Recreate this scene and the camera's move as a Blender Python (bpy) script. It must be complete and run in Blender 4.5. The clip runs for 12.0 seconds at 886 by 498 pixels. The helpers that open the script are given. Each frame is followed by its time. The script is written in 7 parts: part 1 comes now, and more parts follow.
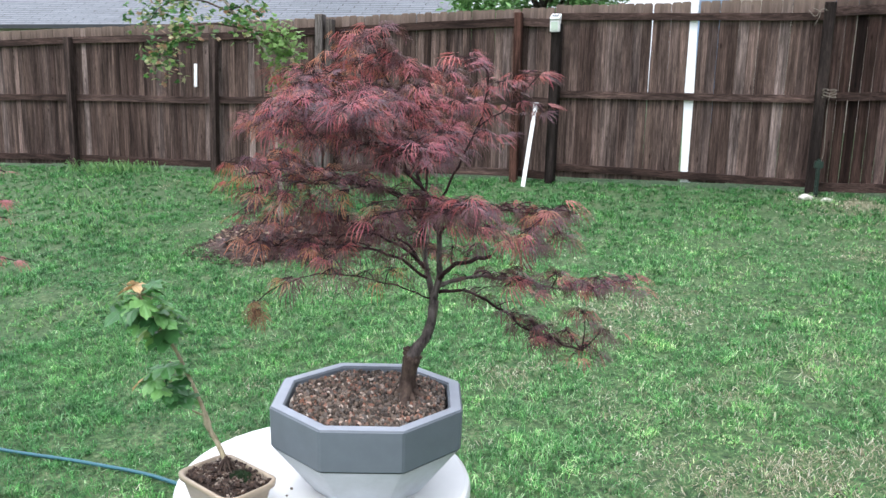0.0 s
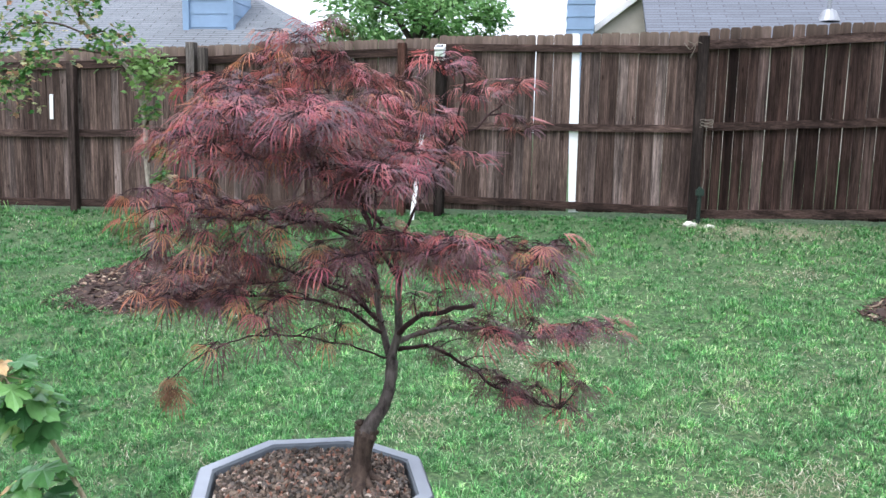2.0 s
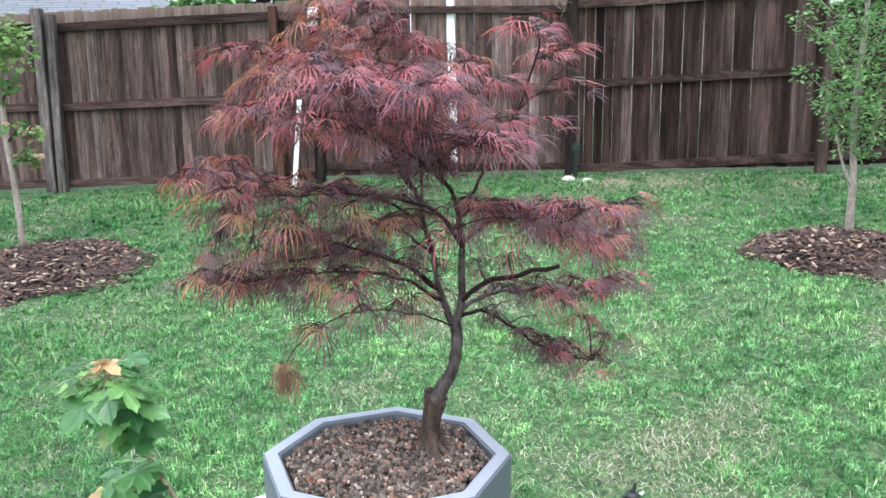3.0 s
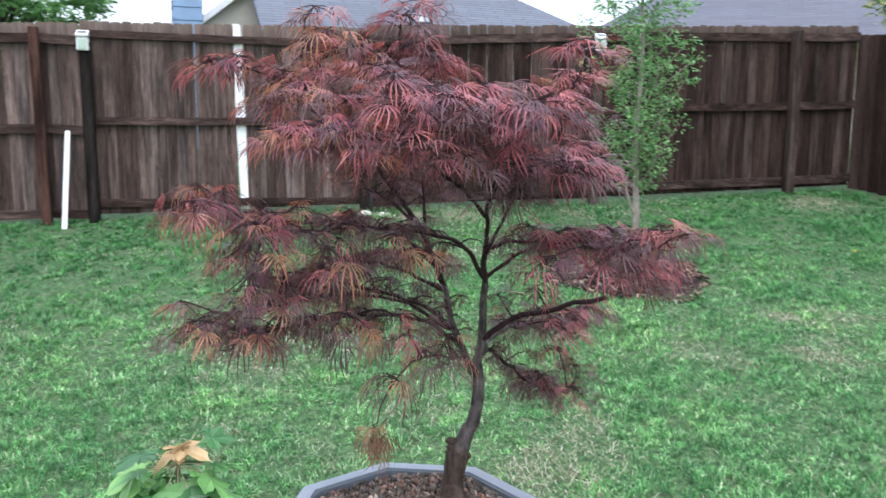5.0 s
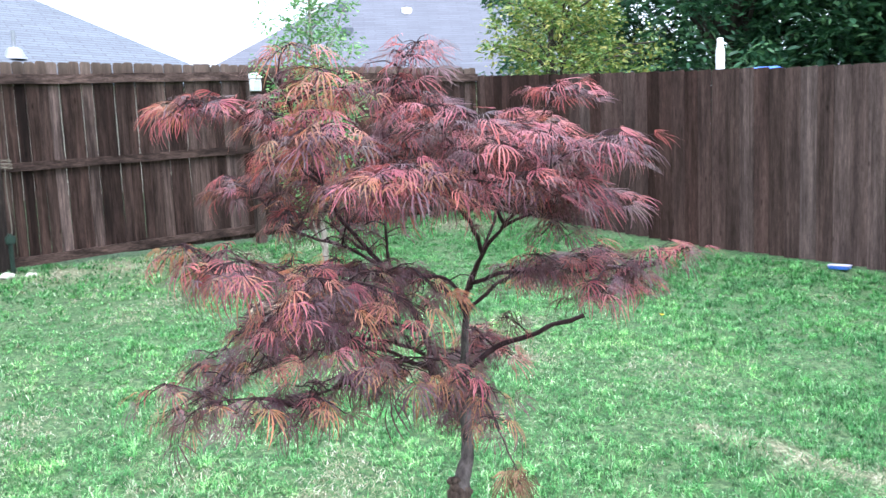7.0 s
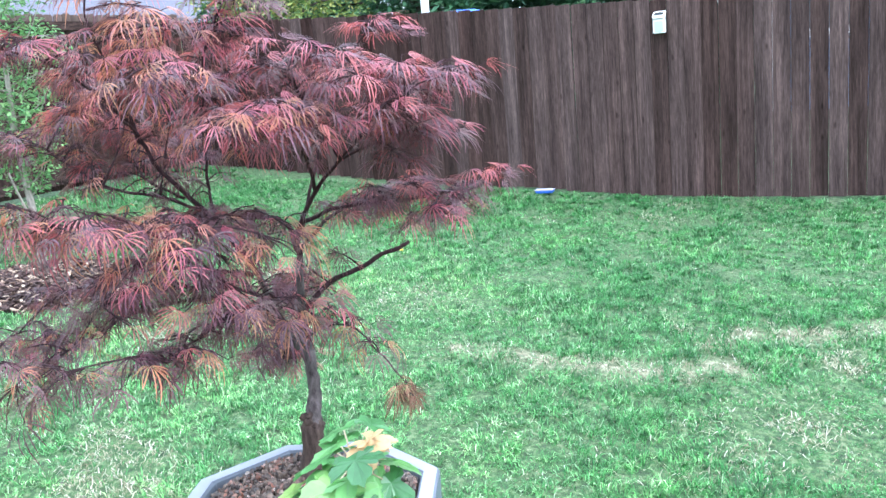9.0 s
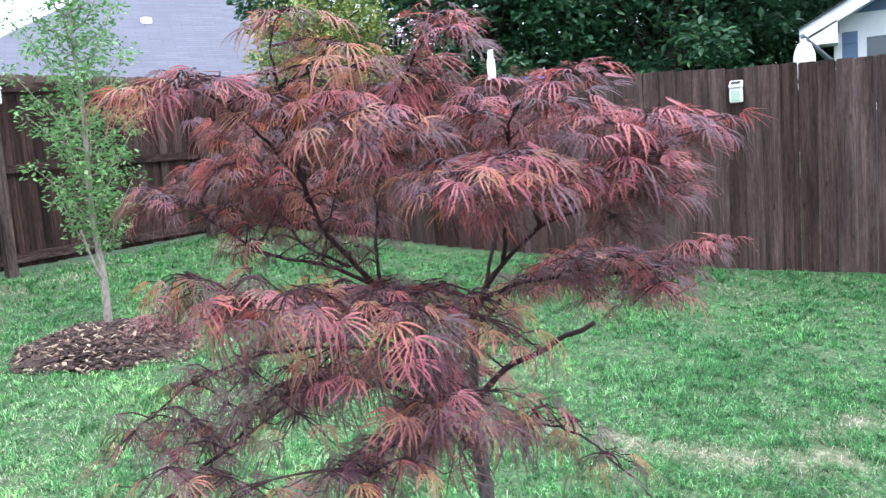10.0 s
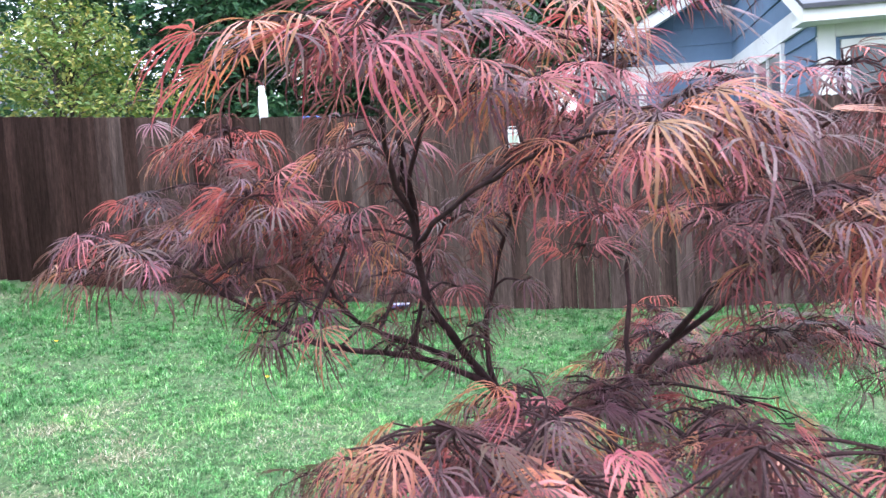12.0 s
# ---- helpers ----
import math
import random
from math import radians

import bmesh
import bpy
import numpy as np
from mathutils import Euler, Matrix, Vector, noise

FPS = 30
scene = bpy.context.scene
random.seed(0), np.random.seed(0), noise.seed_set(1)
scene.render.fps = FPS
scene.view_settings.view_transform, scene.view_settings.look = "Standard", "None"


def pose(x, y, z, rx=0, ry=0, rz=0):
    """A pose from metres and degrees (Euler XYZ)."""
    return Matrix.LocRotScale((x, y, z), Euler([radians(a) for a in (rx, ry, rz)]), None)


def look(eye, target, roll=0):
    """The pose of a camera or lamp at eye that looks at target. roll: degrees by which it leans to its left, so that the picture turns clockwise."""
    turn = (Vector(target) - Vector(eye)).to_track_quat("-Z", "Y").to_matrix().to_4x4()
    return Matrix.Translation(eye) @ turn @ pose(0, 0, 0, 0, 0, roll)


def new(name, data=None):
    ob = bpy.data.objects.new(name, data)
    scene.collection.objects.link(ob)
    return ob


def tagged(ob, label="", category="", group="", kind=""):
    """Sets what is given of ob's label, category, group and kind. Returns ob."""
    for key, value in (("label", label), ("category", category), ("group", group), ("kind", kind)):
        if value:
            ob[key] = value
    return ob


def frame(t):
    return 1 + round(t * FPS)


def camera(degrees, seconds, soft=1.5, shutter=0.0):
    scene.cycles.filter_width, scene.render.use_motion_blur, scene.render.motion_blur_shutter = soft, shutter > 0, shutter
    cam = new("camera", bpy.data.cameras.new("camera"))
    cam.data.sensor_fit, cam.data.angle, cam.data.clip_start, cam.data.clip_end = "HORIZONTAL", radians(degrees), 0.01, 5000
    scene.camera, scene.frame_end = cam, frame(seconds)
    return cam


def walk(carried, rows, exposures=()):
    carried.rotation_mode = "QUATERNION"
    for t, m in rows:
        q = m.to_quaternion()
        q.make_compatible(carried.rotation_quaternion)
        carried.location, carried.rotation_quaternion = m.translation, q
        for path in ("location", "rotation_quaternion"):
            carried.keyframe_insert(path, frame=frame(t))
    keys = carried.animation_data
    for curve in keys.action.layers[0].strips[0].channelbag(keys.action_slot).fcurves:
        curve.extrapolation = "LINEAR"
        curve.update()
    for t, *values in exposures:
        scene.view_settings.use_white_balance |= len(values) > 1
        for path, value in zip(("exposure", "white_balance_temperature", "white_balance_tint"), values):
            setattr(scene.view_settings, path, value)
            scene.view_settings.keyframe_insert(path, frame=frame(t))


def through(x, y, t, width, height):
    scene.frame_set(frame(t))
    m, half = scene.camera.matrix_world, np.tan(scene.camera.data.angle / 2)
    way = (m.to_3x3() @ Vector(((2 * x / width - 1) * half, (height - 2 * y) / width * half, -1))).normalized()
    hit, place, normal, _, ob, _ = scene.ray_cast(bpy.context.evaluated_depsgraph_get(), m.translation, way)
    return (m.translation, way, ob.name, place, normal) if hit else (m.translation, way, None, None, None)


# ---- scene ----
cam = camera(57.7, 12.0, shutter=0.15)
PATH = [
    (0, (0.621, -1.491, 1.666), (0.036, 0.383, 1.283), 1.4),
    (0.5, (0.519, -1.475, 1.654), (0.048, 0.429, 1.262), 0.4),
    (0.6, (0.514, -1.466, 1.645), (0.058, 0.443, 1.263), 0.0),
    (1, (0.485, -1.431, 1.646), (0.102, 0.498, 1.28), 0.1),
    (1.5, (0.449, -1.293, 1.637), (0.117, 0.654, 1.327), 0.3),
    (2, (0.393, -1.234, 1.626), (0.107, 0.724, 1.333), 1.2),
    (2.5, (0.23, -1.246, 1.626), (0.04, 0.717, 1.295), 1.9),
    (3, (0.051, -1.265, 1.631), (0.126, 0.697, 1.251), -0.7),
    (3.2, (0.006, -1.26, 1.627), (0.156, 0.698, 1.249), -1.8),
    (4.8, (-0.271, -1.088, 1.614), (0.212, 0.832, 1.329), 0.9),
    (5, (-0.34, -1.083, 1.614), (0.326, 0.78, 1.318), 0.2),
    (5.5, (-0.504, -1.056, 1.616), (0.444, 0.667, 1.253), -4.1),
    (5.8, (-0.585, -0.997, 1.59), (0.414, 0.687, 1.183), -3.6),
    (6, (-0.61, -0.944, 1.589), (0.419, 0.724, 1.186), -3.6),
    (6.5, (-0.667, -0.831, 1.612), (0.591, 0.7, 1.342), -2.9),
    (7, (-0.788, -0.785, 1.626), (0.653, 0.584, 1.404), -2.4),
    (7.5, (-0.914, -0.772, 1.622), (0.686, 0.393, 1.331), -5.6),
    (7.7, (-0.944, -0.748, 1.62), (0.701, 0.346, 1.308), -6.4),
    (9.3, (-0.899, -0.593, 1.618), (0.912, 0.166, 1.239), -5.3),
    (9.5, (-0.868, -0.523, 1.632), (0.933, 0.289, 1.316), -6.0),
    (10, (-0.837, -0.391, 1.62), (0.947, 0.484, 1.398), -4.2),
    (10.5, (-0.83, -0.22, 1.617), (1.008, 0.538, 1.399), -3.4),
    (11, (-0.79, -0.096, 1.617), (1.135, 0.405, 1.406), -4.1),
    (11.5, (-0.703, 0.017, 1.629), (1.25, 0.397, 1.427), -3.5),
    (12, (-0.609, 0.094, 1.633), (1.367, 0.354, 1.473), -3.8),
]
EXPOSURES = [(0, 0.72, 6020, 13), (1, 0.84, 5930, 13), (2, 0.77, 5920, 13), (3, 1.0, 5810, 12), (5, 0.71, 5720, 12), (5.5, 0.77, 5620, 12), (5.8, 1.0, 5620, 11), (6.5, 1.44, 5600, 10), (7.7, 1.48, 5580, 10), (9.4, 1.62, 5260, 13), (10.2, 1.17, 5680, 14), (11, 1.32, 5800, 14), (12, 1.47, 5750, 16)]
walk(cam, [(t, look(eye, target, roll)) for t, eye, target, roll in PATH], EXPOSURES)


# ---------------------------------------------------------------- world and light
SUN_ELEV, SUN_ROT = radians(62), radians(200)
world = bpy.data.worlds.new("overcast_sky")
scene.world = world
world.use_nodes = True
wn = world.node_tree
sky = wn.nodes.new("ShaderNodeTexSky")
sky.sky_type, sky.sun_disc = "NISHITA", False
sky.sun_elevation, sky.sun_rotation, sky.dust_density = SUN_ELEV, SUN_ROT, 4.0
veil = wn.nodes.new("ShaderNodeMix")
veil.data_type = "RGBA"
veil.inputs[0].default_value = 0.72
# the cloud cover is about three times as bright overhead as at the horizon
up, height = wn.nodes.new("ShaderNodeTexCoord"), wn.nodes.new("ShaderNodeSeparateXYZ")
wn.links.new(up.outputs["Generated"], height.inputs[0])
cloud = wn.nodes.new("ShaderNodeValToRGB")
cloud.color_ramp.elements[0].color = (0.40, 0.415, 0.43, 1)
cloud.color_ramp.elements[1].color = (1.0, 1.02, 1.05, 1)
wn.links.new(height.outputs[2], cloud.inputs[0])
bright = wn.nodes.new("ShaderNodeVectorMath")
bright.operation = "SCALE"
bright.inputs["Scale"].default_value = 16.0
wn.links.new(cloud.outputs[0], bright.inputs[0])
wn.links.new(bright.outputs[0], veil.inputs[7])
wn.links.new(sky.outputs[0], veil.inputs[6])
back = wn.nodes["Background"]
back.inputs[1].default_value = 0.15
wn.links.new(veil.outputs[2], back.inputs[0])
sun = new("sun", bpy.data.lights.new("sun", "SUN"))
sun.data.energy, sun.data.angle, sun.data.color = 1.3, radians(25), (1.0, 0.96, 0.9)
sun.rotation_euler = (radians(90) - SUN_ELEV, 0, -SUN_ROT + radians(180))


# ---------------------------------------------------------------- materials
def material(name):
    m = bpy.data.materials.new(name)
    m.use_nodes = True
    t = m.node_tree
    return m, t.nodes, t.links, t.nodes["Principled BSDF"]


def ramp(nodes, links, value, stops):
    r = nodes.new("ShaderNodeValToRGB")
    e = r.color_ramp.elements
    while len(e) < len(stops):
        e.new(0.5)
    for el, (p, c) in zip(e, stops):
        el.position, el.color = p, (*c, 1)
    links.new(value, r.inputs[0])
    return r.outputs[0]


def mix(nodes, links, fac, a, b, kind="MIX"):
    n = nodes.new("ShaderNodeMix")
    n.data_type, n.blend_type = "RGBA", kind
    for i, v in ((0, fac), (6, a), (7, b)):
        if isinstance(v, (int, float)):
            n.inputs[i].default_value = v
        elif isinstance(v, tuple):
            n.inputs[i].default_value = (*v, 1)
        else:
            links.new(v, n.inputs[i])
    return n.outputs[2]


def coords(nodes, links, scale, kind="Object"):
    c = nodes.new("ShaderNodeTexCoord")
    m = nodes.new("ShaderNodeMapping")
    m.inputs["Scale"].default_value = scale
    links.new(c.outputs[kind], m.inputs[0])
    return m


def noisy(nodes, links, scale, vec=None, detail=4.0, rough=0.6):
    n = nodes.new("ShaderNodeTexNoise")
    n.inputs["Scale"].default_value = scale
    n.inputs["Detail"].default_value = detail
    n.inputs["Roughness"].default_value = rough
    if vec is not None:
        links.new(vec, n.inputs["Vector"])
    return n


def bump(nodes, links, bsdf, height, strength, distance):
    b = nodes.new("ShaderNodeBump")
    b.inputs["Strength"].default_value, b.inputs["Distance"].default_value = strength, distance
    links.new(height, b.inputs["Height"])
    links.new(b.outputs[0], bsdf.inputs["Normal"])


def obj_random(nodes):
    return nodes.new("ShaderNodeObjectInfo").outputs["Random"]


def island_random(nodes):
    return nodes.new("ShaderNodeNewGeometry").outputs["Random Per Island"]


def shifted(nodes, links, vec, rnd, amount):
    """Moves texture space by a random amount, so that alike pieces differ."""
    mul = nodes.new("ShaderNodeMath")
    mul.operation = "MULTIPLY"
    links.new(rnd, mul.inputs[0])
    mul.inputs[1].default_value = amount
    add = nodes.new("ShaderNodeVectorMath")
    add.operation = "ADD"
    links.new(vec, add.inputs[0])
    links.new(mul.outputs[0], add.inputs[1])
    return add.outputs[0]


def board_material(name, stops, streak, rough=0.85, per="object", contrast=1.0, knots=0.0, bleached=0.0):
    """Weathered timber: each board its own tone, long grain, blotches, knots; tops bleached by the weather."""
    m, n, l, b = material(name)
    rnd = obj_random(n) if per == "object" else island_random(n)
    plain = coords(n, l, (1, 1, 1)).outputs[0]
    vec = shifted(n, l, plain, rnd, 37.0)
    tone = ramp(n, l, rnd, stops)
    stretch = n.new("ShaderNodeMapping")
    stretch.inputs["Scale"].default_value = streak
    l.new(vec, stretch.inputs[0])
    grain = noisy(n, l, 1.0, stretch.outputs[0], 7, 0.7)
    drip = n.new("ShaderNodeMapping")
    drip.inputs["Scale"].default_value = tuple(v ** 0.62 for v in streak)
    l.new(vec, drip.inputs[0])
    blot = noisy(n, l, 1.0, drip.outputs[0], 5, 0.65)
    fine = noisy(n, l, 60, stretch.outputs[0], 2, 0.5)
    g = ramp(n, l, grain.outputs[0], [(0.36, (0.42, 0.40, 0.40)), (0.5, (0.92, 0.92, 0.92)), (0.64, (1.5, 1.5, 1.53))])
    c = mix(n, l, 0.85 * contrast, tone, g, "MULTIPLY")
    k = ramp(n, l, blot.outputs[0], [(0.36, (0.24, 0.23, 0.235)), (0.5, (0.92, 0.92, 0.92)), (0.64, (1.72, 1.69, 1.67))])
    c = mix(n, l, 0.75 * contrast, c, k, "MULTIPLY")
    fibre = n.new("ShaderNodeMapping")
    fibre.inputs["Scale"].default_value = tuple(v * 2.6 + 8 for v in streak)
    l.new(vec, fibre.inputs[0])
    speck = noisy(n, l, 1.0, fibre.outputs[0], 5, 0.75)
    c = mix(n, l, 0.7, c, ramp(n, l, speck.outputs[0], [(0.38, (0.5, 0.5, 0.51)), (0.52, (1.0, 1.0, 1.0)), (0.64, (1.5, 1.5, 1.54))]), "MULTIPLY")
    if knots:
        kn = n.new("ShaderNodeTexVoronoi")
        km = n.new("ShaderNodeMapping")
        km.inputs["Scale"].default_value = (9, 9, 3.2)
        l.new(vec, km.inputs[0])
        l.new(km.outputs[0], kn.inputs["Vector"])
        kn.inputs["Scale"].default_value = 1.0
        c = mix(n, l, knots, c, ramp(n, l, kn.outputs["Distance"], [(0.05, (0.16, 0.13, 0.12)), (0.10, (0.8, 0.78, 0.77)), (0.13, (1.0, 1.0, 1.0))]), "MULTIPLY")
    if bleached:
        sep = n.new("ShaderNodeSeparateXYZ")
        l.new(plain, sep.inputs[0])
        edge = n.new("ShaderNodeMath")
        edge.operation = "MULTIPLY_ADD"
        l.new(blot.outputs[0], edge.inputs[0])
        edge.inputs[1].default_value = 0.22
        l.new(sep.outputs[2], edge.inputs[2])
        band = n.new("ShaderNodeMapRange")
        l.new(edge.outputs[0], band.inputs["Value"])
        for key, val in (("From Min", 1.62), ("From Max", 1.86), ("To Min", 0.0), ("To Max", bleached)):
            band.inputs[key].default_value = val
        c = mix(n, l, band.outputs[0], c, (0.23, 0.175, 0.14))
    l.new(c, b.inputs["Base Color"])
    b.inputs["Roughness"].default_value = rough
    b.inputs["Specular IOR Level"].default_value = 0.1
    add = n.new("ShaderNodeMath")
    l.new(grain.outputs[0], add.inputs[0])
    l.new(fine.outputs[0], add.inputs[1])
    bump(n, l, b, add.outputs[0], 0.5, 0.004)
    return m


def plain_material(name, color, rough=0.6, metal=0.0, scale=20.0, vary=0.25, relief=0.1, spec=0.4):
    m, n, l, b = material(name)
    vec = coords(n, l, (1, 1, 1)).outputs[0]
    a, d = noisy(n, l, scale, vec, 5), noisy(n, l, scale * 0.13, vec, 3)
    lo, hi = tuple(v * (1 - vary) for v in color), tuple(min(1, v * (1 + vary)) for v in color)
    c = mix(n, l, a.outputs[0], lo, hi)
    c = mix(n, l, 0.6, c, ramp(n, l, d.outputs[0], [(0.3, (0.8, 0.79, 0.77)), (0.65, (1.08, 1.08, 1.08))]), "MULTIPLY")
    l.new(c, b.inputs["Base Color"])
    b.inputs["Roughness"].default_value, b.inputs["Metallic"].default_value = rough, metal
    b.inputs["Specular IOR Level"].default_value = spec
    bump(n, l, b, a.outputs[0], relief, 0.003)
    return m


def leaf_material(name, stops, through=0.25, rough=0.45, per="island", noise_scale=30.0, gloss=0.35, turn=None, glow=None, tufts=0.0):
    """Leaf tissue: tone by leaf (and by tuft), veining and blotches, some light let through."""
    m, n, l, b = material(name)
    rnd = island_random(n) if per == "island" else obj_random(n)
    if tufts:
        where = n.new("ShaderNodeNewGeometry")
        near = noisy(n, l, tufts, where.outputs["Position"], 2)
        spread, both = n.new("ShaderNodeMapRange"), n.new("ShaderNodeMath")
        for key, val in (("From Min", 0.3), ("From Max", 0.7), ("To Min", 0.0), ("To Max", 0.62)):
            spread.inputs[key].default_value = val
        l.new(near.outputs[0], spread.inputs[0])
        both.operation = "MULTIPLY_ADD"
        both.inputs[1].default_value = 0.38
        l.new(rnd, both.inputs[0])
        l.new(spread.outputs[0], both.inputs[2])
        rnd = both.outputs[0]
    tone = ramp(n, l, rnd, stops)
    no = noisy(n, l, noise_scale, coords(n, l, (1, 1, 1)).outputs[0], 3)
    c = mix(n, l, 0.7, tone, ramp(n, l, no.outputs[0], [(0.3, (0.6, 0.6, 0.62)), (0.7, (1.3, 1.28, 1.25))]), "MULTIPLY")
    if turn is not None:
        patch = noisy(n, l, 26, coords(n, l, (1, 1, 1)).outputs[0], 3, 0.7)
        c = mix(n, l, ramp(n, l, patch.outputs[0], [(0.54, (0, 0, 0)), (0.7, (0.8, 0.8, 0.8))]), c, turn)
    l.new(c, b.inputs["Base Color"])
    b.inputs["Roughness"].default_value = rough
    b.inputs["Specular IOR Level"].default_value = gloss
    tr = n.new("ShaderNodeBsdfTranslucent")
    l.new(mix(n, l, 0.65, c, glow) if glow else c, tr.inputs[0])
    ms = n.new("ShaderNodeMixShader")
    ms.inputs[0].default_value = through
    l.new(b.outputs[0], ms.inputs[1])
    l.new(tr.outputs[0], ms.inputs[2])
    l.new(ms.outputs[0], n["Material Output"].inputs[0])
    return m


def chips_material(name, stops, rough=0.9, scale=60.0):
    m, n, l, b = material(name)
    tone = ramp(n, l, island_random(n), stops)
    no = noisy(n, l, scale, coords(n, l, (1, 1, 1)).outputs[0], 4)
    c = mix(n, l, 0.8, tone, ramp(n, l, no.outputs[0], [(0.3, (0.55, 0.55, 0.55)), (0.7, (1.35, 1.35, 1.35))]), "MULTIPLY")
    l.new(c, b.inputs["Base Color"])
    b.inputs["Roughness"].default_value = rough
    bump(n, l, b, no.outputs[0], 0.6, 0.003)
    return m


def bark_material(name, dark, light, scale, stretch=(1, 1, 0.35), relief=0.6):
    m, n, l, b = material(name)
    vec = coords(n, l, stretch).outputs[0]
    a, d = noisy(n, l, scale, vec, 6, 0.65), noisy(n, l, scale * 0.2, vec, 3)
    c = mix(n, l, ramp(n, l, a.outputs[0], [(0.35, (0, 0, 0)), (0.68, (1, 1, 1))]), dark, light)
    c = mix(n, l, 0.7, c, ramp(n, l, d.outputs[0], [(0.35, (0.65, 0.62, 0.6)), (0.65, (1.2, 1.2, 1.2))]), "MULTIPLY")
    l.new(c, b.inputs["Base Color"])
    b.inputs["Roughness"].default_value = 0.85
    b.inputs["Specular IOR Level"].default_value = 0.2
    bump(n, l, b, a.outputs[0], relief, 0.004)
    return m


def shingle_material(name, light, dark, course=0.16):
    """Asphalt shingles: courses and tabs in the roof's own plane, with speckle."""
    m, n, l, b = material(name)
    vec = coords(n, l, (1, 1, 1), "UV").outputs[0]
    br = n.new("ShaderNodeTexBrick")
    br.offset, br.inputs["Scale"].default_value = 0.5, 1.0
    br.inputs["Brick Width"].default_value, br.inputs["Row Height"].default_value = course * 5.5, course
    br.inputs["Mortar Size"].default_value, br.inputs["Mortar Smooth"].default_value = 0.018, 0.6
    br.inputs["Color1"].default_value, br.inputs["Color2"].default_value = (*light, 1), (*[v * 0.82 for v in light], 1)
    br.inputs["Mortar"].default_value = (*dark, 1)
    l.new(vec, br.inputs["Vector"])
    sp, bl = noisy(n, l, 25, vec, 4), noisy(n, l, 0.6, vec, 4)
    c = mix(n, l, 0.6, br.outputs[0], ramp(n, l, sp.outputs[0], [(0.3, (0.72, 0.72, 0.72)), (0.7, (1.25, 1.25, 1.25))]), "MULTIPLY")
    c = mix(n, l, 0.6, c, ramp(n, l, bl.outputs[0], [(0.3, (0.85, 0.85, 0.85)), (0.7, (1.12, 1.12, 1.12))]), "MULTIPLY")
    l.new(c, b.inputs["Base Color"])
    b.inputs["Roughness"].default_value = 0.9
    bump(n, l, b, br.outputs[1], -0.5, 0.01)
    return m


M = {}
M["picket"] = board_material("weathered_cedar", [(0.0, (0.030, 0.019, 0.015)), (0.18, (0.113, 0.079, 0.064)), (0.36, (0.042, 0.027, 0.022)), (0.55, (0.135, 0.097, 0.081)), (0.72, (0.070, 0.048, 0.039)), (0.88, (0.195, 0.153, 0.135)), (1.0, (0.036, 0.023, 0.019))], (60, 60, 1.6), contrast=1.0, knots=0.8, bleached=0.6)
M["picket_dark"] = board_material("dark_weathered_cedar", [(0.0, (0.019, 0.011, 0.009)), (0.25, (0.046, 0.028, 0.022)), (0.5, (0.027, 0.016, 0.013)), (0.75, (0.056, 0.036, 0.029)), (0.9, (0.085, 0.060, 0.052)), (1.0, (0.03, 0.018, 0.015))], (60, 60, 1.6), contrast=1.0, knots=0.8, bleached=0.35)
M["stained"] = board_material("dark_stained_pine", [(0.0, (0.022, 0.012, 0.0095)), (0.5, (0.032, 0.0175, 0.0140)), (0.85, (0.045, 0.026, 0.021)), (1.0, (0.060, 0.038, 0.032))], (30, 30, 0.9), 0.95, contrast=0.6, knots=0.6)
# the same pine made brighter: stronger light away from the corner, put into colour
M["stained_bright"] = board_material("bright_stained_pine", [(0.0, (0.043, 0.027, 0.022)), (0.5, (0.060, 0.040, 0.034)), (0.85, (0.076, 0.053, 0.046)), (1.0, (0.098, 0.073, 0.065))], (45, 45, 1.0), 0.95, contrast=0.7, knots=0.6)
M["rail"] = board_material("rail_timber", [(0.0, (0.04, 0.025, 0.02)), (1.0, (0.072, 0.048, 0.04))], (1.6, 40, 40))
M["post"] = board_material("post_timber", [(0.0, (0.038, 0.027, 0.023)), (1.0, (0.06, 0.043, 0.036))], (40, 40, 1.5))
M["post_black"] = board_material("post_wet_timber", [(0.0, (0.018, 0.014, 0.012)), (1.0, (0.028, 0.021, 0.018))], (40, 40, 1.5))
M["post_brown"] = board_material("post_redwood", [(0.0, (0.06, 0.03, 0.022)), (1.0, (0.075, 0.04, 0.03))], (40, 40, 1.5))
M["post_grey"] = board_material("post_silvered", [(0.0, (0.10, 0.086, 0.075)), (1.0, (0.15, 0.132, 0.118))], (40, 40, 1.5), knots=0.8)
M["white_board"] = plain_material("white_vinyl", (0.80, 0.80, 0.79), 0.5, vary=0.06, relief=0.05)
M["white_plastic"] = plain_material("white_plastic", (0.75, 0.75, 0.72), 0.4, vary=0.08, relief=0.03)
M["solar"] = plain_material("solar_cell", (0.06, 0.07, 0.07), 0.15, vary=0.1, relief=0.0)
M["frosted"] = plain_material("frosted_lens", (0.42, 0.5, 0.4), 0.35, vary=0.15, relief=0.02)
M["black_plastic"] = plain_material("black_plastic", (0.02, 0.022, 0.022), 0.45, vary=0.2, relief=0.03)
M["green_steel"] = plain_material("green_steel", (0.018, 0.035, 0.025), 0.5, 0.3, vary=0.3)
M["wire"] = plain_material("weathered_twine", (0.2, 0.175, 0.14), 0.8)
M["hose"] = plain_material("hose_vinyl", (0.03, 0.105, 0.13), 0.4, vary=0.15, relief=0.02)
M["blue_plastic"] = plain_material("blue_plastic", (0.05, 0.15, 0.55), 0.4, vary=0.1)
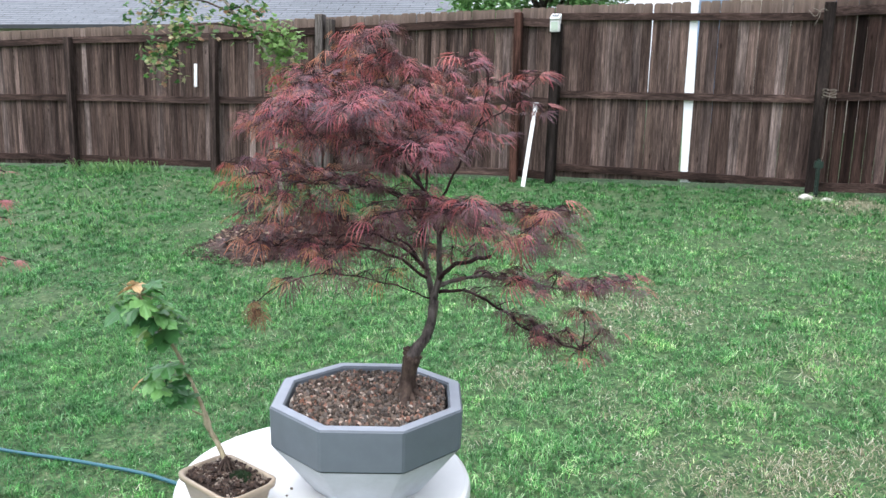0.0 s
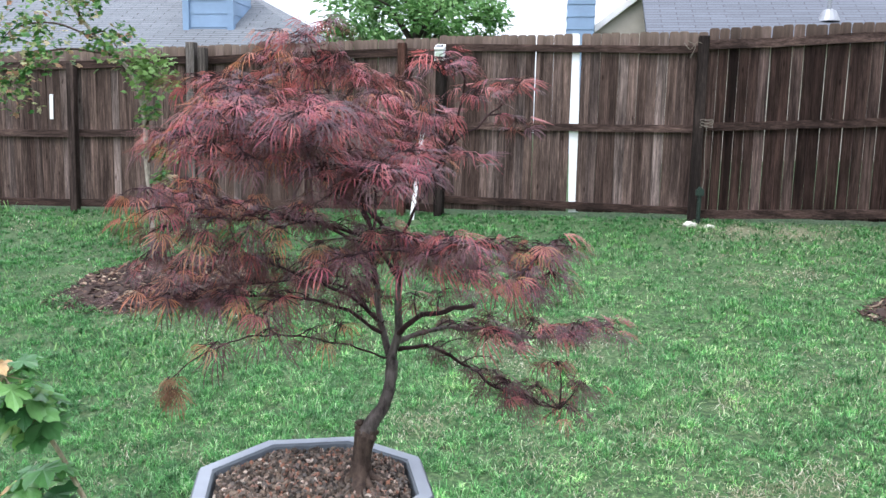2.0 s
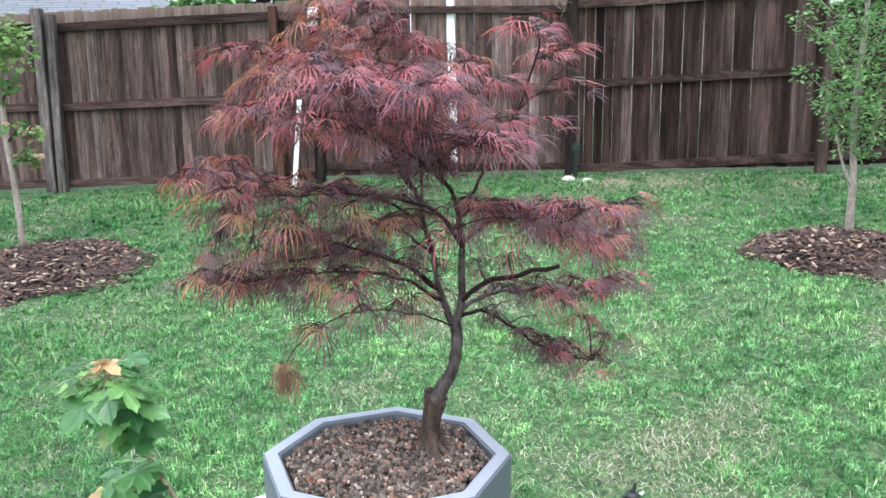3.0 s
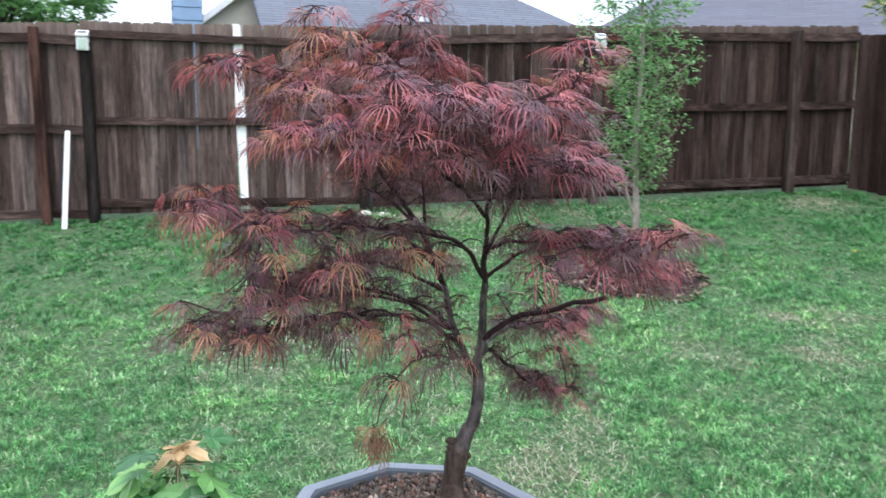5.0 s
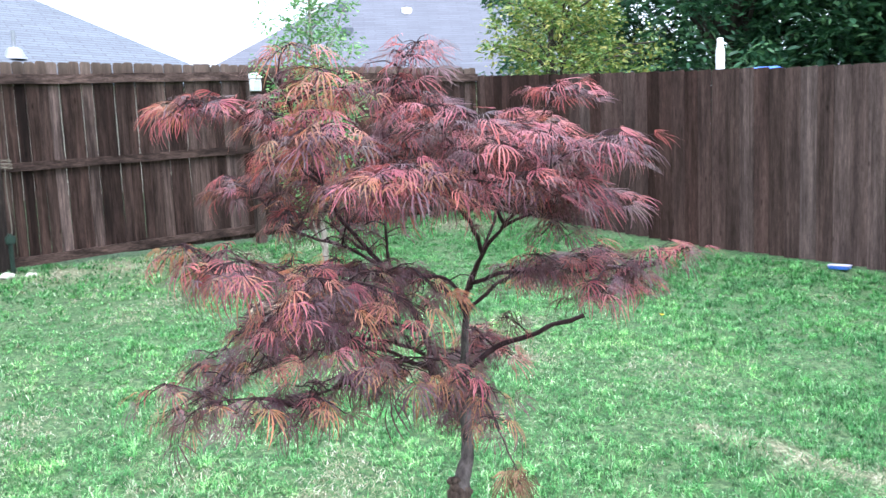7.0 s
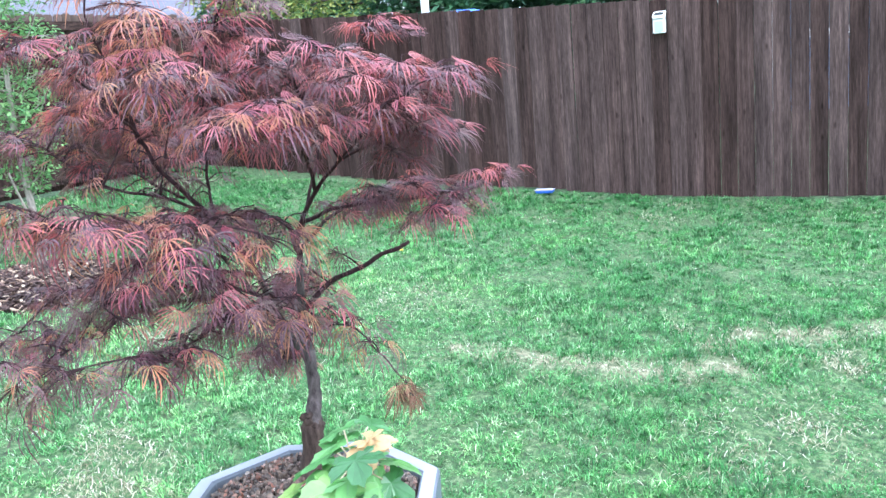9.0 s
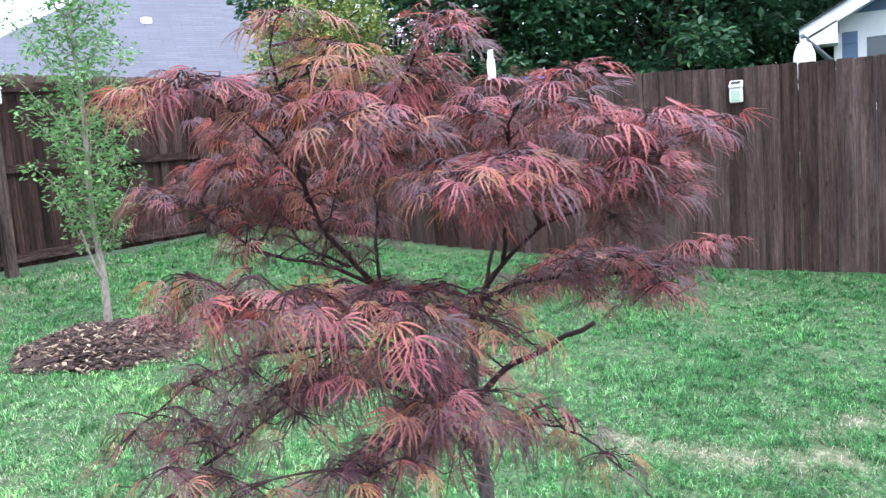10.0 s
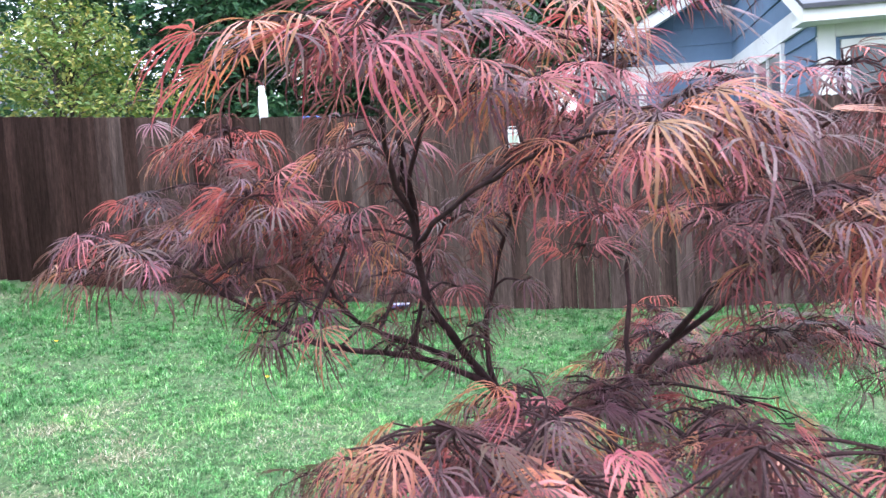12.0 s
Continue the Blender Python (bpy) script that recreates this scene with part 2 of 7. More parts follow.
M["lilac_plastic"] = plain_material("lilac_plastic", (0.42, 0.40, 0.55), 0.4, vary=0.1)
M["rock"] = plain_material("pale_stone", (0.5, 0.48, 0.42), 0.85, scale=40, vary=0.3, relief=0.5)
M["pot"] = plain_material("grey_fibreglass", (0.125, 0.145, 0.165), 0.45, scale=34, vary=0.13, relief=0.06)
# same grey painted lighter, as the sky overhead lights the rim's top
M["pot_rim_lit"] = plain_material("skylit_fibreglass_rim", (0.27, 0.295, 0.335), 0.45, scale=34, vary=0.12, relief=0.06)
M["pot_body"] = plain_material("pale_grey_fibreglass", (0.46, 0.49, 0.52), 0.6, scale=90, vary=0.06, relief=0.06)
M["table"] = plain_material("white_table_top", (0.64, 0.64, 0.63), 0.35, scale=15, vary=0.04, relief=0.02)
M["ceramic"] = plain_material("tan_ceramic", (0.32, 0.26, 0.19), 0.4, scale=60, vary=0.2, relief=0.05)
M["soil"] = chips_material("potting_soil", [(0.0, (0.03, 0.02, 0.016)), (0.8, (0.075, 0.045, 0.03)), (1.0, (0.3, 0.25, 0.2))])
M["moss"] = plain_material("dark_moss", (0.022, 0.045, 0.016), 0.95, scale=200, vary=0.5, relief=0.3)
M["soil_bed"] = plain_material("dark_soil", (0.035, 0.024, 0.018), 0.95, scale=80, vary=0.5, relief=0.6)
M["pebble"] = chips_material("pumice_pebbles", [(0.0, (0.03, 0.023, 0.018)), (0.3, (0.085, 0.064, 0.048)), (0.55, (0.20, 0.148, 0.108)), (0.75, (0.11, 0.10, 0.09)), (0.9, (0.28, 0.125, 0.075)), (1.0, (0.48, 0.42, 0.35))], 0.85, 150)
M["mulch"] = chips_material("bark_mulch", [(0.0, (0.018, 0.01, 0.008)), (0.5, (0.05, 0.026, 0.02)), (0.8, (0.095, 0.055, 0.04)), (0.9, (0.22, 0.15, 0.1)), (1.0, (0.4, 0.32, 0.23))])
M["mulch_bed"] = plain_material("mulch_bed", (0.04, 0.024, 0.018), 0.95, scale=40, vary=0.6, relief=0.8)
M["maple_bark"] = bark_material("maple_bark", (0.028, 0.022, 0.021), (0.16, 0.135, 0.125), 90)
M["old_bark"] = bark_material("old_bark", (0.03, 0.02, 0.016), (0.12, 0.085, 0.065), 70, relief=1.0)
M["twig_red"] = bark_material("purple_twig", (0.022, 0.011, 0.013), (0.06, 0.03, 0.032), 120)
M["pale_bark"] = bark_material("pale_bark", (0.2, 0.17, 0.14), (0.42, 0.37, 0.31), 60)
M["green_bark"] = bark_material("tan_bark", (0.24, 0.20, 0.12), (0.52, 0.46, 0.32), 90)
M["far_bark"] = bark_material("dark_bark", (0.03, 0.024, 0.02), (0.08, 0.065, 0.055), 20)
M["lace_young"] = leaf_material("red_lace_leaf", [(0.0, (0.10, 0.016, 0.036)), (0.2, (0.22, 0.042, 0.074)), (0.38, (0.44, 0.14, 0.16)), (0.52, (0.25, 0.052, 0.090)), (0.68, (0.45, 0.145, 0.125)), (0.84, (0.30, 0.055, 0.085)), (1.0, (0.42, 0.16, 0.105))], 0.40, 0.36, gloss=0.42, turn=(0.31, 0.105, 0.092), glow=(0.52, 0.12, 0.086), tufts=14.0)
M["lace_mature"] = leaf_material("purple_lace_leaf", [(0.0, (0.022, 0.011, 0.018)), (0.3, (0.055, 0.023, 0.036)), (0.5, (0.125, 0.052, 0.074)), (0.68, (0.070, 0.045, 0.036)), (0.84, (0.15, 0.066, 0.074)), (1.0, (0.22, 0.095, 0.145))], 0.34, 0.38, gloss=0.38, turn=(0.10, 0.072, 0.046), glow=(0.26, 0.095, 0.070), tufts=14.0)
M["lace_bronze"] = leaf_material("bronze_lace_leaf", [(0.0, (0.12, 0.058, 0.052)), (0.18, (0.30, 0.115, 0.088)), (0.36, (0.50, 0.215, 0.165)), (0.5, (0.23, 0.140, 0.066)), (0.64, (0.50, 0.185, 0.105)), (0.82, (0.26, 0.115, 0.095)), (1.0, (0.34, 0.215, 0.11))], 0.42, 0.38, gloss=0.34, turn=(0.24, 0.15, 0.07), glow=(0.54, 0.21, 0.085), tufts=14.0)
M["lace_dry"] = leaf_material("withered_leaf", [(0.0, (0.075, 0.038, 0.025)), (0.6, (0.20, 0.10, 0.06)), (1.0, (0.33, 0.19, 0.11))], 0.25, 0.7)
M["sap_leaf"] = leaf_material("green_maple_leaf", [(0.0, (0.05, 0.15, 0.05)), (0.4, (0.13, 0.32, 0.10)), (0.85, (0.22, 0.45, 0.14)), (1.0, (0.29, 0.42, 0.11))], 0.4, 0.3, "object", gloss=0.55)
M["sap_new"] = leaf_material("copper_new_leaf", [(0.0, (0.5, 0.27, 0.18)), (0.6, (0.48, 0.33, 0.16)), (1.0, (0.5, 0.12, 0.13))], 0.3, 0.4)
M["yard_leaf"] = leaf_material("bright_leaf", [(0.0, (0.09, 0.23, 0.07)), (0.5, (0.16, 0.33, 0.11)), (1.0, (0.26, 0.42, 0.15))], 0.35)
M["maple_leaf"] = leaf_material("lime_maple_leaf", [(0.0, (0.04, 0.13, 0.035)), (0.45, (0.10, 0.24, 0.06)), (0.72, (0.24, 0.34, 0.10)), (0.86, (0.50, 0.46, 0.27)), (1.0, (0.36, 0.17, 0.10))], 0.35)
M["far_leaf"] = leaf_material("dark_tree_leaf", [(0.0, (0.020, 0.062, 0.032)), (0.55, (0.042, 0.115, 0.055)), (0.85, (0.085, 0.19, 0.08)), (1.0, (0.15, 0.28, 0.12))], 0.3)
M["far_leaf_light"] = leaf_material("mid_tree_leaf", [(0.0, (0.04, 0.11, 0.035)), (1.0, (0.09, 0.2, 0.06))], 0.25)
M["spring_leaf"] = leaf_material("spring_tree_leaf", [(0.0, (0.07, 0.17, 0.05)), (0.5, (0.14, 0.29, 0.09)), (1.0, (0.25, 0.42, 0.16))], 0.35)
M["bush_leaf"] = leaf_material("yellow_green_leaf", [(0.0, (0.07, 0.15, 0.035)), (0.5, (0.17, 0.25, 0.055)), (1.0, (0.34, 0.31, 0.08))], 0.3)
M["shingle_grey"] = shingle_material("grey_shingles", (0.16, 0.172, 0.188), (0.035, 0.038, 0.042), 0.15)
M["shingle_slate"] = shingle_material("slate_shingles", (0.12, 0.13, 0.155), (0.06, 0.063, 0.076), 0.15)
M["shingle_lilac"] = shingle_material("lilac_shingles", (0.115, 0.116, 0.14), (0.08, 0.081, 0.098), 0.15)
M["siding_blue"] = plain_material("blue_siding", (0.145, 0.22, 0.34), 0.6, scale=8, vary=0.1)
M["siding_pale"] = plain_material("pale_blue_siding", (0.2, 0.29, 0.42), 0.6, scale=8, vary=0.08)
M["siding_beige"] = plain_material("beige_siding", (0.42, 0.39, 0.33), 0.7, scale=8, vary=0.08)
M["trim_white"] = plain_material("white_trim", (0.8, 0.8, 0.79), 0.5, scale=10, vary=0.04)
M["canvas"] = plain_material("white_canvas", (0.8, 0.79, 0.77), 0.8, scale=12, vary=0.06, relief=0.3)
M["grey_metal"] = plain_material("grey_metal", (0.12, 0.13, 0.15), 0.4, 0.6, vary=0.1)
M["vent_metal"] = plain_material("galvanised_metal", (0.26, 0.27, 0.29), 0.45, 0.5, vary=0.1)
M["pane"], _n, _l, _b = material("window_pane")
_b.inputs["Base Color"].default_value = (0.05, 0.07, 0.08, 1)
_b.inputs["Roughness"].default_value = 0.06
_b.inputs["Specular IOR Level"].default_value = 0.8


# thin spots of the lawn, and the trodden bare line: place and radius
THIN = ((3.47, 1.5, 0.3), (6.05, 5.4, 0.45), (2.0, 6.45, 0.45), (2.9, 6.4, 0.5), (1.7, 6.7, 0.35), (1.88, 4.97, 0.3), (0.34, 2.24, 0.25), (-0.19, 2.53, 0.25), (0.85, 2.45, 0.3), (1.28, 2.87, 0.35), (0.6, 3.5, 0.3), (1.9, 3.12, 0.35), (-1.9, 3.6, 0.35), (2.35, -0.66, 0.3))
TRODDEN = ((2.84, 0.93, 0.07), (2.83, 0.78, 0.09), (2.82, 0.60, 0.09), (2.80, 0.45, 0.11), (2.81, 0.30, 0.10), (2.80, 0.12, 0.12), (2.82, -0.05, 0.12), (2.86, -0.20, 0.11), (2.92, -0.38, 0.13), (3.2, -0.32, 0.09), (3.34, -0.46, 0.11), (3.40, -0.68, 0.09), (3.42, -0.85, 0.10), (3.53, -1.1, 0.12), (2.0, 6.5, 0.3), (2.5, 6.45, 0.25), (6.1, 5.45, 0.3))


def grass_materials():
    """Green blades, straw, and the thatch and soil that show between them."""
    m, n, l, b = material("grass_blade")
    vec = coords(n, l, (1, 1, 1)).outputs[0]
    c = ramp(n, l, island_random(n), [(0.0, (0.020, 0.080, 0.022)), (0.3, (0.060, 0.205, 0.055)), (0.6, (0.12, 0.33, 0.095)), (0.85, (0.25, 0.47, 0.18)), (1.0, (0.52, 0.56, 0.40))])
    tuft = ramp(n, l, noisy(n, l, 11, vec, 4, 0.7).outputs[0], [(0.36, (0.24, 0.33, 0.28)), (0.5, (0.90, 0.96, 0.93)), (0.64, (1.95, 1.82, 1.78))])
    c = mix(n, l, 0.8, c, tuft, "MULTIPLY")
    clump = ramp(n, l, noisy(n, l, 1.7, vec, 5, 0.7).outputs[0], [(0.36, (0.58, 0.72, 0.66)), (0.5, (0.95, 0.97, 0.95)), (0.64, (1.5, 1.32, 1.2))])
    c = mix(n, l, 0.8, c, clump, "MULTIPLY")
    # blades turn a darker green between 2.2 and 3.6 m from one point
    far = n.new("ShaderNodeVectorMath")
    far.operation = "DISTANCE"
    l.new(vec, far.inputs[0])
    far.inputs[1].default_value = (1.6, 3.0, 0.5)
    deep_green = n.new("ShaderNodeMapRange")
    l.new(far.outputs["Value"], deep_green.inputs["Value"])
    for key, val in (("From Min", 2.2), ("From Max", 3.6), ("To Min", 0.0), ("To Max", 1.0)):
        deep_green.inputs[key].default_value = val
    c = mix(n, l, deep_green.outputs[0], c, mix(n, l, 1.0, c, (0.54, 0.70, 0.60), "MULTIPLY"))
    out = []
    for name, tone in (("grass_blade", c), ("straw_blade", None)):
        if tone is None:
            m, n, l, b = material(name)
            tone = ramp(n, l, island_random(n), [(0.0, (0.13, 0.105, 0.06)), (0.35, (0.30, 0.27, 0.17)), (0.75, (0.46, 0.43, 0.31)), (1.0, (0.66, 0.63, 0.52))])
        l.new(tone, b.inputs["Base Color"])
        b.inputs["Roughness"].default_value = 0.5
        b.inputs["Specular IOR Level"].default_value = 0.3
        tr = n.new("ShaderNodeBsdfTranslucent")
        l.new(tone, tr.inputs[0])
        ms = n.new("ShaderNodeMixShader")
        ms.inputs[0].default_value = 0.3
        l.new(b.outputs[0], ms.inputs[1])
        l.new(tr.outputs[0], ms.inputs[2])
        l.new(ms.outputs[0], n["Material Output"].inputs[0])
        out.append(m)
    m, n, l, b = material("lawn_thatch")
    vec = coords(n, l, (1, 1, 1)).outputs[0]
    fine, mid = noisy(n, l, 34, vec, 5, 0.7), noisy(n, l, 6, vec, 5, 0.7)
    c = ramp(n, l, fine.outputs[0], [(0.33, (0.018, 0.030, 0.012)), (0.5, (0.058, 0.105, 0.036)), (0.66, (0.17, 0.20, 0.10))])
    c = mix(n, l, ramp(n, l, mid.outputs[0], [(0.4, (0, 0, 0)), (0.62, (0.75, 0.75, 0.75))]), c, mix(n, l, 1.0, c, (0.40, 0.78, 0.42), "MULTIPLY"))
    # bare soil and flattened straw in the worn spots
    flat = n.new("ShaderNodeVectorMath")
    flat.operation = "MULTIPLY"
    l.new(vec, flat.inputs[0])
    flat.inputs[1].default_value = (1, 1, 0)
    bare = None
    for x, y, r in TRODDEN:
        gap = n.new("ShaderNodeVectorMath")
        gap.operation = "DISTANCE"
        l.new(flat.outputs[0], gap.inputs[0])
        gap.inputs[1].default_value = (x, y, 0)
        near = n.new("ShaderNodeMapRange")
        l.new(gap.outputs["Value"], near.inputs["Value"])
        for key, val in (("From Min", r * 0.3), ("From Max", r * 1.6), ("To Min", 0.7), ("To Max", 0.0)):
            near.inputs[key].default_value = val
        if bare is not None:
            most = n.new("ShaderNodeMath")
            most.operation = "MAXIMUM"
            l.new(bare, most.inputs[0])
            l.new(near.outputs[0], most.inputs[1])
            bare = most.outputs[0]
        else:
            bare = near.outputs[0]
    bare = mix(n, l, 1.0, bare, ramp(n, l, mid.outputs[0], [(0.36, (0.05, 0.05, 0.05)), (0.56, (0.9, 0.9, 0.9))]), "MULTIPLY")
    c = mix(n, l, bare, c, ramp(n, l, fine.outputs[0], [(0.33, (0.11, 0.085, 0.055)), (0.5, (0.27, 0.225, 0.15)), (0.66, (0.46, 0.41, 0.30))]))
    l.new(c, b.inputs["Base Color"])
    b.inputs["Roughness"].default_value = 0.95
    bump(n, l, b, fine.outputs[0], 0.9, 0.03)
    return [*out, m]


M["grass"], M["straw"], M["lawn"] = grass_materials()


# ---------------------------------------------------------------- building blocks
class Shape:
    """Collects vertices and faces, and makes one mesh of them."""

    def __init__(self):
        self.v, self.f, self.mi = [], [], []

    def add(self, verts, faces, mat=0):
        o = len(self.v)
        self.v.extend(tuple(p) for p in verts)
        self.f.extend(tuple(i + o for i in f) for f in faces)
        self.mi.extend([mat] * len(faces))
        return self

    def box(self, x0, x1, y0, y1, z0, z1, mat=0):
        v = [(x, y, z) for z in (z0, z1) for y in (y0, y1) for x in (x0, x1)]
        return self.add(v, [(0, 2, 3, 1), (4, 5, 7, 6), (0, 1, 5, 4), (2, 6, 7, 3), (0, 4, 6, 2), (1, 3, 7, 5)], mat)

    def rod(self, a, b, r0, r1=None, n=8, mat=0, caps=True):
        return self.tube([a, b], [r0, r0 if r1 is None else r1], n, mat, caps)

    def tube(self, pts, radii, n=8, mat=0, caps=True, squash=1.0):
        pts = [Vector(p) for p in pts]
        rings, ref = [], None
        for i, p in enumerate(pts):
            d = (pts[min(i + 1, len(pts) - 1)] - pts[max(i - 1, 0)]).normalized()
            if ref is None:
                ref = d.orthogonal().normalized()
            ref = (ref - d * ref.dot(d)).normalized()
            side = d.cross(ref)
            rings.append([p + (ref * math.cos(k * math.tau / n) + side * math.sin(k * math.tau / n) * squash) * radii[i] for k in range(n)])
        v = [q for ring in rings for q in ring]
        f = [(i * n + k, i * n + (k + 1) % n, (i + 1) * n + (k + 1) % n, (i + 1) * n + k) for i in range(len(pts) - 1) for k in range(n)]
        if caps:
            f += [tuple(reversed(range(n))), tuple(range((len(pts) - 1) * n, len(pts) * n))]
        return self.add(v, f, mat)

    def lathe(self, profile, n=24, mat=0, cx=0.0, cy=0.0, closed=False, turn=0.0):
        v, f = [], []
        for r, z in profile:
            v += [(cx + r * math.cos(turn + k * math.tau / n), cy + r * math.sin(turn + k * math.tau / n), z) for k in range(n)]
        m = len(profile)
        for i in range(m if closed else m - 1):
            j = (i + 1) % m
            f += [(i * n + k, i * n + (k + 1) % n, j * n + (k + 1) % n, j * n + k) for k in range(n)]
        return self.add(v, f, mat)

    def mesh(self, name, mats, smooth=False):
        me = bpy.data.meshes.new(name)
        me.from_pydata(self.v, [], self.f)
        for m in mats if isinstance(mats, (list, tuple)) else [mats]:
            me.materials.append(m)
        if any(self.mi):
            me.polygons.foreach_set("material_index", self.mi)
        if smooth:
            me.polygons.foreach_set("use_smooth", [True] * len(me.polygons))
        me.update()
        return me


def bevelled(me, width, segments=2):
    bm = bmesh.new()
    bm.from_mesh(me)
    bmesh.ops.remove_doubles(bm, verts=bm.verts, dist=1e-5)
    edges = [e for e in bm.edges if len(e.link_faces) == 2 and e.calc_face_angle(0) > 0.5]
    bmesh.ops.bevel(bm, geom=edges, offset=width, segments=segments, affect="EDGES", clamp_overlap=True)
    bm.to_mesh(me)
    bm.free()
    return me


WORLD = {}


def thing(name, label, category, base, group="", kind=""):
    ob = new(name)
    ob.location = base
    ob.empty_display_size = 0.1
    WORLD[ob.name] = Vector(base)
    return tagged(ob, label, category, group, kind)


def part(name, me, parent, label="", at=None):
    """A mesh under a thing or a part, in world places unless at gives a pose."""
    ob = new(name, me)
    ob.parent = parent
    ob.matrix_parent_inverse = Matrix.Translation(-WORLD[parent.name])
    if at is not None:
        ob.matrix_basis = at if isinstance(at, Matrix) else Matrix.Translation(at)
    WORLD[ob.name] = ob.matrix_basis.translation.copy()
    return tagged(ob, label)


def solid(name, me, label, category, group="", kind=""):
    return tagged(new(name, me), label, category, group, kind)


GROUND = (-0.00402, 0.05132, 0.07024, 0.00672, -0.0021, 0.00847, 2e-05, -0.00091, -3e-05, -0.00052)


def ground_z(x, y):
    """The lawn rises from the table towards both fences, dips along the side fence, and levels out behind them."""
    x, y = np.clip(x, -9.5, 7.0), np.clip(y, -4.0, 7.6)
    c = GROUND
    z = c[0] + c[1] * x + c[2] * y + c[3] * x * x + c[4] * x * y + c[5] * y * y + c[6] * x**3 + c[7] * x * x * y + c[8] * x * y * y + c[9] * y**3
    k = np.clip((x - 3.2) / 3.2, 0, 1)
    dip = np.interp(y, (-4.0, -0.5, 0.0, 0.6, 1.1, 1.6, 2.8, 5.0, 5.8), (-0.22, -0.195, -0.195, -0.185, -0.16, -0.13, -0.115, 0.0, 0.03))
    return z + dip * k * k * (3 - 2 * k)


def gz(x, y):
    return float(ground_z(x, y))


def smooth_path(pts, steps=5):
    """Catmull-Rom through the points."""
    p = [Vector(q) for q in pts]
    if len(p) < 3:
        return [p[0].lerp(p[-1], i / steps) for i in range(steps + 1)]
    p = [p[0] * 2 - p[1], *p, p[-1] * 2 - p[-2]]
    out = []
    for i in range(1, len(p) - 2):
        for k in range(steps):
            t = k / steps
            a, b, c, d = p[i - 1 : i + 3]
            out.append(0.5 * ((2 * b) + (c - a) * t + (2 * a - 5 * b + 4 * c - d) * t * t + (3 * b - a - 3 * c + d) * t**3))
    return [*out, p[-2]]


# ---------------------------------------------------------------- ground
def build_ground():
    xs = np.unique(np.concatenate([np.linspace(-900, -14, 12), np.arange(-14, 14, 0.25), np.linspace(14, 900, 12)]))
    ys = np.unique(np.concatenate([np.linspace(-900, -8, 12), np.arange(-8, 12, 0.25), np.linspace(12, 900, 12)]))
    X, Y = np.meshgrid(xs, ys)
    Z = ground_z(X, Y)
    near = (np.abs(X) < 14) & (Y > -8) & (Y < 12)
    rng = np.random.default_rng(3)
    Z = Z + near * rng.normal(0, 0.006, Z.shape)
    v = np.stack([X.ravel(), Y.ravel(), Z.ravel()], 1)
    nx, ny = len(xs), len(ys)
    f = [(j * nx + i, j * nx + i + 1, (j + 1) * nx + i + 1, (j + 1) * nx + i) for j in range(ny - 1) for i in range(nx - 1)]
    s = Shape()
    s.v, s.f, s.mi = [tuple(p) for p in v.tolist()], f, [0] * len(f)
    solid("ground", s.mesh("ground", M["lawn"], True), "sloping backyard ground with soil and dry thatch", "ground", kind="structure")


build_ground()


# ---------------------------------------------------------------- fences
def picket_mesh(name, width, height, mat, ear=0.022, thick=0.017):
    """A flat board with clipped, worn top corners; its foot is at the origin."""
    w = width / 2
    out = [(-w, 0), (w, 0), (w, height - ear * 1.6), (w - ear * 0.35, height - ear * 0.6), (w - ear, height), (-w + ear, height), (-w + ear * 0.35, height - ear * 0.6), (-w, height - ear * 1.6)]
    n, e = len(out), 0.002
    s = Shape()
    front = [(x * (1 - e / w), 0, z) for x, z in out]
    v = front + [(x, e, z) for x, z in out] + [(x, thick, z) for x, z in out]
    f = [tuple(range(n)), tuple(reversed(range(2 * n, 3 * n)))]
    for r in (0, 1):
        f += [(r * n + k, (r + 1) * n + k, (r + 1) * n + (k + 1) % n, r * n + (k + 1) % n) for k in range(n)]
    return s.add(v, f).mesh(name, mat)


def box_mesh(name, sx, sy, sz, mat, bevel=0.004):
    s = Shape().box(-sx / 2, sx / 2, -sy / 2, sy / 2, 0, sz)
    return bevelled(s.mesh(name, mat), bevel, 1)


def lerp(a, b, t):
    return a + (b - a) * t


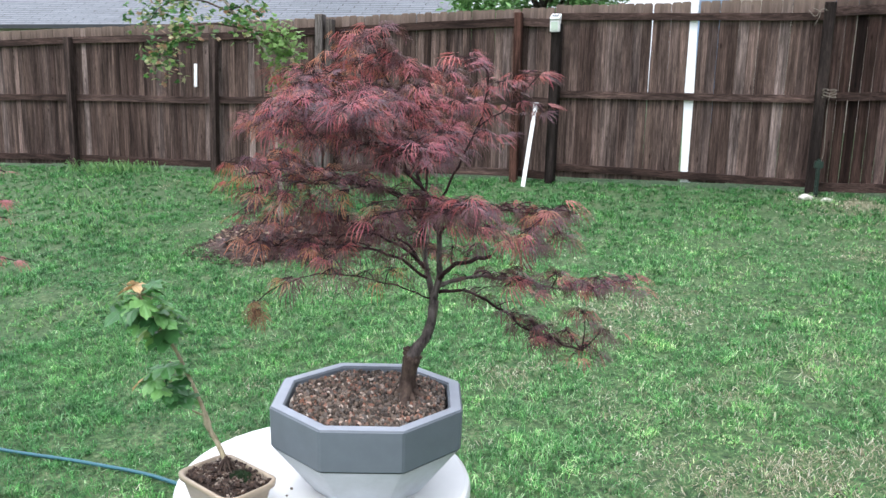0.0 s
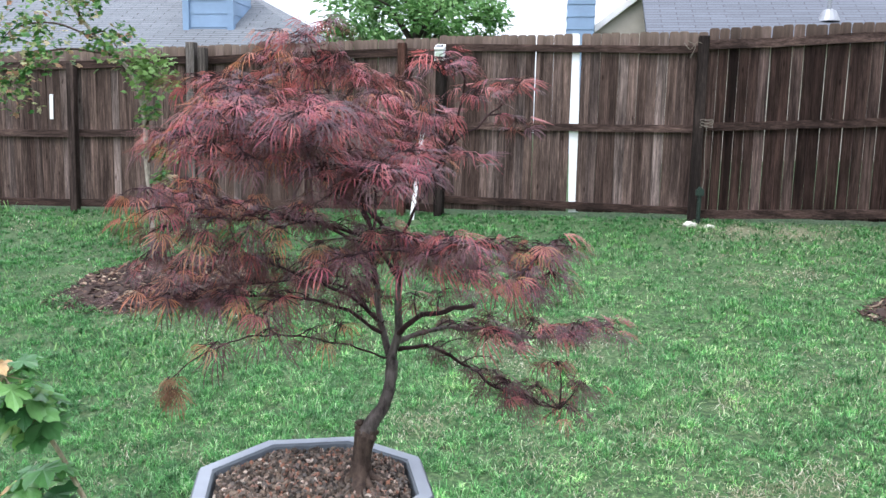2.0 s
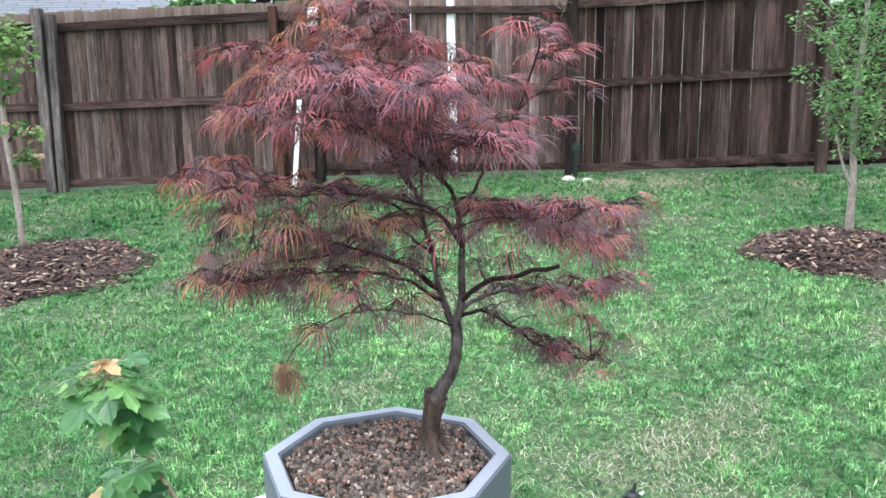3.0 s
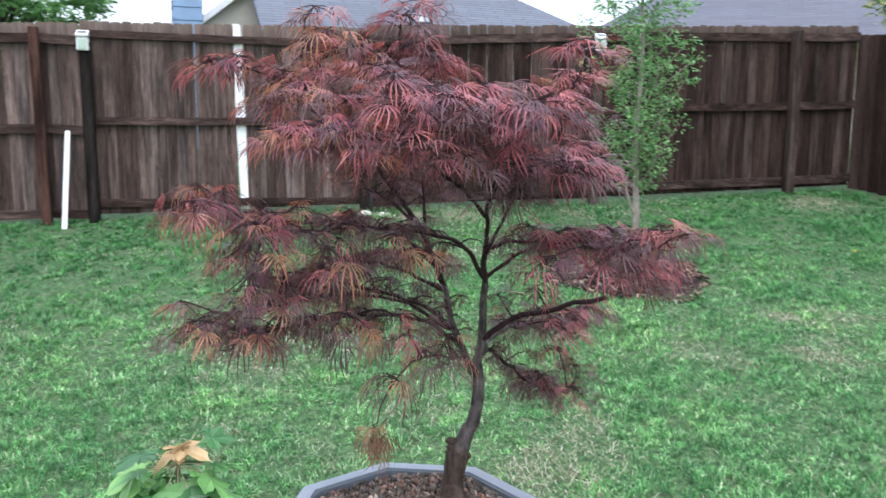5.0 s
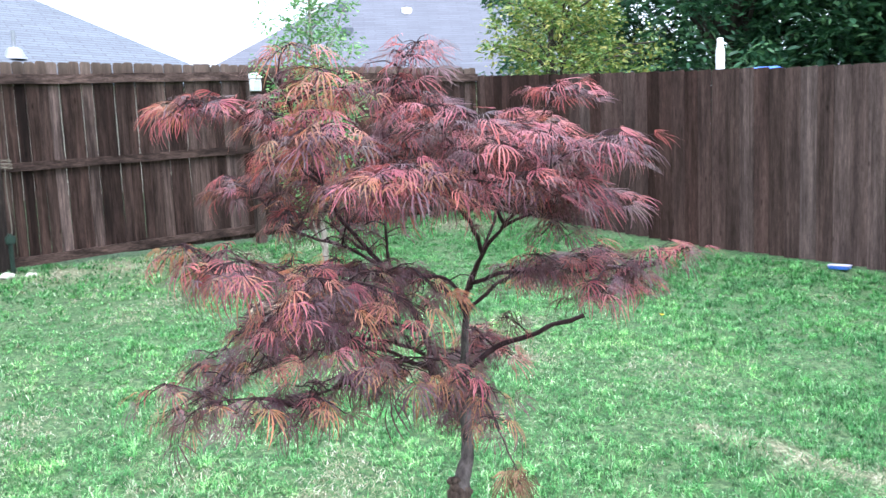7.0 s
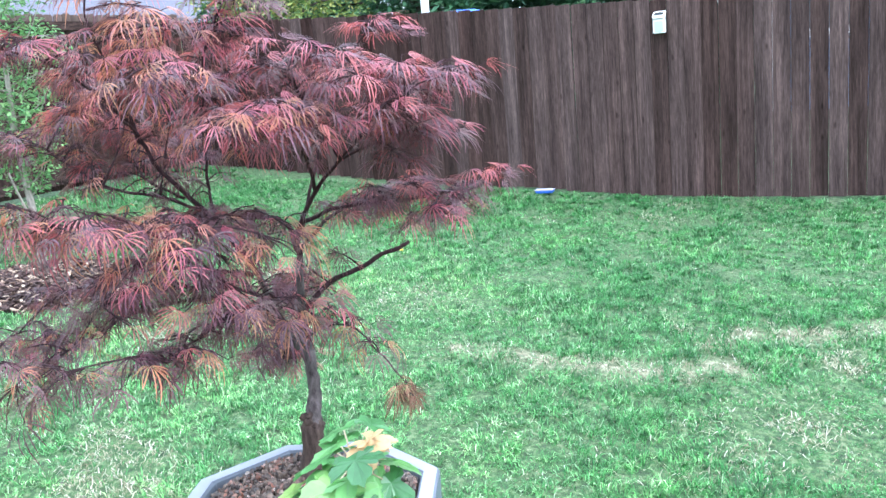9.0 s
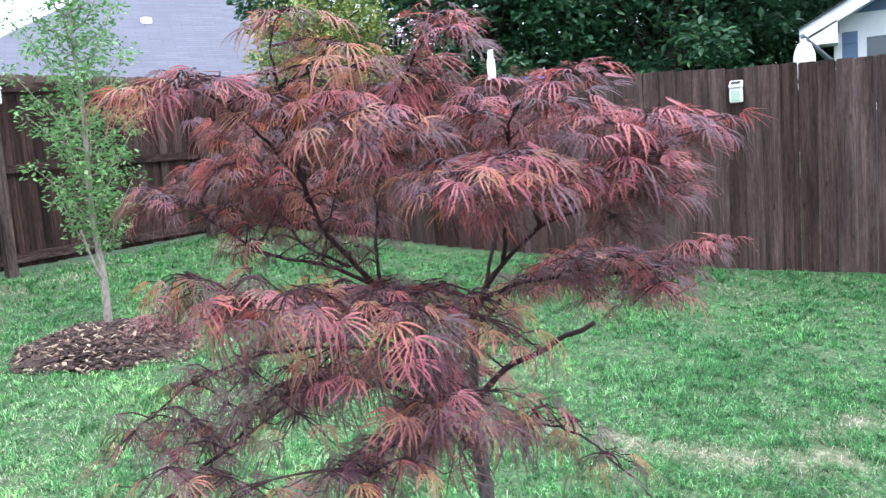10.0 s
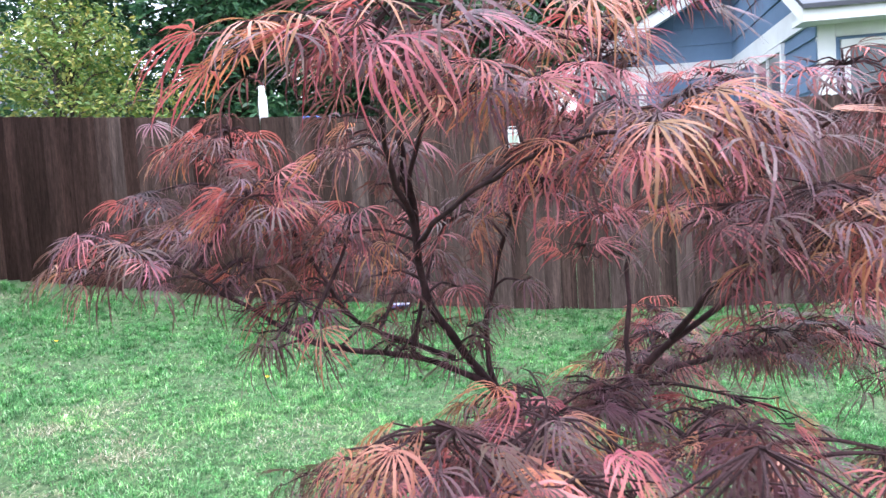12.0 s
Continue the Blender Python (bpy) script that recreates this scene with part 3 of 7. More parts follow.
def build_fence(label, a, b, top_a, top_b, posts, pitch, width, mats, rails, seed, gaps=(), swaps=None, front=-1.0, ear=0.014, lift=0.05, warp=1.0, loose=0.12, tops=None):
    """Boards from a to b. Rails and posts stand on the yard side when front is -1."""
    rng = random.Random(seed)
    (ax, ay), (bx, by) = a, b
    length = math.hypot(bx - ax, by - ay)
    ux, uy = (bx - ax) / length, (by - ay) / length
    nx, ny = uy * -front, -ux * -front
    if front < 0:
        nx, ny = uy, -ux
    ang = math.degrees(math.atan2(uy, ux))
    fence = thing("fence", label, "fence", (ax, ay, gz(ax, ay)), kind="structure")
    widths = [picket_mesh("picket", width * k, 1.75, mats["picket"], ear) for k in (0.985, 1.0, 1.012)]
    brighter = [picket_mesh("picket", width * k, 1.75, mats["worn"], ear) for k in (0.985, 1.0, 1.012)] if "worn" in mats else widths
    n = int(length / pitch)
    for i in range(n):
        d = (i + 0.5) * length / n
        if any(g0 < d < g1 for g0, g1 in gaps):
            continue
        t = d / length
        x, y = ax + ux * d, ay + uy * d
        z0 = gz(x, y) + lift + rng.uniform(-0.005, 0.005)
        z1 = (float(np.interp(d, *tops)) if tops else lerp(top_a, top_b, t)) + rng.uniform(-0.008, 0.008) * warp
        # farther from the corner the light is stronger; paler boards carry that in colour
        me = (brighter if rng.random() < (d - 1.6) / 3.0 else widths)[rng.randrange(3)]
        swap = swaps.get(i) if swaps else None
        gap = rng.random() < loose
        sx = rng.uniform(0.972, 0.986) if gap else rng.uniform(0.99, 1.0)
        m = pose(x, y, z0, rng.uniform(-0.2, 0.2) * warp, rng.uniform(-0.12, 0.12) * warp + (rng.choice((-0.2, 0.2)) if gap else 0.0), ang + rng.uniform(-1.6, 1.6) * warp) @ Matrix.Diagonal((sx, 1, (z1 - z0) / 1.75, 1))
        if swap:
            me = picket_mesh("picket", width, 1.75, M[swap], ear)
            m = pose(x + 0.028, y - 0.0025, z0, 0, -1.8, ang) @ Matrix.Diagonal((1.04, 1, (z1 - z0 + 0.01) / 1.75, 1))
        part("picket", me, fence, "white vinyl replacement picket" if swap else "", m)
    stops = [0.0, *[p[0] for p in posts if 0.15 < p[0] < length - 0.15 and p[4]], length]
    for fa, fb, h in rails:
        for s0, s1 in zip(stops, stops[1:]):
            xa, ya, xb, yb = ax + ux * s0, ay + uy * s0, ax + ux * s1, ay + uy * s1
            za, zb = lerp(fa, fb, s0 / length), lerp(fa, fb, s1 / length)
            off = 0.022
            sh = Shape()
            segs = 8
            ring = []
            for k in range(segs + 1):
                t = k / segs
                x, y = lerp(xa, xb, t) + nx * off, lerp(ya, yb, t) + ny * off
                z = lerp(za, zb, t) + 0.012 * math.sin(t * 3.1 + seed + s0) * warp + rng.uniform(-0.003, 0.003)
                ring += [(x - nx * 0.019, y - ny * 0.019, z - h / 2), (x + nx * 0.019, y + ny * 0.019, z - h / 2), (x + nx * 0.019, y + ny * 0.019, z + h / 2), (x - nx * 0.019, y - ny * 0.019, z + h / 2)]
            f = [(i * 4 + k, i * 4 + (k + 1) % 4, i * 4 + 4 + (k + 1) % 4, i * 4 + 4 + k) for i in range(segs) for k in range(4)]
            sh.add(ring, f + [(3, 2, 1, 0), tuple(segs * 4 + k for k in range(4))])
            part("rail", sh.mesh("rail", mats["rail"]), fence)
    for d, w, zt, mat, main, lean, fwd in posts:
        x, y = ax + ux * d + nx * (fwd + w / 2), ay + uy * d + ny * (fwd + w / 2)
        z = gz(x, y) - 0.05
        part("post", box_mesh("post", w, w, zt - z, M[mat], 0.006), fence, "", pose(x, y, z, 0, lean, ang))
    return fence


OLD = {"picket": M["picket"], "rail": M["rail"]}
WORN = {"picket": M["picket_dark"], "rail": M["rail"]}
# the worn set is the brighter-coloured copy of the stained boards
DARK = {"picket": M["stained"], "worn": M["stained_bright"], "rail": M["rail"]}
A0, A1, B1, C1, D1 = (-10.6, 7.80), (-0.95, 7.35), (1.74, 7.06), (6.93, 5.86), (6.22, -6.0)
# post: place along the fence, width, top, material, whether rails stop there, lean, how far out it stands
build_fence("weathered brown cedar picket fence along the back of the yard", A0, A1, 2.30, 2.58,
            [(3.06, 0.09, 2.27, "post", True, 0, 0.04), (5.35, 0.09, 2.30, "post", True, 1, 0.04), (6.86, 0.10, 2.53, "post_grey", True, 0.6, 0.03), (6.98, 0.085, 2.47, "post_grey", False, 1.2, 0.05), (9.30, 0.085, 2.52, "post_brown", True, -0.4, 0.05)],
            0.0935, 0.0942, OLD, [(2.12, 2.43, 0.085), (1.40, 1.60, 0.085), (0.57, 0.80, 0.085)], 5, loose=0.22)
build_fence("weathered brown cedar picket fence with one white picket", A1, B1, 2.60, 2.62,
            [(0.06, 0.10, 2.40, "post_black", True, 0, 0.05), (2.66, 0.10, 2.57, "post_black", True, 0, 0.03)],
            0.0930, 0.0938, OLD, [(2.47, 2.46, 0.07), (1.66, 1.70, 0.075), (0.88, 0.89, 0.075)], 8, swaps={15: "white_board"}, loose=0.2)
build_fence("tall weathered brown cedar picket fence with sunlit gaps", B1, C1, 2.65, 2.73,
            [(2.38, 0.095, 2.50, "post", True, 0, 0.04), (4.58, 0.095, 2.66, "post", True, 0, 0.04)],
            0.0935, 0.0940, WORN, [(2.50, 2.62, 0.085), (1.72, 1.90, 0.08), (0.86, 1.10, 0.085)], 11, loose=0.14)
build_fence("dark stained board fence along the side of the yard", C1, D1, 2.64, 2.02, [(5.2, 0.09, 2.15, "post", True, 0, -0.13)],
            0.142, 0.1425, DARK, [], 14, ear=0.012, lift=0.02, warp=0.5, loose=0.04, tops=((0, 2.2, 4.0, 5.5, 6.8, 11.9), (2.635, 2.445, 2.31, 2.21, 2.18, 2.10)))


def solar_light(x, y, z, yaw, group="solar fence lights"):
    """A white box light with a sloped cap and a lens below, screwed to a post."""
    t = thing("solar_light", "white plastic solar light fixed to the fence", "solar light", (x, y, z), group)
    cap = Shape().add([(-0.052, -0.07, -0.014), (0.052, -0.07, -0.014), (0.052, 0.03, 0.035), (-0.052, 0.03, 0.035), (-0.052, -0.07, -0.03), (0.052, -0.07, -0.03), (0.052, 0.03, -0.03), (-0.052, 0.03, -0.03)],
                      [(0, 1, 2, 3), (7, 6, 5, 4), (0, 4, 5, 1), (1, 5, 6, 2), (2, 6, 7, 3), (3, 7, 4, 0)])
    m = pose(x, y, z, 0, 0, yaw)
    part("cap", bevelled(cap.mesh("cap", M["white_plastic"]), 0.004), t, "", m)
    part("solar_cell", Shape().add([(-0.04, -0.06, -0.003), (0.04, -0.06, -0.003), (0.04, 0.012, 0.0265), (-0.04, 0.012, 0.0265)], [(0, 1, 2, 3)]).mesh("cell", M["solar"]), t, "dark solar cell", m)
    part("housing", bevelled(Shape().box(-0.05, 0.05, -0.05, 0.028, -0.155, -0.031).mesh("housing", M["white_plastic"]), 0.006), t, "", m)
    part("lens", bevelled(Shape().box(-0.038, 0.038, -0.056, -0.046, -0.142, -0.055).mesh("lens", M["frosted"]), 0.004), t, "greenish frosted lens", m)


solar_light(-0.91, 7.20, 2.47, -6)
solar_light(4.03, 6.36, 2.555, -13)
solar_light(6.555, 0.34, 2.07, -93)


def build_stakes():
    s = Shape()
    a, b = Vector((-1.15, 7.0, gz(-1.15, 7.0) - 0.02)), Vector((-1.09, 7.24, 1.585))
    d = b - a
    side = Vector((1, 0, 0))
    for p in (a, b):
        for k in ((-0.022, -0.006), (0.022, -0.006), (0.022, 0.006), (-0.022, 0.006)):
            s.v.append(tuple(p + side * k[0] + Vector((0, k[1], 0))))
    s.f += [(0, 1, 5, 4), (1, 2, 6, 5), (2, 3, 7, 6), (3, 0, 4, 7), (3, 2, 1, 0), (4, 5, 6, 7)]
    s.mi += [0] * 6
    solid("stake", s.mesh("stake", M["white_board"]), "white stake leaning against the wooden fence", "stake")
    m = pose(-5.565, 7.548, 1.655, 0, 2, -2.7)
    solid("strip", bevelled(box_mesh("strip", 0.05, 0.008, 0.29, M["white_board"]), 0.002, 1), "short white strip nailed to the wooden fence", "strip").matrix_basis = m
    x, y = 1.72, 6.86
    z = gz(x, y)
    t = thing("garden_stake", "dark green steel stake tied to the fence post", "garden stake", (x, y, z))
    part("shaft", Shape().box(x - 0.018, x + 0.018, y - 0.006, y + 0.006, z - 0.05, z + 0.36).box(x - 0.004, x + 0.004, y - 0.02, y - 0.006, z - 0.05, z + 0.36).mesh("shaft", M["green_steel"]), t)
    part("clip", bevelled(Shape().box(x - 0.04, x + 0.04, y - 0.025, y + 0.02, z + 0.27, z + 0.34).mesh("clip", M["green_steel"]), 0.008), t)
    pts = smooth_path([(1.75, 6.9, 1.74), (1.745, 6.9, 1.5), (1.755, 6.89, 1.2), (1.73, 6.87, z + 0.3)], 5)
    cord = thing("twine", "pale twine hanging from the fence post", "twine", (1.75, 6.9, 1.74))
    part("loose_end", Shape().tube(pts, [0.0028] * len(pts), 5).mesh("loose_end", M["wire"]), cord)
    for k in range(3):
        loop = [(1.745 + 0.06 * math.cos(a), 6.935 + 0.05 * math.sin(a) - 0.04, 1.71 + 0.03 * k + 0.01 * math.sin(2 * a)) for a in np.linspace(0, math.tau, 13)]
        part("loop", Shape().tube(loop, [0.003] * 13, 5).mesh("loop", M["wire"]), cord)
    tuft = thing("twine", "pale twine knotted on the top fence rail", "twine", (1.6, 6.94, 2.46))
    for line in ([(1.5, 6.96, 2.50), (1.56, 6.94, 2.44), (1.62, 6.94, 2.51), (1.7, 6.94, 2.46)], [(1.53, 6.95, 2.52), (1.6, 6.93, 2.47), (1.56, 6.93, 2.36)]):
        pts = smooth_path(line, 4)
        part("strand", Shape().tube(pts, [0.0028] * len(pts), 5).mesh("strand", M["wire"]), tuft)


def lump(name, x, y, z, r, mat, label, category, seed, flat=0.6):
    bm = bmesh.new()
    bmesh.ops.create_icosphere(bm, subdivisions=3, radius=1.0)
    for v in bm.verts:
        k = 1 + 0.35 * noise.noise(v.co * 1.6 + Vector((seed, 0, 0)))
        v.co = Vector((x + v.co.x * r[0] * k, y + v.co.y * r[1] * k, z + v.co.z * r[2] * k * flat))
    me = bpy.data.meshes.new(name)
    bm.to_mesh(me)
    bm.free()
    me.materials.append(mat)
    return solid(name, me, label, category)


build_stakes()
lump("stone", 1.62, 6.72, gz(1.62, 6.72) + 0.02, (0.06, 0.045, 0.05), M["rock"], "small pale stone at the foot of a fence post", "stone", 4)
lump("stone", 1.80, 6.66, gz(1.80, 6.66) + 0.015, (0.05, 0.04, 0.035), M["rock"], "small pale stone in the bare soil", "stone", 9)


# ---------------------------------------------------------------- table and pots
POT_R, RIM, TABLE_Z = 0.211, 1.038, 0.835
POT_TURN = radians(41)


def octagon(r, z, turn=POT_TURN):
    return [(r * math.cos(turn + k * math.pi / 4), r * math.sin(turn + k * math.pi / 4), z) for k in range(8)]


def build_pot():
    t = thing("planter", "grey octagonal planter with a thick rim on the table", "planter", (0, 0, TABLE_Z))
    # the rim band is a little wider than the tapering body below
    rings = [(0.118, TABLE_Z + 0.002), (0.206, RIM - 0.088)]
    s = Shape()
    s.lathe(rings, 8, turn=POT_TURN)
    s.f.append(tuple(reversed(range(8))))
    s.mi.append(0)
    soft = [part("body", bevelled(s.mesh("body", M["pot_body"], True), 0.004, 2), t)]
    band = Shape().lathe([(POT_R - 0.002, RIM - 0.088), (POT_R, RIM), (POT_R - 0.031, RIM), (POT_R - 0.036, RIM - 0.06), (0.180, RIM - 0.088)], 8, closed=True, turn=POT_TURN)
    # upward faces take the lighter grey: sky light put into the colour
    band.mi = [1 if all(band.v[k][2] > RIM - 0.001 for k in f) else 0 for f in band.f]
    soft.append(part("rim_band", bevelled(band.mesh("rim_band", [M["pot"], M["pot_rim_lit"]], True), 0.004, 3), t))
    for ob in soft:
        ob.data.polygons.foreach_set("use_smooth", [True] * len(ob.data.polygons))
        ob.modifiers.new("even_faces", "WEIGHTED_NORMAL").keep_sharp = False
    inner = Shape().lathe([(POT_R - 0.034, RIM - 0.05), (0.160, RIM - 0.085)], 8, turn=POT_TURN)
    part("lining", inner.mesh("lining", M["pot"]), t)


def pebble_bed():
    rng = random.Random(21)
    z = RIM - 0.007
    bed = Shape()
    r = POT_R - 0.036
    bed.add([(0, 0, z - 0.004), *octagon(r, z - 0.012)], [(0, 1 + k, 1 + (k + 1) % 8) for k in range(8)])
    s = Shape()
    base = [Vector(v) for v in ((1, 0, 0), (-1, 0, 0), (0, 1, 0), (0, -1, 0), (0, 0, 1), (0, 0, -1), (0.62, 0.62, 0.5), (-0.62, 0.62, 0.5), (0.62, -0.62, 0.5), (-0.62, -0.62, 0.5))]
    faces = [(4, 6, 7), (4, 7, 9), (4, 9, 8), (4, 8, 6), (0, 6, 8), (0, 2, 6), (2, 7, 6), (2, 1, 7), (1, 9, 7), (1, 3, 9), (3, 8, 9), (3, 0, 8), (5, 2, 0), (5, 1, 2), (5, 3, 1), (5, 0, 3)]
    apothem = r * math.cos(math.pi / 8)
    n = 0
    while n < 3600:
        x, y = rng.uniform(-r, r), rng.uniform(-r, r)
        a = math.atan2(y, x) - POT_TURN
        a = (a % (math.pi / 4)) - math.pi / 8
        if math.hypot(x, y) * math.cos(a) > apothem - 0.003:
            continue
        size = rng.uniform(0.003, 0.006) * (1.35 if rng.random() < 0.1 else 1)
        m = Euler((rng.uniform(0, 6), rng.uniform(0, 6), rng.uniform(0, 6))).to_matrix()
        sc = Vector((size * rng.uniform(0.8, 1.4), size * rng.uniform(0.7, 1.1), size * rng.uniform(0.5, 0.85)))
        h = z - 0.003 + 0.010 * math.exp(-((x - 0.08) ** 2 + (y - 0.07) ** 2) / 0.006) + rng.uniform(-0.003, 0.003)
        s.add([Vector((x, y, h)) + m @ Vector((b.x * sc.x, b.y * sc.y, b.z * sc.z)) * rng.uniform(0.85, 1.15) for b in base], faces)
        n += 1
    t = thing("gravel", "brown pumice gravel filling the grey planter", "gravel", (0, 0, z), kind="stuff")
    part("pebbles", s.mesh("pebbles", M["pebble"]), t)
    part("soil_bed", bed.mesh("soil_bed", M["soil_bed"]), t)


def build_table():
    cx, cy, r = -0.10, -0.005, 0.318
    t = thing("round_table", "round white table with a smooth top", "table", (cx, cy, gz(cx, cy)))
    prof = [(0.001, TABLE_Z), (r - 0.012, TABLE_Z), (r - 0.004, TABLE_Z - 0.003), (r, TABLE_Z - 0.012), (r, TABLE_Z - 0.028), (r - 0.01, TABLE_Z - 0.035), (0.001, TABLE_Z - 0.035)]
    part("tabletop", Shape().lathe(prof, 72, cx=cx, cy=cy).mesh("tabletop", M["table"]), t)
    z = gz(cx, cy)
    for k in range(4):
        a = radians(45 + 90 * k)
        foot = (cx + 0.25 * math.cos(a), cy + 0.25 * math.sin(a))
        part("leg", Shape().rod((*foot, gz(*foot) - 0.02), (cx + 0.2 * math.cos(a), cy + 0.2 * math.sin(a), TABLE_Z - 0.034), 0.016, 0.019, 10).mesh("leg", M["table"]), t)


build_table()
build_pot()
pebble_bed()


# ---------------------------------------------------------------- leaves
def lace_leaf(seed, size=0.075):
    """A deeply cut leaf: nine to eleven long toothed lobes that arch down. It leaves its stalk along +x."""
    rng = random.Random(seed)
    n = rng.choice((9, 9, 11, 11))
    s = Shape()
    s.v.append((0.0, 0.0, 0.0))
    droop = rng.uniform(2.5, 12.0)
    for i in range(n):
        u = -1 + 2 * i / (n - 1)
        a = radians(104) * u + rng.uniform(-0.08, 0.08)
        L = size * (1.0 - 0.48 * abs(u) ** 1.4) * rng.uniform(0.9, 1.1)
        wmax = 0.00100 * rng.uniform(0.85, 1.2) * size / 0.075
        bend, dd = rng.uniform(-0.35, 0.35), droop * rng.uniform(0.75, 1.3)
        segs = 5
        o = len(s.v)
        row = []
        for k in range(1, segs + 1):
            t = k / segs
            r = L * t
            ang = a * (1 - 0.38 * t) + bend * t * t
            w = wmax * math.sin(math.pi * (0.12 + 0.83 * t)) ** 0.8
            fall = -dd * r * r + 0.10 * r
            reach = r * (1 - 0.34 * min(1, dd * r * 1.4))
            cx, cy = reach * math.cos(ang), reach * math.sin(ang)
            px, py = -math.sin(ang), math.cos(ang)
            if k < segs:
                row.append((len(s.v), len(s.v) + 1))
                s.v += [(cx + px * w, cy + py * w, fall), (cx - px * w, cy - py * w, fall - w * 0.4)]
                if k in (2, 3):
                    for sg in (1, -1):
                        b = len(s.v)
                        fx, fy = math.cos(ang + sg * 0.55), math.sin(ang + sg * 0.55)
                        ln = L * rng.uniform(0.05, 0.09)
                        s.v += [(cx + px * w * sg + fx * ln, cy + py * w * sg + fy * ln, fall - ln * 0.35), (cx + px * w * sg + math.cos(ang) * ln * 0.35, cy + py * w * sg + math.sin(ang) * ln * 0.35, fall - ln * 0.12)]
                        s.f.append((row[-1][0] if sg > 0 else row[-1][1], b, b + 1))
            else:
                tip = len(s.v)
                s.v.append((cx, cy, fall))
        s.f.append((0, row[0][1], row[0][0]))
        for (p, q), (p2, q2) in zip(row, row[1:]):
            s.f.append((p, q, q2, p2))
        s.f.append((row[-1][0], row[-1][1], tip))
    s.mi = [0] * len(s.f)
    return s


def lobed_leaf(seed, size=0.05, lobes=3):
    """A broad three- or five-lobed leaf with a pleat along each vein."""
    rng = random.Random(seed)
    s = Shape()
    out = [(-0.05, 0.0)]
    angs = {3: (-62, 0, 62), 5: (-95, -48, 0, 48, 95)}[lobes]
    lens = {3: (0.78, 1.0, 0.78), 5: (0.55, 0.85, 1.0, 0.85, 0.55)}[lobes]
    pts = []
    for i, (a, L) in enumerate(zip(angs, lens)):
        a = radians(a + rng.uniform(-4, 4))
        L *= rng.uniform(0.92, 1.06)
        pts += [(q * L * math.cos(a + w), q * L * math.sin(a + w)) for q, w in ((0.66, -0.42), (0.84, -0.26), (0.86, -0.12), (1.0, 0.0), (0.86, 0.12), (0.84, 0.26), (0.66, 0.42))]
        if i < len(angs) - 1:
            mid = radians((angs[i] + angs[i + 1]) / 2)
            pts.append((0.5 * math.cos(mid), 0.5 * math.sin(mid)))
    pts = [(-0.02, -0.12), (0.1, -0.38), *pts, (0.1, 0.38), (-0.02, 0.12)]
    curl, cup = rng.uniform(0.25, 0.6), rng.uniform(-0.15, 0.35)
    z = lambda x, y: -curl * (x * x + y * y) * 0.7 + cup * abs(y) * 0.5 + 0.03 * math.sin(9 * math.atan2(y, x + 0.01))  # noqa: E731
    c = (0.22, 0.0)
    v = [(c[0] * size, 0, z(*c) * size), *[(x * size, y * size, z(x, y) * size) for x, y in pts]]
    n = len(pts)
    s.add(v, [(0, 1 + k, 1 + (k + 1) % n) for k in range(n)])
    return s


def small_leaf(size, fold=0.25):
    """A simple pointed leaf of six triangles."""
    v = [(0, 0, 0), (0.35, 0.22, 0.06), (0.7, 0.2, 0.02), (1, 0, -0.1), (0.7, -0.2, 0.02), (0.35, -0.22, 0.06), (0.5, 0, -0.03)]
    return Shape().add([(x * size, y * size, z * size * fold * 4) for x, y, z in v], [(6, k, (k + 1) % 6) for k in range(6)])


class Foliage:
    """Many leaves laid out with numpy and joined into one mesh."""

    def __init__(self, shapes):
        self.kinds = []
        for s in shapes:
            tri = [(f[0], f[k], f[k + 1]) for f in s.f for k in range(1, len(f) - 1)]
            self.kinds.append((np.array(s.v, float), np.array(tri, int)))
        self.put = [[] for _ in shapes]

    def add(self, kind, m):
        self.put[kind].append(m)

    def mesh(self, name, mat):
        V, F, o = [], [], 0
        for (v, f), ms in zip(self.kinds, self.put):
            if not ms:
                continue
            a = np.array([[list(r) for r in m] for m in ms])
            w = np.einsum("nij,vj->nvi", a[:, :3, :3], v) + a[:, None, :3, 3]
            idx = f[None] + (np.arange(len(ms)) * len(v))[:, None, None] + o
            V.append(w.reshape(-1, 3))
            F.append(idx.reshape(-1, 3))
            o += len(ms) * len(v)
        me = bpy.data.meshes.new(name)
        me.from_pydata(np.concatenate(V).tolist(), [], np.concatenate(F).tolist())
        me.materials.append(mat)
        me.update()
        return me


def aim(p, out, roll, scale):
    """A leaf's pose: its stalk end at p, its length along out."""
    x = Vector(out).normalized()
    y = Vector((0, 0, 1)).cross(x)
    y = y.normalized() if y.length > 1e-4 else Vector((0, 1, 0))
    z = x.cross(y)
    m = Matrix((x, y, z)).transposed().to_4x4()
    return Matrix.Translation(p) @ m @ Matrix.Rotation(roll, 4, "X") @ Matrix.Scale(scale, 4)


# ---------------------------------------------------------------- the potted lace-leaf maple
MAPLE_AXIS = Vector((0.06, 0.06, 0.0))


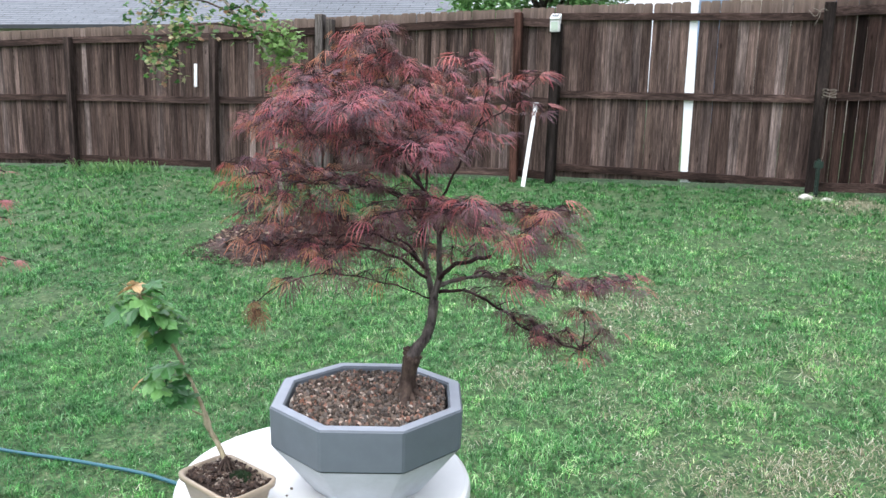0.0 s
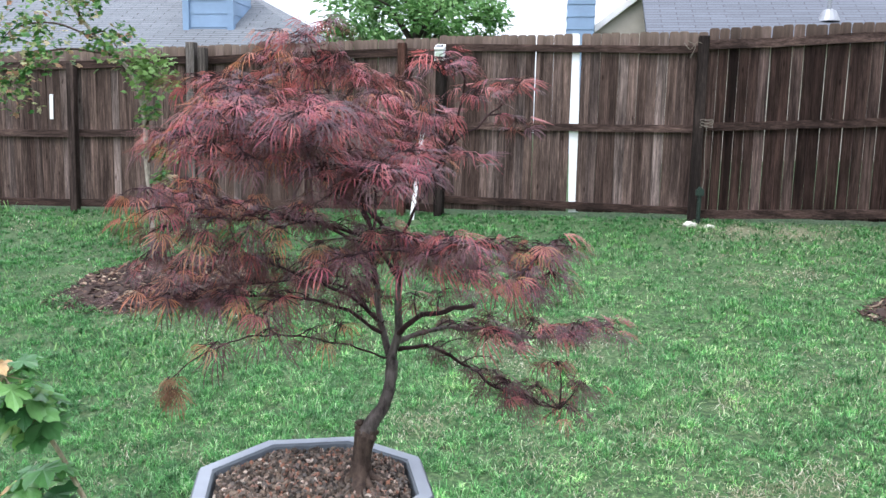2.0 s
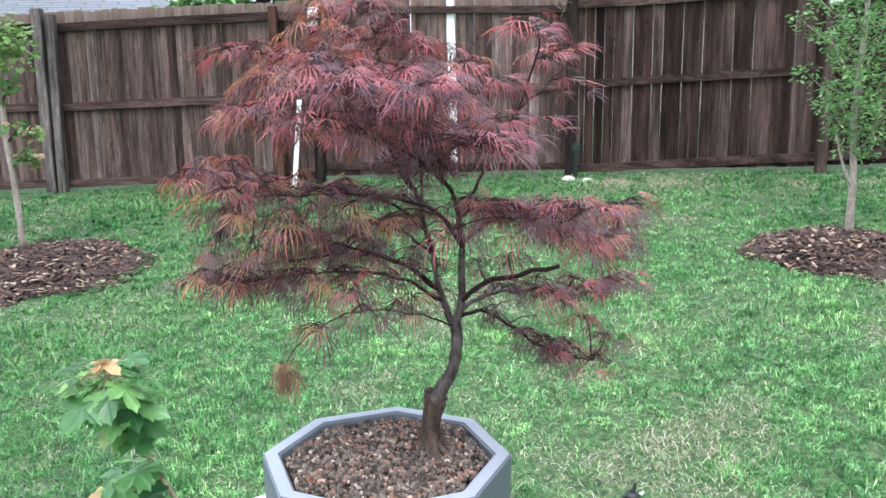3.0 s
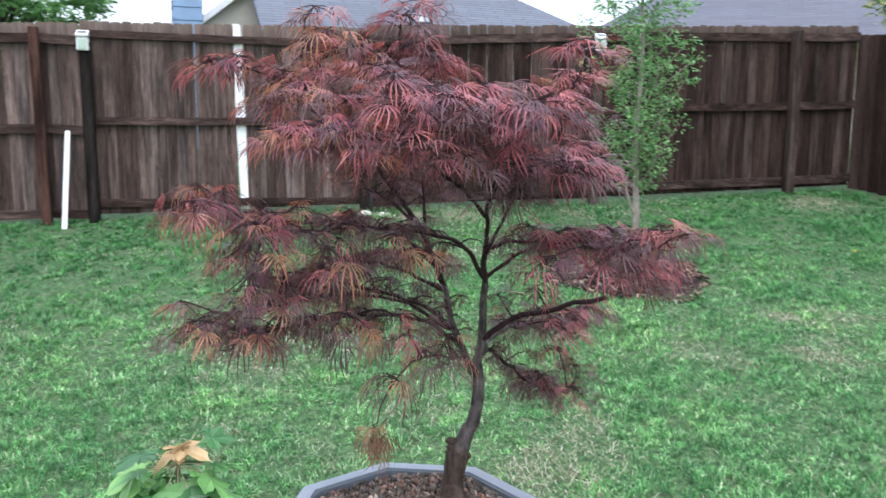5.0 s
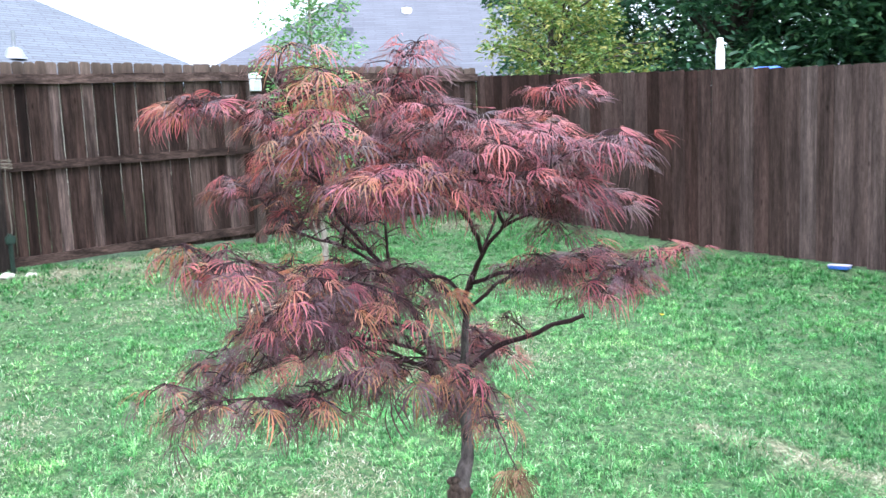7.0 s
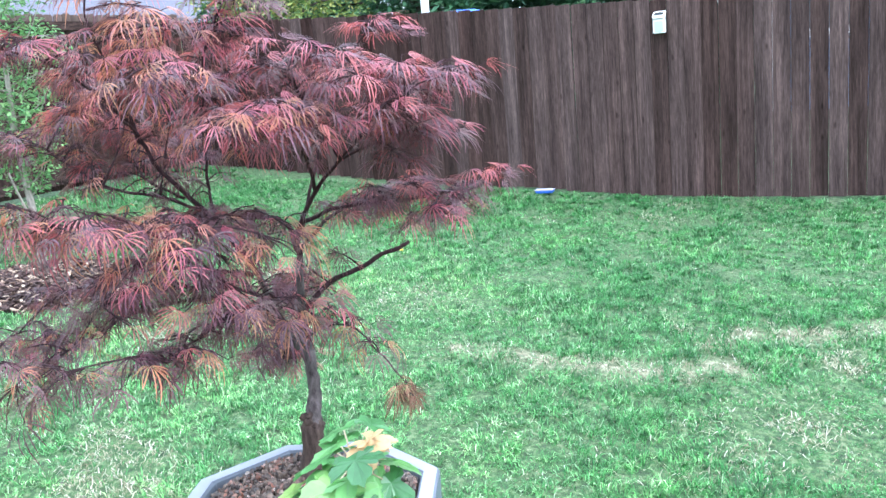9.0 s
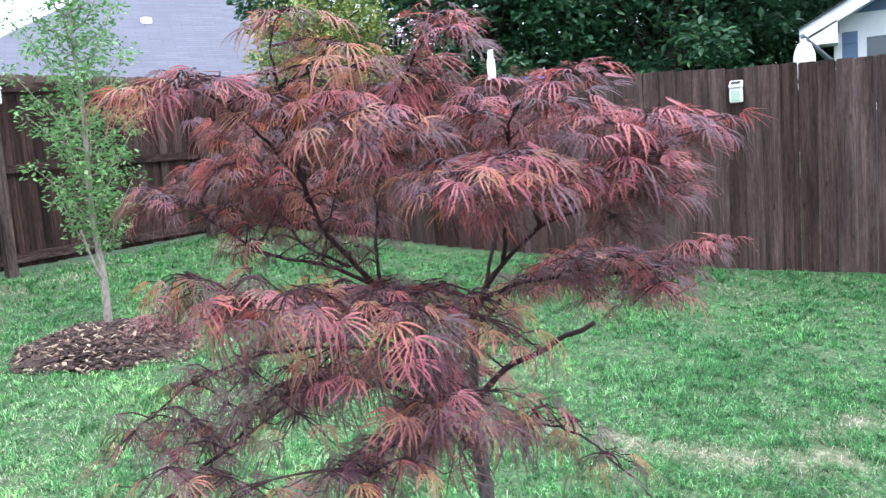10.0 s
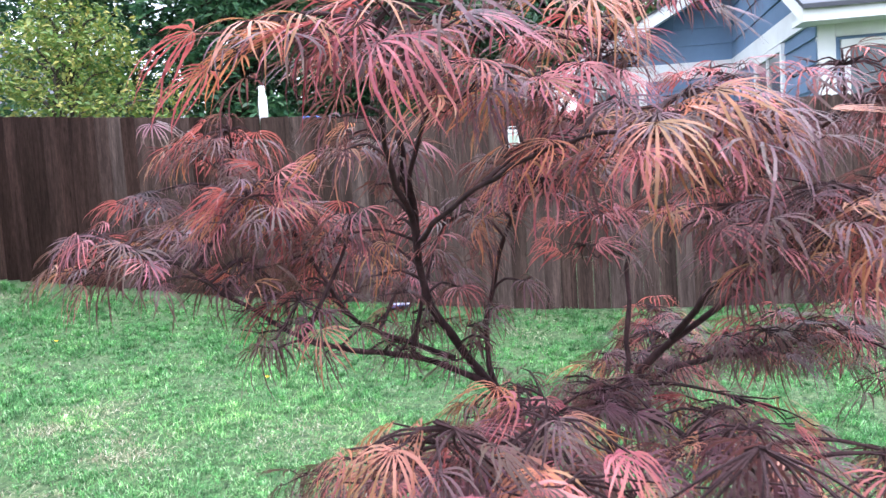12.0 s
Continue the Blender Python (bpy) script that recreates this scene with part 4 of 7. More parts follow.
def build_lace_maple():
    rng = random.Random(77)
    base = Vector((0.073, 0.034, RIM - 0.02))
    tree = thing("bonsai_maple", "red laceleaf maple bonsai with a crooked trunk in a grey planter", "tree", base)
    trunk = [(0.072, 0.036, 1.0), (0.075, 0.032, 1.06), (0.082, 0.029, 1.108), (0.093, 0.030, 1.137), (0.111, 0.035, 1.163), (0.121, 0.042, 1.200), (0.124, 0.051, 1.242)]
    tp = smooth_path(trunk, 6)
    rad = []
    for p in tp:
        r = lerp(0.0215, 0.0165, min(1, (p.z - 1.0) / 0.08)) if p.z < 1.118 else lerp(0.0128, 0.0098, min(1, (p.z - 1.118) / 0.07))
        r += 0.0042 * math.exp(-((p.z - 1.118) / 0.010) ** 2)
        rad.append(r * (1 + 0.05 * math.sin(p.z * 150)))
    s = Shape().tube(tp, rad, 16)
    s.mi = [1 if sum(s.v[i][2] for i in f) / len(f) < 1.124 else 0 for f in s.f]
    for i, v in enumerate(s.v):
        q = Vector(v)
        s.v[i] = (v[0] + 0.0022 * noise.noise(q * 90), v[1] + 0.0022 * noise.noise(q * 80 + Vector((9, 0, 0))), v[2])
    part("trunk", s.mesh("trunk", [M["maple_bark"], M["old_bark"]], True), tree, "grey-brown trunk with a swollen graft scar")
    for ex, ey, r in ((0.084, -0.018, 0.0110), (0.042, 0.018, 0.007), (0.119, 0.028, 0.007), (0.087, 0.074, 0.007), (0.105, -0.004, 0.0065)):
        z = RIM - 0.007
        d = Vector((ex - base.x, ey - base.y, 0))
        pts = smooth_path([(base.x, base.y - 0.004, z + 0.034), base + d * 0.4 + Vector((0, 0, 0.024)), (ex, ey, z - 0.002), (ex + d.x * 0.25, ey + d.y * 0.25, z - 0.02)], 4)
        part("root", Shape().tube(pts, [lerp(r * 1.5, r * 0.5, i / (len(pts) - 1)) for i in range(len(pts))], 8).mesh("root", M["old_bark"], True), tree)
    knob = Shape()
    for a, h, r in ((3.25, 1.126, 0.0085), (3.9, 1.119, 0.0075), (2.7, 1.133, 0.0070), (3.45, 1.136, 0.0055), (4.7, 1.114, 0.0070), (0.3, 1.118, 0.0070), (5.5, 1.113, 0.0070)):
        out = Vector((math.cos(a), math.sin(a), 0))
        c = Vector((0.085, 0.030, h)) + out * 0.0195
        knob.tube([c - out * 0.012, c - out * 0.003 + Vector((0, 0, 0.001)), c + out * 0.001 + Vector((0, 0, 0.0005))], [r, r * 0.85, r * 0.3], 9)
    part("scar", knob.mesh("scar", M["old_bark"], True), tree)

    limbs, twigs = {}, Shape()
    kinds = [lace_leaf(100 + k, 0.042 + 0.0036 * (k % 6)) for k in range(12)]
    stores = {k: Foliage(kinds) for k in ("lace_young", "lace_mature", "lace_bronze", "lace_dry")}
    meshes = {k: [q.mesh("leaf", M[k]) for q in kinds] for k in ("lace_young", "lace_mature", "lace_bronze")}
    singles = [0]

    def hang(at, dirn, sort, scale, single=False):
        """One leaf on a short stalk."""
        stalk = at + Vector((dirn.x, dirn.y, dirn.z + 0.55)) * rng.uniform(0.006, 0.016)
        twigs.rod(at, stalk, 0.0006, 0.0005, 4, caps=False)
        kind = rng.randrange(len(kinds))
        m = aim(stalk, dirn, rng.uniform(-0.45, 0.45), scale)
        if single and singles[0] < 300 and sort != "lace_dry":
            part("leaf", meshes[sort][kind], tree, "", m)
            singles[0] += 1
        else:
            stores[sort].add(kind, m)

    def limb(name, pts, r0, r1, grey=0.0):
        """A limb along its points; grey bark up to the given height, dark red above."""
        limbs[name] = [Vector(q) for q in pts]
        p = smooth_path(pts, 6)
        p = [q + Vector((noise.noise(q * 34), noise.noise(q * 34 + Vector((5, 0, 0))), noise.noise(q * 34 + Vector((0, 7, 0))))) * 0.0045 * (0.2 if i == 0 else 1) for i, q in enumerate(p)]
        n = len(p) - 1
        wood = Shape().tube(p, [lerp(r0, r1, (i / n) ** 0.7) * (1 + 0.08 * math.sin(i * 2.1)) for i in range(n + 1)], 9)
        wood.mi = [0 if sum(wood.v[k][2] for k in f) / len(f) < grey + 0.03 * noise.noise(Vector(wood.v[f[0]]) * 40) else 1 for f in wood.f]
        part("limb", wood.mesh("limb", [M["maple_bark"], M["twig_red"]], True), tree)
        return p

    def spray(name, tufts, young, size=1.0, droop=0.0, leaves=(11, 15), spread=0.034, bronze=0.0):
        """Tufts of leaves, each at the end of its own twig from the limb of that name; droop bows a tuft into a mop."""
        line = smooth_path(limbs[name], 4)
        for c in tufts:
            c = Vector(c)
            root = min(line[2:], key=lambda q: (q - c).length + (0.06 if q.z > c.z + 0.01 else 0) + 0.25 * max(0.0, (q - MAPLE_AXIS).xy.length - (c - MAPLE_AXIS).xy.length))
            out = Vector((c.x - MAPLE_AXIS.x, c.y - MAPLE_AXIS.y, 0))
            out = out.normalized() if out.length > 0.03 else Vector((1, 0, 0))
            c = c + Vector((0, 0, 0.04 * droop - 0.002)) - out * 0.020
            gap = (c - root).length
            mid = root.lerp(c, 0.5) + Vector((0, 0, 0.08 * gap)) + Vector((rng.gauss(0, 0.05), rng.gauss(0, 0.05), 0)) * gap
            stem = smooth_path([root, mid, c], 6)
            n = len(stem) - 1
            twigs.tube(stem, [lerp(0.0011 + 0.008 * min(gap, 0.12), 0.0008, i / n) for i in range(n + 1)], 6)
            count = rng.randint(*leaves)
            for k in range(count):
                a = k * 2.4 + rng.uniform(-0.5, 0.5)
                q = math.sqrt((k + 0.3) / count) * spread * size
                tip = c + Vector((math.cos(a) * q, math.sin(a) * q, rng.uniform(-0.012, 0.010) - (0.35 + 0.6 * droop) * q))
                twigs.tube(smooth_path([stem[-3], c.lerp(tip, 0.5) + Vector((0, 0, 0.002)), tip], 2), [0.0008, 0.0008, 0.0007, 0.0006, 0.0005], 4)
                dirn = Vector((math.cos(a), math.sin(a), 0)) * (0.45 + 0.5 * q / spread) + out * 0.55
                dirn = dirn.normalized()
                dirn.z = rng.uniform(-0.55, 0.2) - droop
                # leaves low in a tuft are more often the dark purple sort
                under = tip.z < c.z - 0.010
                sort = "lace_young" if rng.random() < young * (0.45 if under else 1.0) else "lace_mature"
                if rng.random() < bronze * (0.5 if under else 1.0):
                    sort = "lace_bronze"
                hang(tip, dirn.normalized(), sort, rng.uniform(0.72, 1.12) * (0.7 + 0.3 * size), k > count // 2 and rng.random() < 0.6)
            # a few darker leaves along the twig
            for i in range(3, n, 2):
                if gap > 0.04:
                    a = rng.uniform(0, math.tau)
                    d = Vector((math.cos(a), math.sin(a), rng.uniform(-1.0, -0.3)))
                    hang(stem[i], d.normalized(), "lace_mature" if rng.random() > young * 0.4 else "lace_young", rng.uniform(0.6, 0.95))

    # the two main stems and what grows from them
    limb("leader", [(0.121, 0.049, 1.233), (0.131, 0.056, 1.30), (0.132, 0.048, 1.361), (0.130, 0.040, 1.411), (0.121, 0.012, 1.46), (0.101, -0.037, 1.505), (0.088, -0.10, 1.554)], 0.0088, 0.0020, 1.37)
    limb("left", [(0.120, 0.058, 1.231), (0.097, 0.080, 1.294), (0.082, 0.098, 1.375), (0.056, 0.150, 1.464), (0.009, 0.186, 1.538), (-0.026, 0.192, 1.603), (-0.091, 0.196, 1.662), (-0.199, 0.170, 1.70), (-0.255, 0.163, 1.706)], 0.0070, 0.0009, 1.36)
    limb("cut", [(0.130, 0.054, 1.285), (0.170, 0.020, 1.325), (0.222, -0.030, 1.350), (0.270, -0.079, 1.368)], 0.0050, 0.0036)
    limb("arch", [(0.131, 0.045, 1.386), (0.095, 0.037, 1.436), (0.035, 0.052, 1.461), (-0.019, 0.060, 1.466), (-0.064, 0.050, 1.472), (-0.125, 0.019, 1.474), (-0.21, 0.0, 1.478)], 0.0040, 0.0016)
    limb("mid_west", [(0.074, 0.112, 1.40), (0.02, 0.105, 1.445), (-0.06, 0.10, 1.468), (-0.15, 0.105, 1.478), (-0.24, 0.11, 1.482)], 0.0036, 0.0015)
    limb("west", [(0.096, 0.080, 1.30), (0.055, 0.075, 1.335), (0.001, 0.071, 1.359), (-0.07, 0.078, 1.381), (-0.125, 0.105, 1.391), (-0.21, 0.11, 1.395)], 0.0040, 0.0015)
    limb("low_west", [(0.10, 0.072, 1.282), (0.03, 0.055, 1.325), (-0.06, 0.035, 1.345), (-0.15, 0.01, 1.345), (-0.23, 0.0, 1.335)], 0.0036, 0.0014)
    limb("northwest", [(0.09, 0.085, 1.30), (0.03, 0.14, 1.335), (-0.05, 0.19, 1.345), (-0.15, 0.20, 1.335), (-0.25, 0.19, 1.325)], 0.0036, 0.0014)
    limb("north", [(0.082, 0.10, 1.36), (0.03, 0.19, 1.385), (-0.03, 0.28, 1.385), (-0.07, 0.36, 1.355), (-0.09, 0.42, 1.31)], 0.0034, 0.0013)
    limb("front", [(0.118, 0.05, 1.245), (0.075, -0.005, 1.275), (0.02, -0.07, 1.305), (-0.04, -0.14, 1.322), (-0.09, -0.20, 1.310), (-0.118, -0.245, 1.285)], 0.0019, 0.0009)
    limb("south", [(0.126, 0.028, 1.435), (0.155, -0.04, 1.455), (0.19, -0.11, 1.452), (0.225, -0.17, 1.458), (0.255, -0.22, 1.462)], 0.0036, 0.0014)
    limb("east", [(0.132, 0.046, 1.385), (0.18, 0.02, 1.425), (0.26, -0.01, 1.447), (0.33, -0.03, 1.45), (0.385, -0.035, 1.448)], 0.0036, 0.0014)
    limb("right", [(0.128, 0.052, 1.270), (0.187, 0.105, 1.287), (0.234, 0.143, 1.281), (0.286, 0.187, 1.265), (0.337, 0.233, 1.247), (0.42, 0.29, 1.238)], 0.0050, 0.0016, 2.0)
    limb("low", [(0.132, 0.058, 1.258), (0.176, 0.125, 1.246), (0.236, 0.185, 1.199), (0.284, 0.205, 1.159), (0.343, 0.238, 1.125), (0.406, 0.272, 1.098)], 0.0040, 0.0016)
    limb("back", [(0.050, 0.153, 1.467), (0.025, 0.208, 1.497), (0.002, 0.275, 1.511), (-0.012, 0.33, 1.547), (-0.028, 0.378, 1.588), (-0.036, 0.43, 1.602)], 0.0030, 0.0012)
    limb("back_right", [(0.040, 0.175, 1.49), (0.053, 0.257, 1.521), (0.069, 0.294, 1.565), (0.082, 0.324, 1.609), (0.092, 0.368, 1.646), (0.099, 0.413, 1.68)], 0.0026, 0.0010)
    limb("riser", [(0.066, 0.140, 1.44), (0.068, 0.150, 1.50), (0.050, 0.130, 1.587), (0.006, 0.076, 1.684), (-0.010, 0.012, 1.765)], 0.0032, 0.0010)
    limb("fine_low", [(-0.020, 0.190, 1.592), (-0.075, 0.161, 1.614), (-0.102, 0.132, 1.633), (-0.139, 0.098, 1.648), (-0.179, 0.067, 1.652), (-0.204, 0.035, 1.65)], 0.0022, 0.0011)
    limb("fine_high", [(-0.026, 0.192, 1.615), (-0.050, 0.186, 1.65), (-0.085, 0.165, 1.69), (-0.115, 0.15, 1.735), (-0.122, 0.143, 1.77)], 0.0022, 0.0011)
    limb("stub", [(-0.018, 0.190, 1.58), (-0.035, 0.192, 1.63), (-0.054, 0.195, 1.672)], 0.0028, 0.0024)
    limb("top_left", [(0.112, -0.010, 1.485), (0.05, -0.04, 1.54), (-0.03, -0.07, 1.585), (-0.10, -0.09, 1.605), (-0.17, -0.10, 1.60)], 0.0034, 0.0014)
    limb("top_front", [(0.088, -0.10, 1.554), (0.05, -0.15, 1.585), (0.01, -0.20, 1.605), (-0.03, -0.24, 1.61)], 0.0028, 0.0012)
    limb("top_south", [(0.095, -0.06, 1.525), (0.11, -0.13, 1.555), (0.13, -0.19, 1.568), (0.15, -0.21, 1.566)], 0.0026, 0.0012)
    limb("top_mid", [(0.094, -0.07, 1.53), (0.06, -0.06, 1.59), (0.0, -0.07, 1.635), (-0.06, -0.10, 1.665)], 0.0028, 0.0012)
    limb("top_right", [(0.127, 0.030, 1.425), (0.175, 0.02, 1.525), (0.225, 0.0, 1.62), (0.245, -0.03, 1.69), (0.235, -0.075, 1.725)], 0.0030, 0.0012)
    limb("top_tip", [(0.215, 0.005, 1.60), (0.265, 0.03, 1.64), (0.305, 0.045, 1.68), (0.325, 0.05, 1.705)], 0.0017, 0.0010)

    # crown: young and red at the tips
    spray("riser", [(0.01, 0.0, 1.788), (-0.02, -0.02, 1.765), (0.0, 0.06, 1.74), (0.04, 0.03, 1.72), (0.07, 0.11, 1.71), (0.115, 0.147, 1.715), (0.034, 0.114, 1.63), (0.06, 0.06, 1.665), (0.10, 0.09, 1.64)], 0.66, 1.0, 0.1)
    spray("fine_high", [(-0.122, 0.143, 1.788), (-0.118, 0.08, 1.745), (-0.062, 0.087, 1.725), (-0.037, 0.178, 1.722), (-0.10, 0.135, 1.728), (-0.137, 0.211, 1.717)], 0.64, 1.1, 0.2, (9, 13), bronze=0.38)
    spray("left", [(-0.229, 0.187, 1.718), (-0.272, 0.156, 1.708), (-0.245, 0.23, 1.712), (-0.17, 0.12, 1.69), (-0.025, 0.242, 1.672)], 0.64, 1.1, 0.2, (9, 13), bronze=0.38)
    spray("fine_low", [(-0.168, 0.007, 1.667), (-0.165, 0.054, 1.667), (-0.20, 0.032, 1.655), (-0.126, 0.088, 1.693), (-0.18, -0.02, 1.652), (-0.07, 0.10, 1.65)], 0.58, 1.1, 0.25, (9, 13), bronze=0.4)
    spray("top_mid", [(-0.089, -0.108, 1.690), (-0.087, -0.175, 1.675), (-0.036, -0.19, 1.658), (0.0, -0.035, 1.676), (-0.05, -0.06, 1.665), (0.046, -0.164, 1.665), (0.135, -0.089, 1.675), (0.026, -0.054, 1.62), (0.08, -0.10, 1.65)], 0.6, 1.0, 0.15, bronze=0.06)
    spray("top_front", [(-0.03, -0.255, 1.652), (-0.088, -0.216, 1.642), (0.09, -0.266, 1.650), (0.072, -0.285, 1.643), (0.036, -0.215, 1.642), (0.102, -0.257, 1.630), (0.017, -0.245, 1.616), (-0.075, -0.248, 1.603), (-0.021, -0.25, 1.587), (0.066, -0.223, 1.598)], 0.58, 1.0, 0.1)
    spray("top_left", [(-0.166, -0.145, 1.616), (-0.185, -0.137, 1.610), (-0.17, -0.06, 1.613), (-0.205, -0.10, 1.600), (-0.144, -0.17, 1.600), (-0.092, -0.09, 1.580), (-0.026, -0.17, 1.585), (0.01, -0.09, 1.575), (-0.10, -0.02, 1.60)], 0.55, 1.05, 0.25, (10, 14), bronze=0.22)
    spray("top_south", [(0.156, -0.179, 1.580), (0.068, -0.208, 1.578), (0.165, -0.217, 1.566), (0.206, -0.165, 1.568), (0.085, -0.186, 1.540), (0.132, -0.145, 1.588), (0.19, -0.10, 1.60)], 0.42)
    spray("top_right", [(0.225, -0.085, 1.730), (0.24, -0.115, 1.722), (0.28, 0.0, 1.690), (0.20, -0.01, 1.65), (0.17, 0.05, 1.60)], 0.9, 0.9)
    spray("top_right", [(0.272, -0.035, 1.592), (0.175, 0.066, 1.570)], 0.85, 0.75, leaves=(4, 6))
    spray("top_tip", [(0.327, 0.051, 1.712), (0.309, 0.09, 1.70), (0.343, 0.06, 1.648)], 0.95, 0.85, leaves=(5, 7))
    # the side away from the house
    spray("back", [(-0.03, 0.455, 1.602), (-0.045, 0.43, 1.59), (0.02, 0.267, 1.610), (0.03, 0.19, 1.605), (-0.014, 0.336, 1.630), (-0.03, 0.30, 1.545), (0.01, 0.36, 1.575)], 0.55, 1.05, 0.3, bronze=0.35)
    spray("back_right", [(0.108, 0.425, 1.682), (0.052, 0.379, 1.687), (0.06, 0.386, 1.632), (0.11, 0.49, 1.633), (0.14, 0.44, 1.61), (0.02, 0.335, 1.640), (0.041, 0.318, 1.604), (0.073, 0.291, 1.585), (0.14, 0.33, 1.57), (0.12, 0.22, 1.56)], 0.62, 1.0, 0.25, bronze=0.2)
    # the middle storey
    spray("mid_west", [(-0.305, 0.150, 1.517), (-0.27, 0.10, 1.512)], 0.6, 1.2, 0.5, bronze=0.5)
    spray("arch", [(-0.318, 0.013, 1.505), (-0.25, -0.072, 1.478)], 0.55, 1.2, 0.55, bronze=0.5)
    spray("mid_west", [(-0.27, 0.16, 1.505), (-0.305, 0.085, 1.497), (-0.215, 0.121, 1.489), (-0.162, 0.115, 1.489), (-0.08, 0.13, 1.480), (-0.21, 0.19, 1.475), (-0.11, 0.17, 1.455)], 0.48, 1.0, 0.35, (9, 13), bronze=0.3)
    spray("arch", [(-0.217, -0.005, 1.490), (-0.12, -0.017, 1.472), (-0.154, -0.113, 1.449), (-0.122, -0.013, 1.449), (-0.258, -0.042, 1.447), (-0.245, 0.03, 1.436), (-0.06, -0.06, 1.455), (0.0, -0.039, 1.433), (-0.256, -0.086, 1.413), (-0.207, -0.08, 1.399), (-0.143, -0.02, 1.42)], 0.36, 1.0, 0.4, (9, 12), bronze=0.34)
    spray("south", [(0.272, -0.24, 1.484), (0.255, -0.146, 1.480), (0.177, -0.16, 1.484), (0.14, -0.115, 1.484), (0.202, -0.086, 1.470), (0.271, -0.191, 1.440), (0.225, -0.21, 1.455), (0.11, -0.225, 1.453), (0.30, -0.145, 1.432)], 0.42, 1.0, 0.1)
    spray("south", [(0.30, -0.265, 1.488)], 0.9, 0.7, leaves=(4, 6))
    spray("east", [(0.383, -0.046, 1.455), (0.412, -0.034, 1.462), (0.403, 0.0, 1.400), (0.352, -0.068, 1.395), (0.30, -0.02, 1.452), (0.24, 0.0, 1.44), (0.33, 0.03, 1.42), (0.36, -0.12, 1.42)], 0.42, 1.0, 0.25, bronze=0.06)
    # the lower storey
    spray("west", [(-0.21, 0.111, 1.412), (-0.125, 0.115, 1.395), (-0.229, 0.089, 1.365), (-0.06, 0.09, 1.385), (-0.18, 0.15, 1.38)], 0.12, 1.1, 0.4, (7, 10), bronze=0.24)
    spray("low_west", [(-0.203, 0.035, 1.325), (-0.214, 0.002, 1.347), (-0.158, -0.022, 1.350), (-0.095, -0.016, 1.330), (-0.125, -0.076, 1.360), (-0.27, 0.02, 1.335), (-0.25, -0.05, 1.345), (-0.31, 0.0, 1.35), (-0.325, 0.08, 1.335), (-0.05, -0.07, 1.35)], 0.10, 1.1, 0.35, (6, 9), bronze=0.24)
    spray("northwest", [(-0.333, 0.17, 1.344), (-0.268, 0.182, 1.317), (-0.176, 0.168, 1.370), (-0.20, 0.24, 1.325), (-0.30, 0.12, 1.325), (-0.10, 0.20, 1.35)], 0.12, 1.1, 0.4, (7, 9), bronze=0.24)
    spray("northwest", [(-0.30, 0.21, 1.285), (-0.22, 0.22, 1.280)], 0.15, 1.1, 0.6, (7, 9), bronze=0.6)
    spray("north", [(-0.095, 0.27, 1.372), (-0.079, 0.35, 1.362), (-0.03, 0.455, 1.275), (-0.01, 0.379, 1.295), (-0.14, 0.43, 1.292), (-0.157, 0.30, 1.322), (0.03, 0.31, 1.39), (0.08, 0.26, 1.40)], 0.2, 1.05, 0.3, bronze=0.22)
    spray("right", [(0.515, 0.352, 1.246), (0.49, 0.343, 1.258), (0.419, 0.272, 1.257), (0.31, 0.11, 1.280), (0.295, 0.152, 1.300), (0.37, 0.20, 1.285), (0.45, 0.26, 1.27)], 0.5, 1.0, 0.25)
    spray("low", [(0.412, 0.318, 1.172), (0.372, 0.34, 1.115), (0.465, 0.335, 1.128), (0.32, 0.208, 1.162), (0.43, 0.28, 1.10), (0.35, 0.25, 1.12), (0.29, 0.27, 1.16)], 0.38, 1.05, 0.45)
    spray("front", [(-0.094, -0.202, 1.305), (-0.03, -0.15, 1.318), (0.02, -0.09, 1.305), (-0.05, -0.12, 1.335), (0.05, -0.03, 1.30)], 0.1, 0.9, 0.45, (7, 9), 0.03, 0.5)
    spray("cut", [(0.23, 0.03, 1.372), (0.18, 0.06, 1.36)], 0.25, 0.85, leaves=(5, 7))

    # the withered shoot at the end of the low front branch
    for k in range(15):
        at = Vector((-0.118, -0.245, 1.285)) + Vector((rng.uniform(-0.012, 0.012), rng.uniform(-0.012, 0.012), rng.uniform(-0.02, 0.008)))
        hang(at, Vector((rng.uniform(-0.5, 0.2), rng.uniform(-0.5, 0.2), -1.0)).normalized(), "lace_dry", rng.uniform(0.6, 0.9))
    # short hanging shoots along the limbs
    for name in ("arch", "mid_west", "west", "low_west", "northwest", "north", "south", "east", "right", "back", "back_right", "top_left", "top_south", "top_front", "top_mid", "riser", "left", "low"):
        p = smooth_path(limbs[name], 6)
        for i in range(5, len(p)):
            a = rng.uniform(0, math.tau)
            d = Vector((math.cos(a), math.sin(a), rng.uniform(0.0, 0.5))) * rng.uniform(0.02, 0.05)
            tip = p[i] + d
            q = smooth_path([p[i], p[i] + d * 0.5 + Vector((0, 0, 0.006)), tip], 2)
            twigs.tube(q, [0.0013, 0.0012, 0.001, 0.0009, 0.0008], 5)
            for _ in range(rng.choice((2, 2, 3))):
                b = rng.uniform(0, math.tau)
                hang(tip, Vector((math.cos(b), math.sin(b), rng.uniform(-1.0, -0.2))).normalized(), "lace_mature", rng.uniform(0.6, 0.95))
    tagged(part("twig", twigs.mesh("twig", M["twig_red"]), tree, "fine dark purple twigs"), kind="stuff")
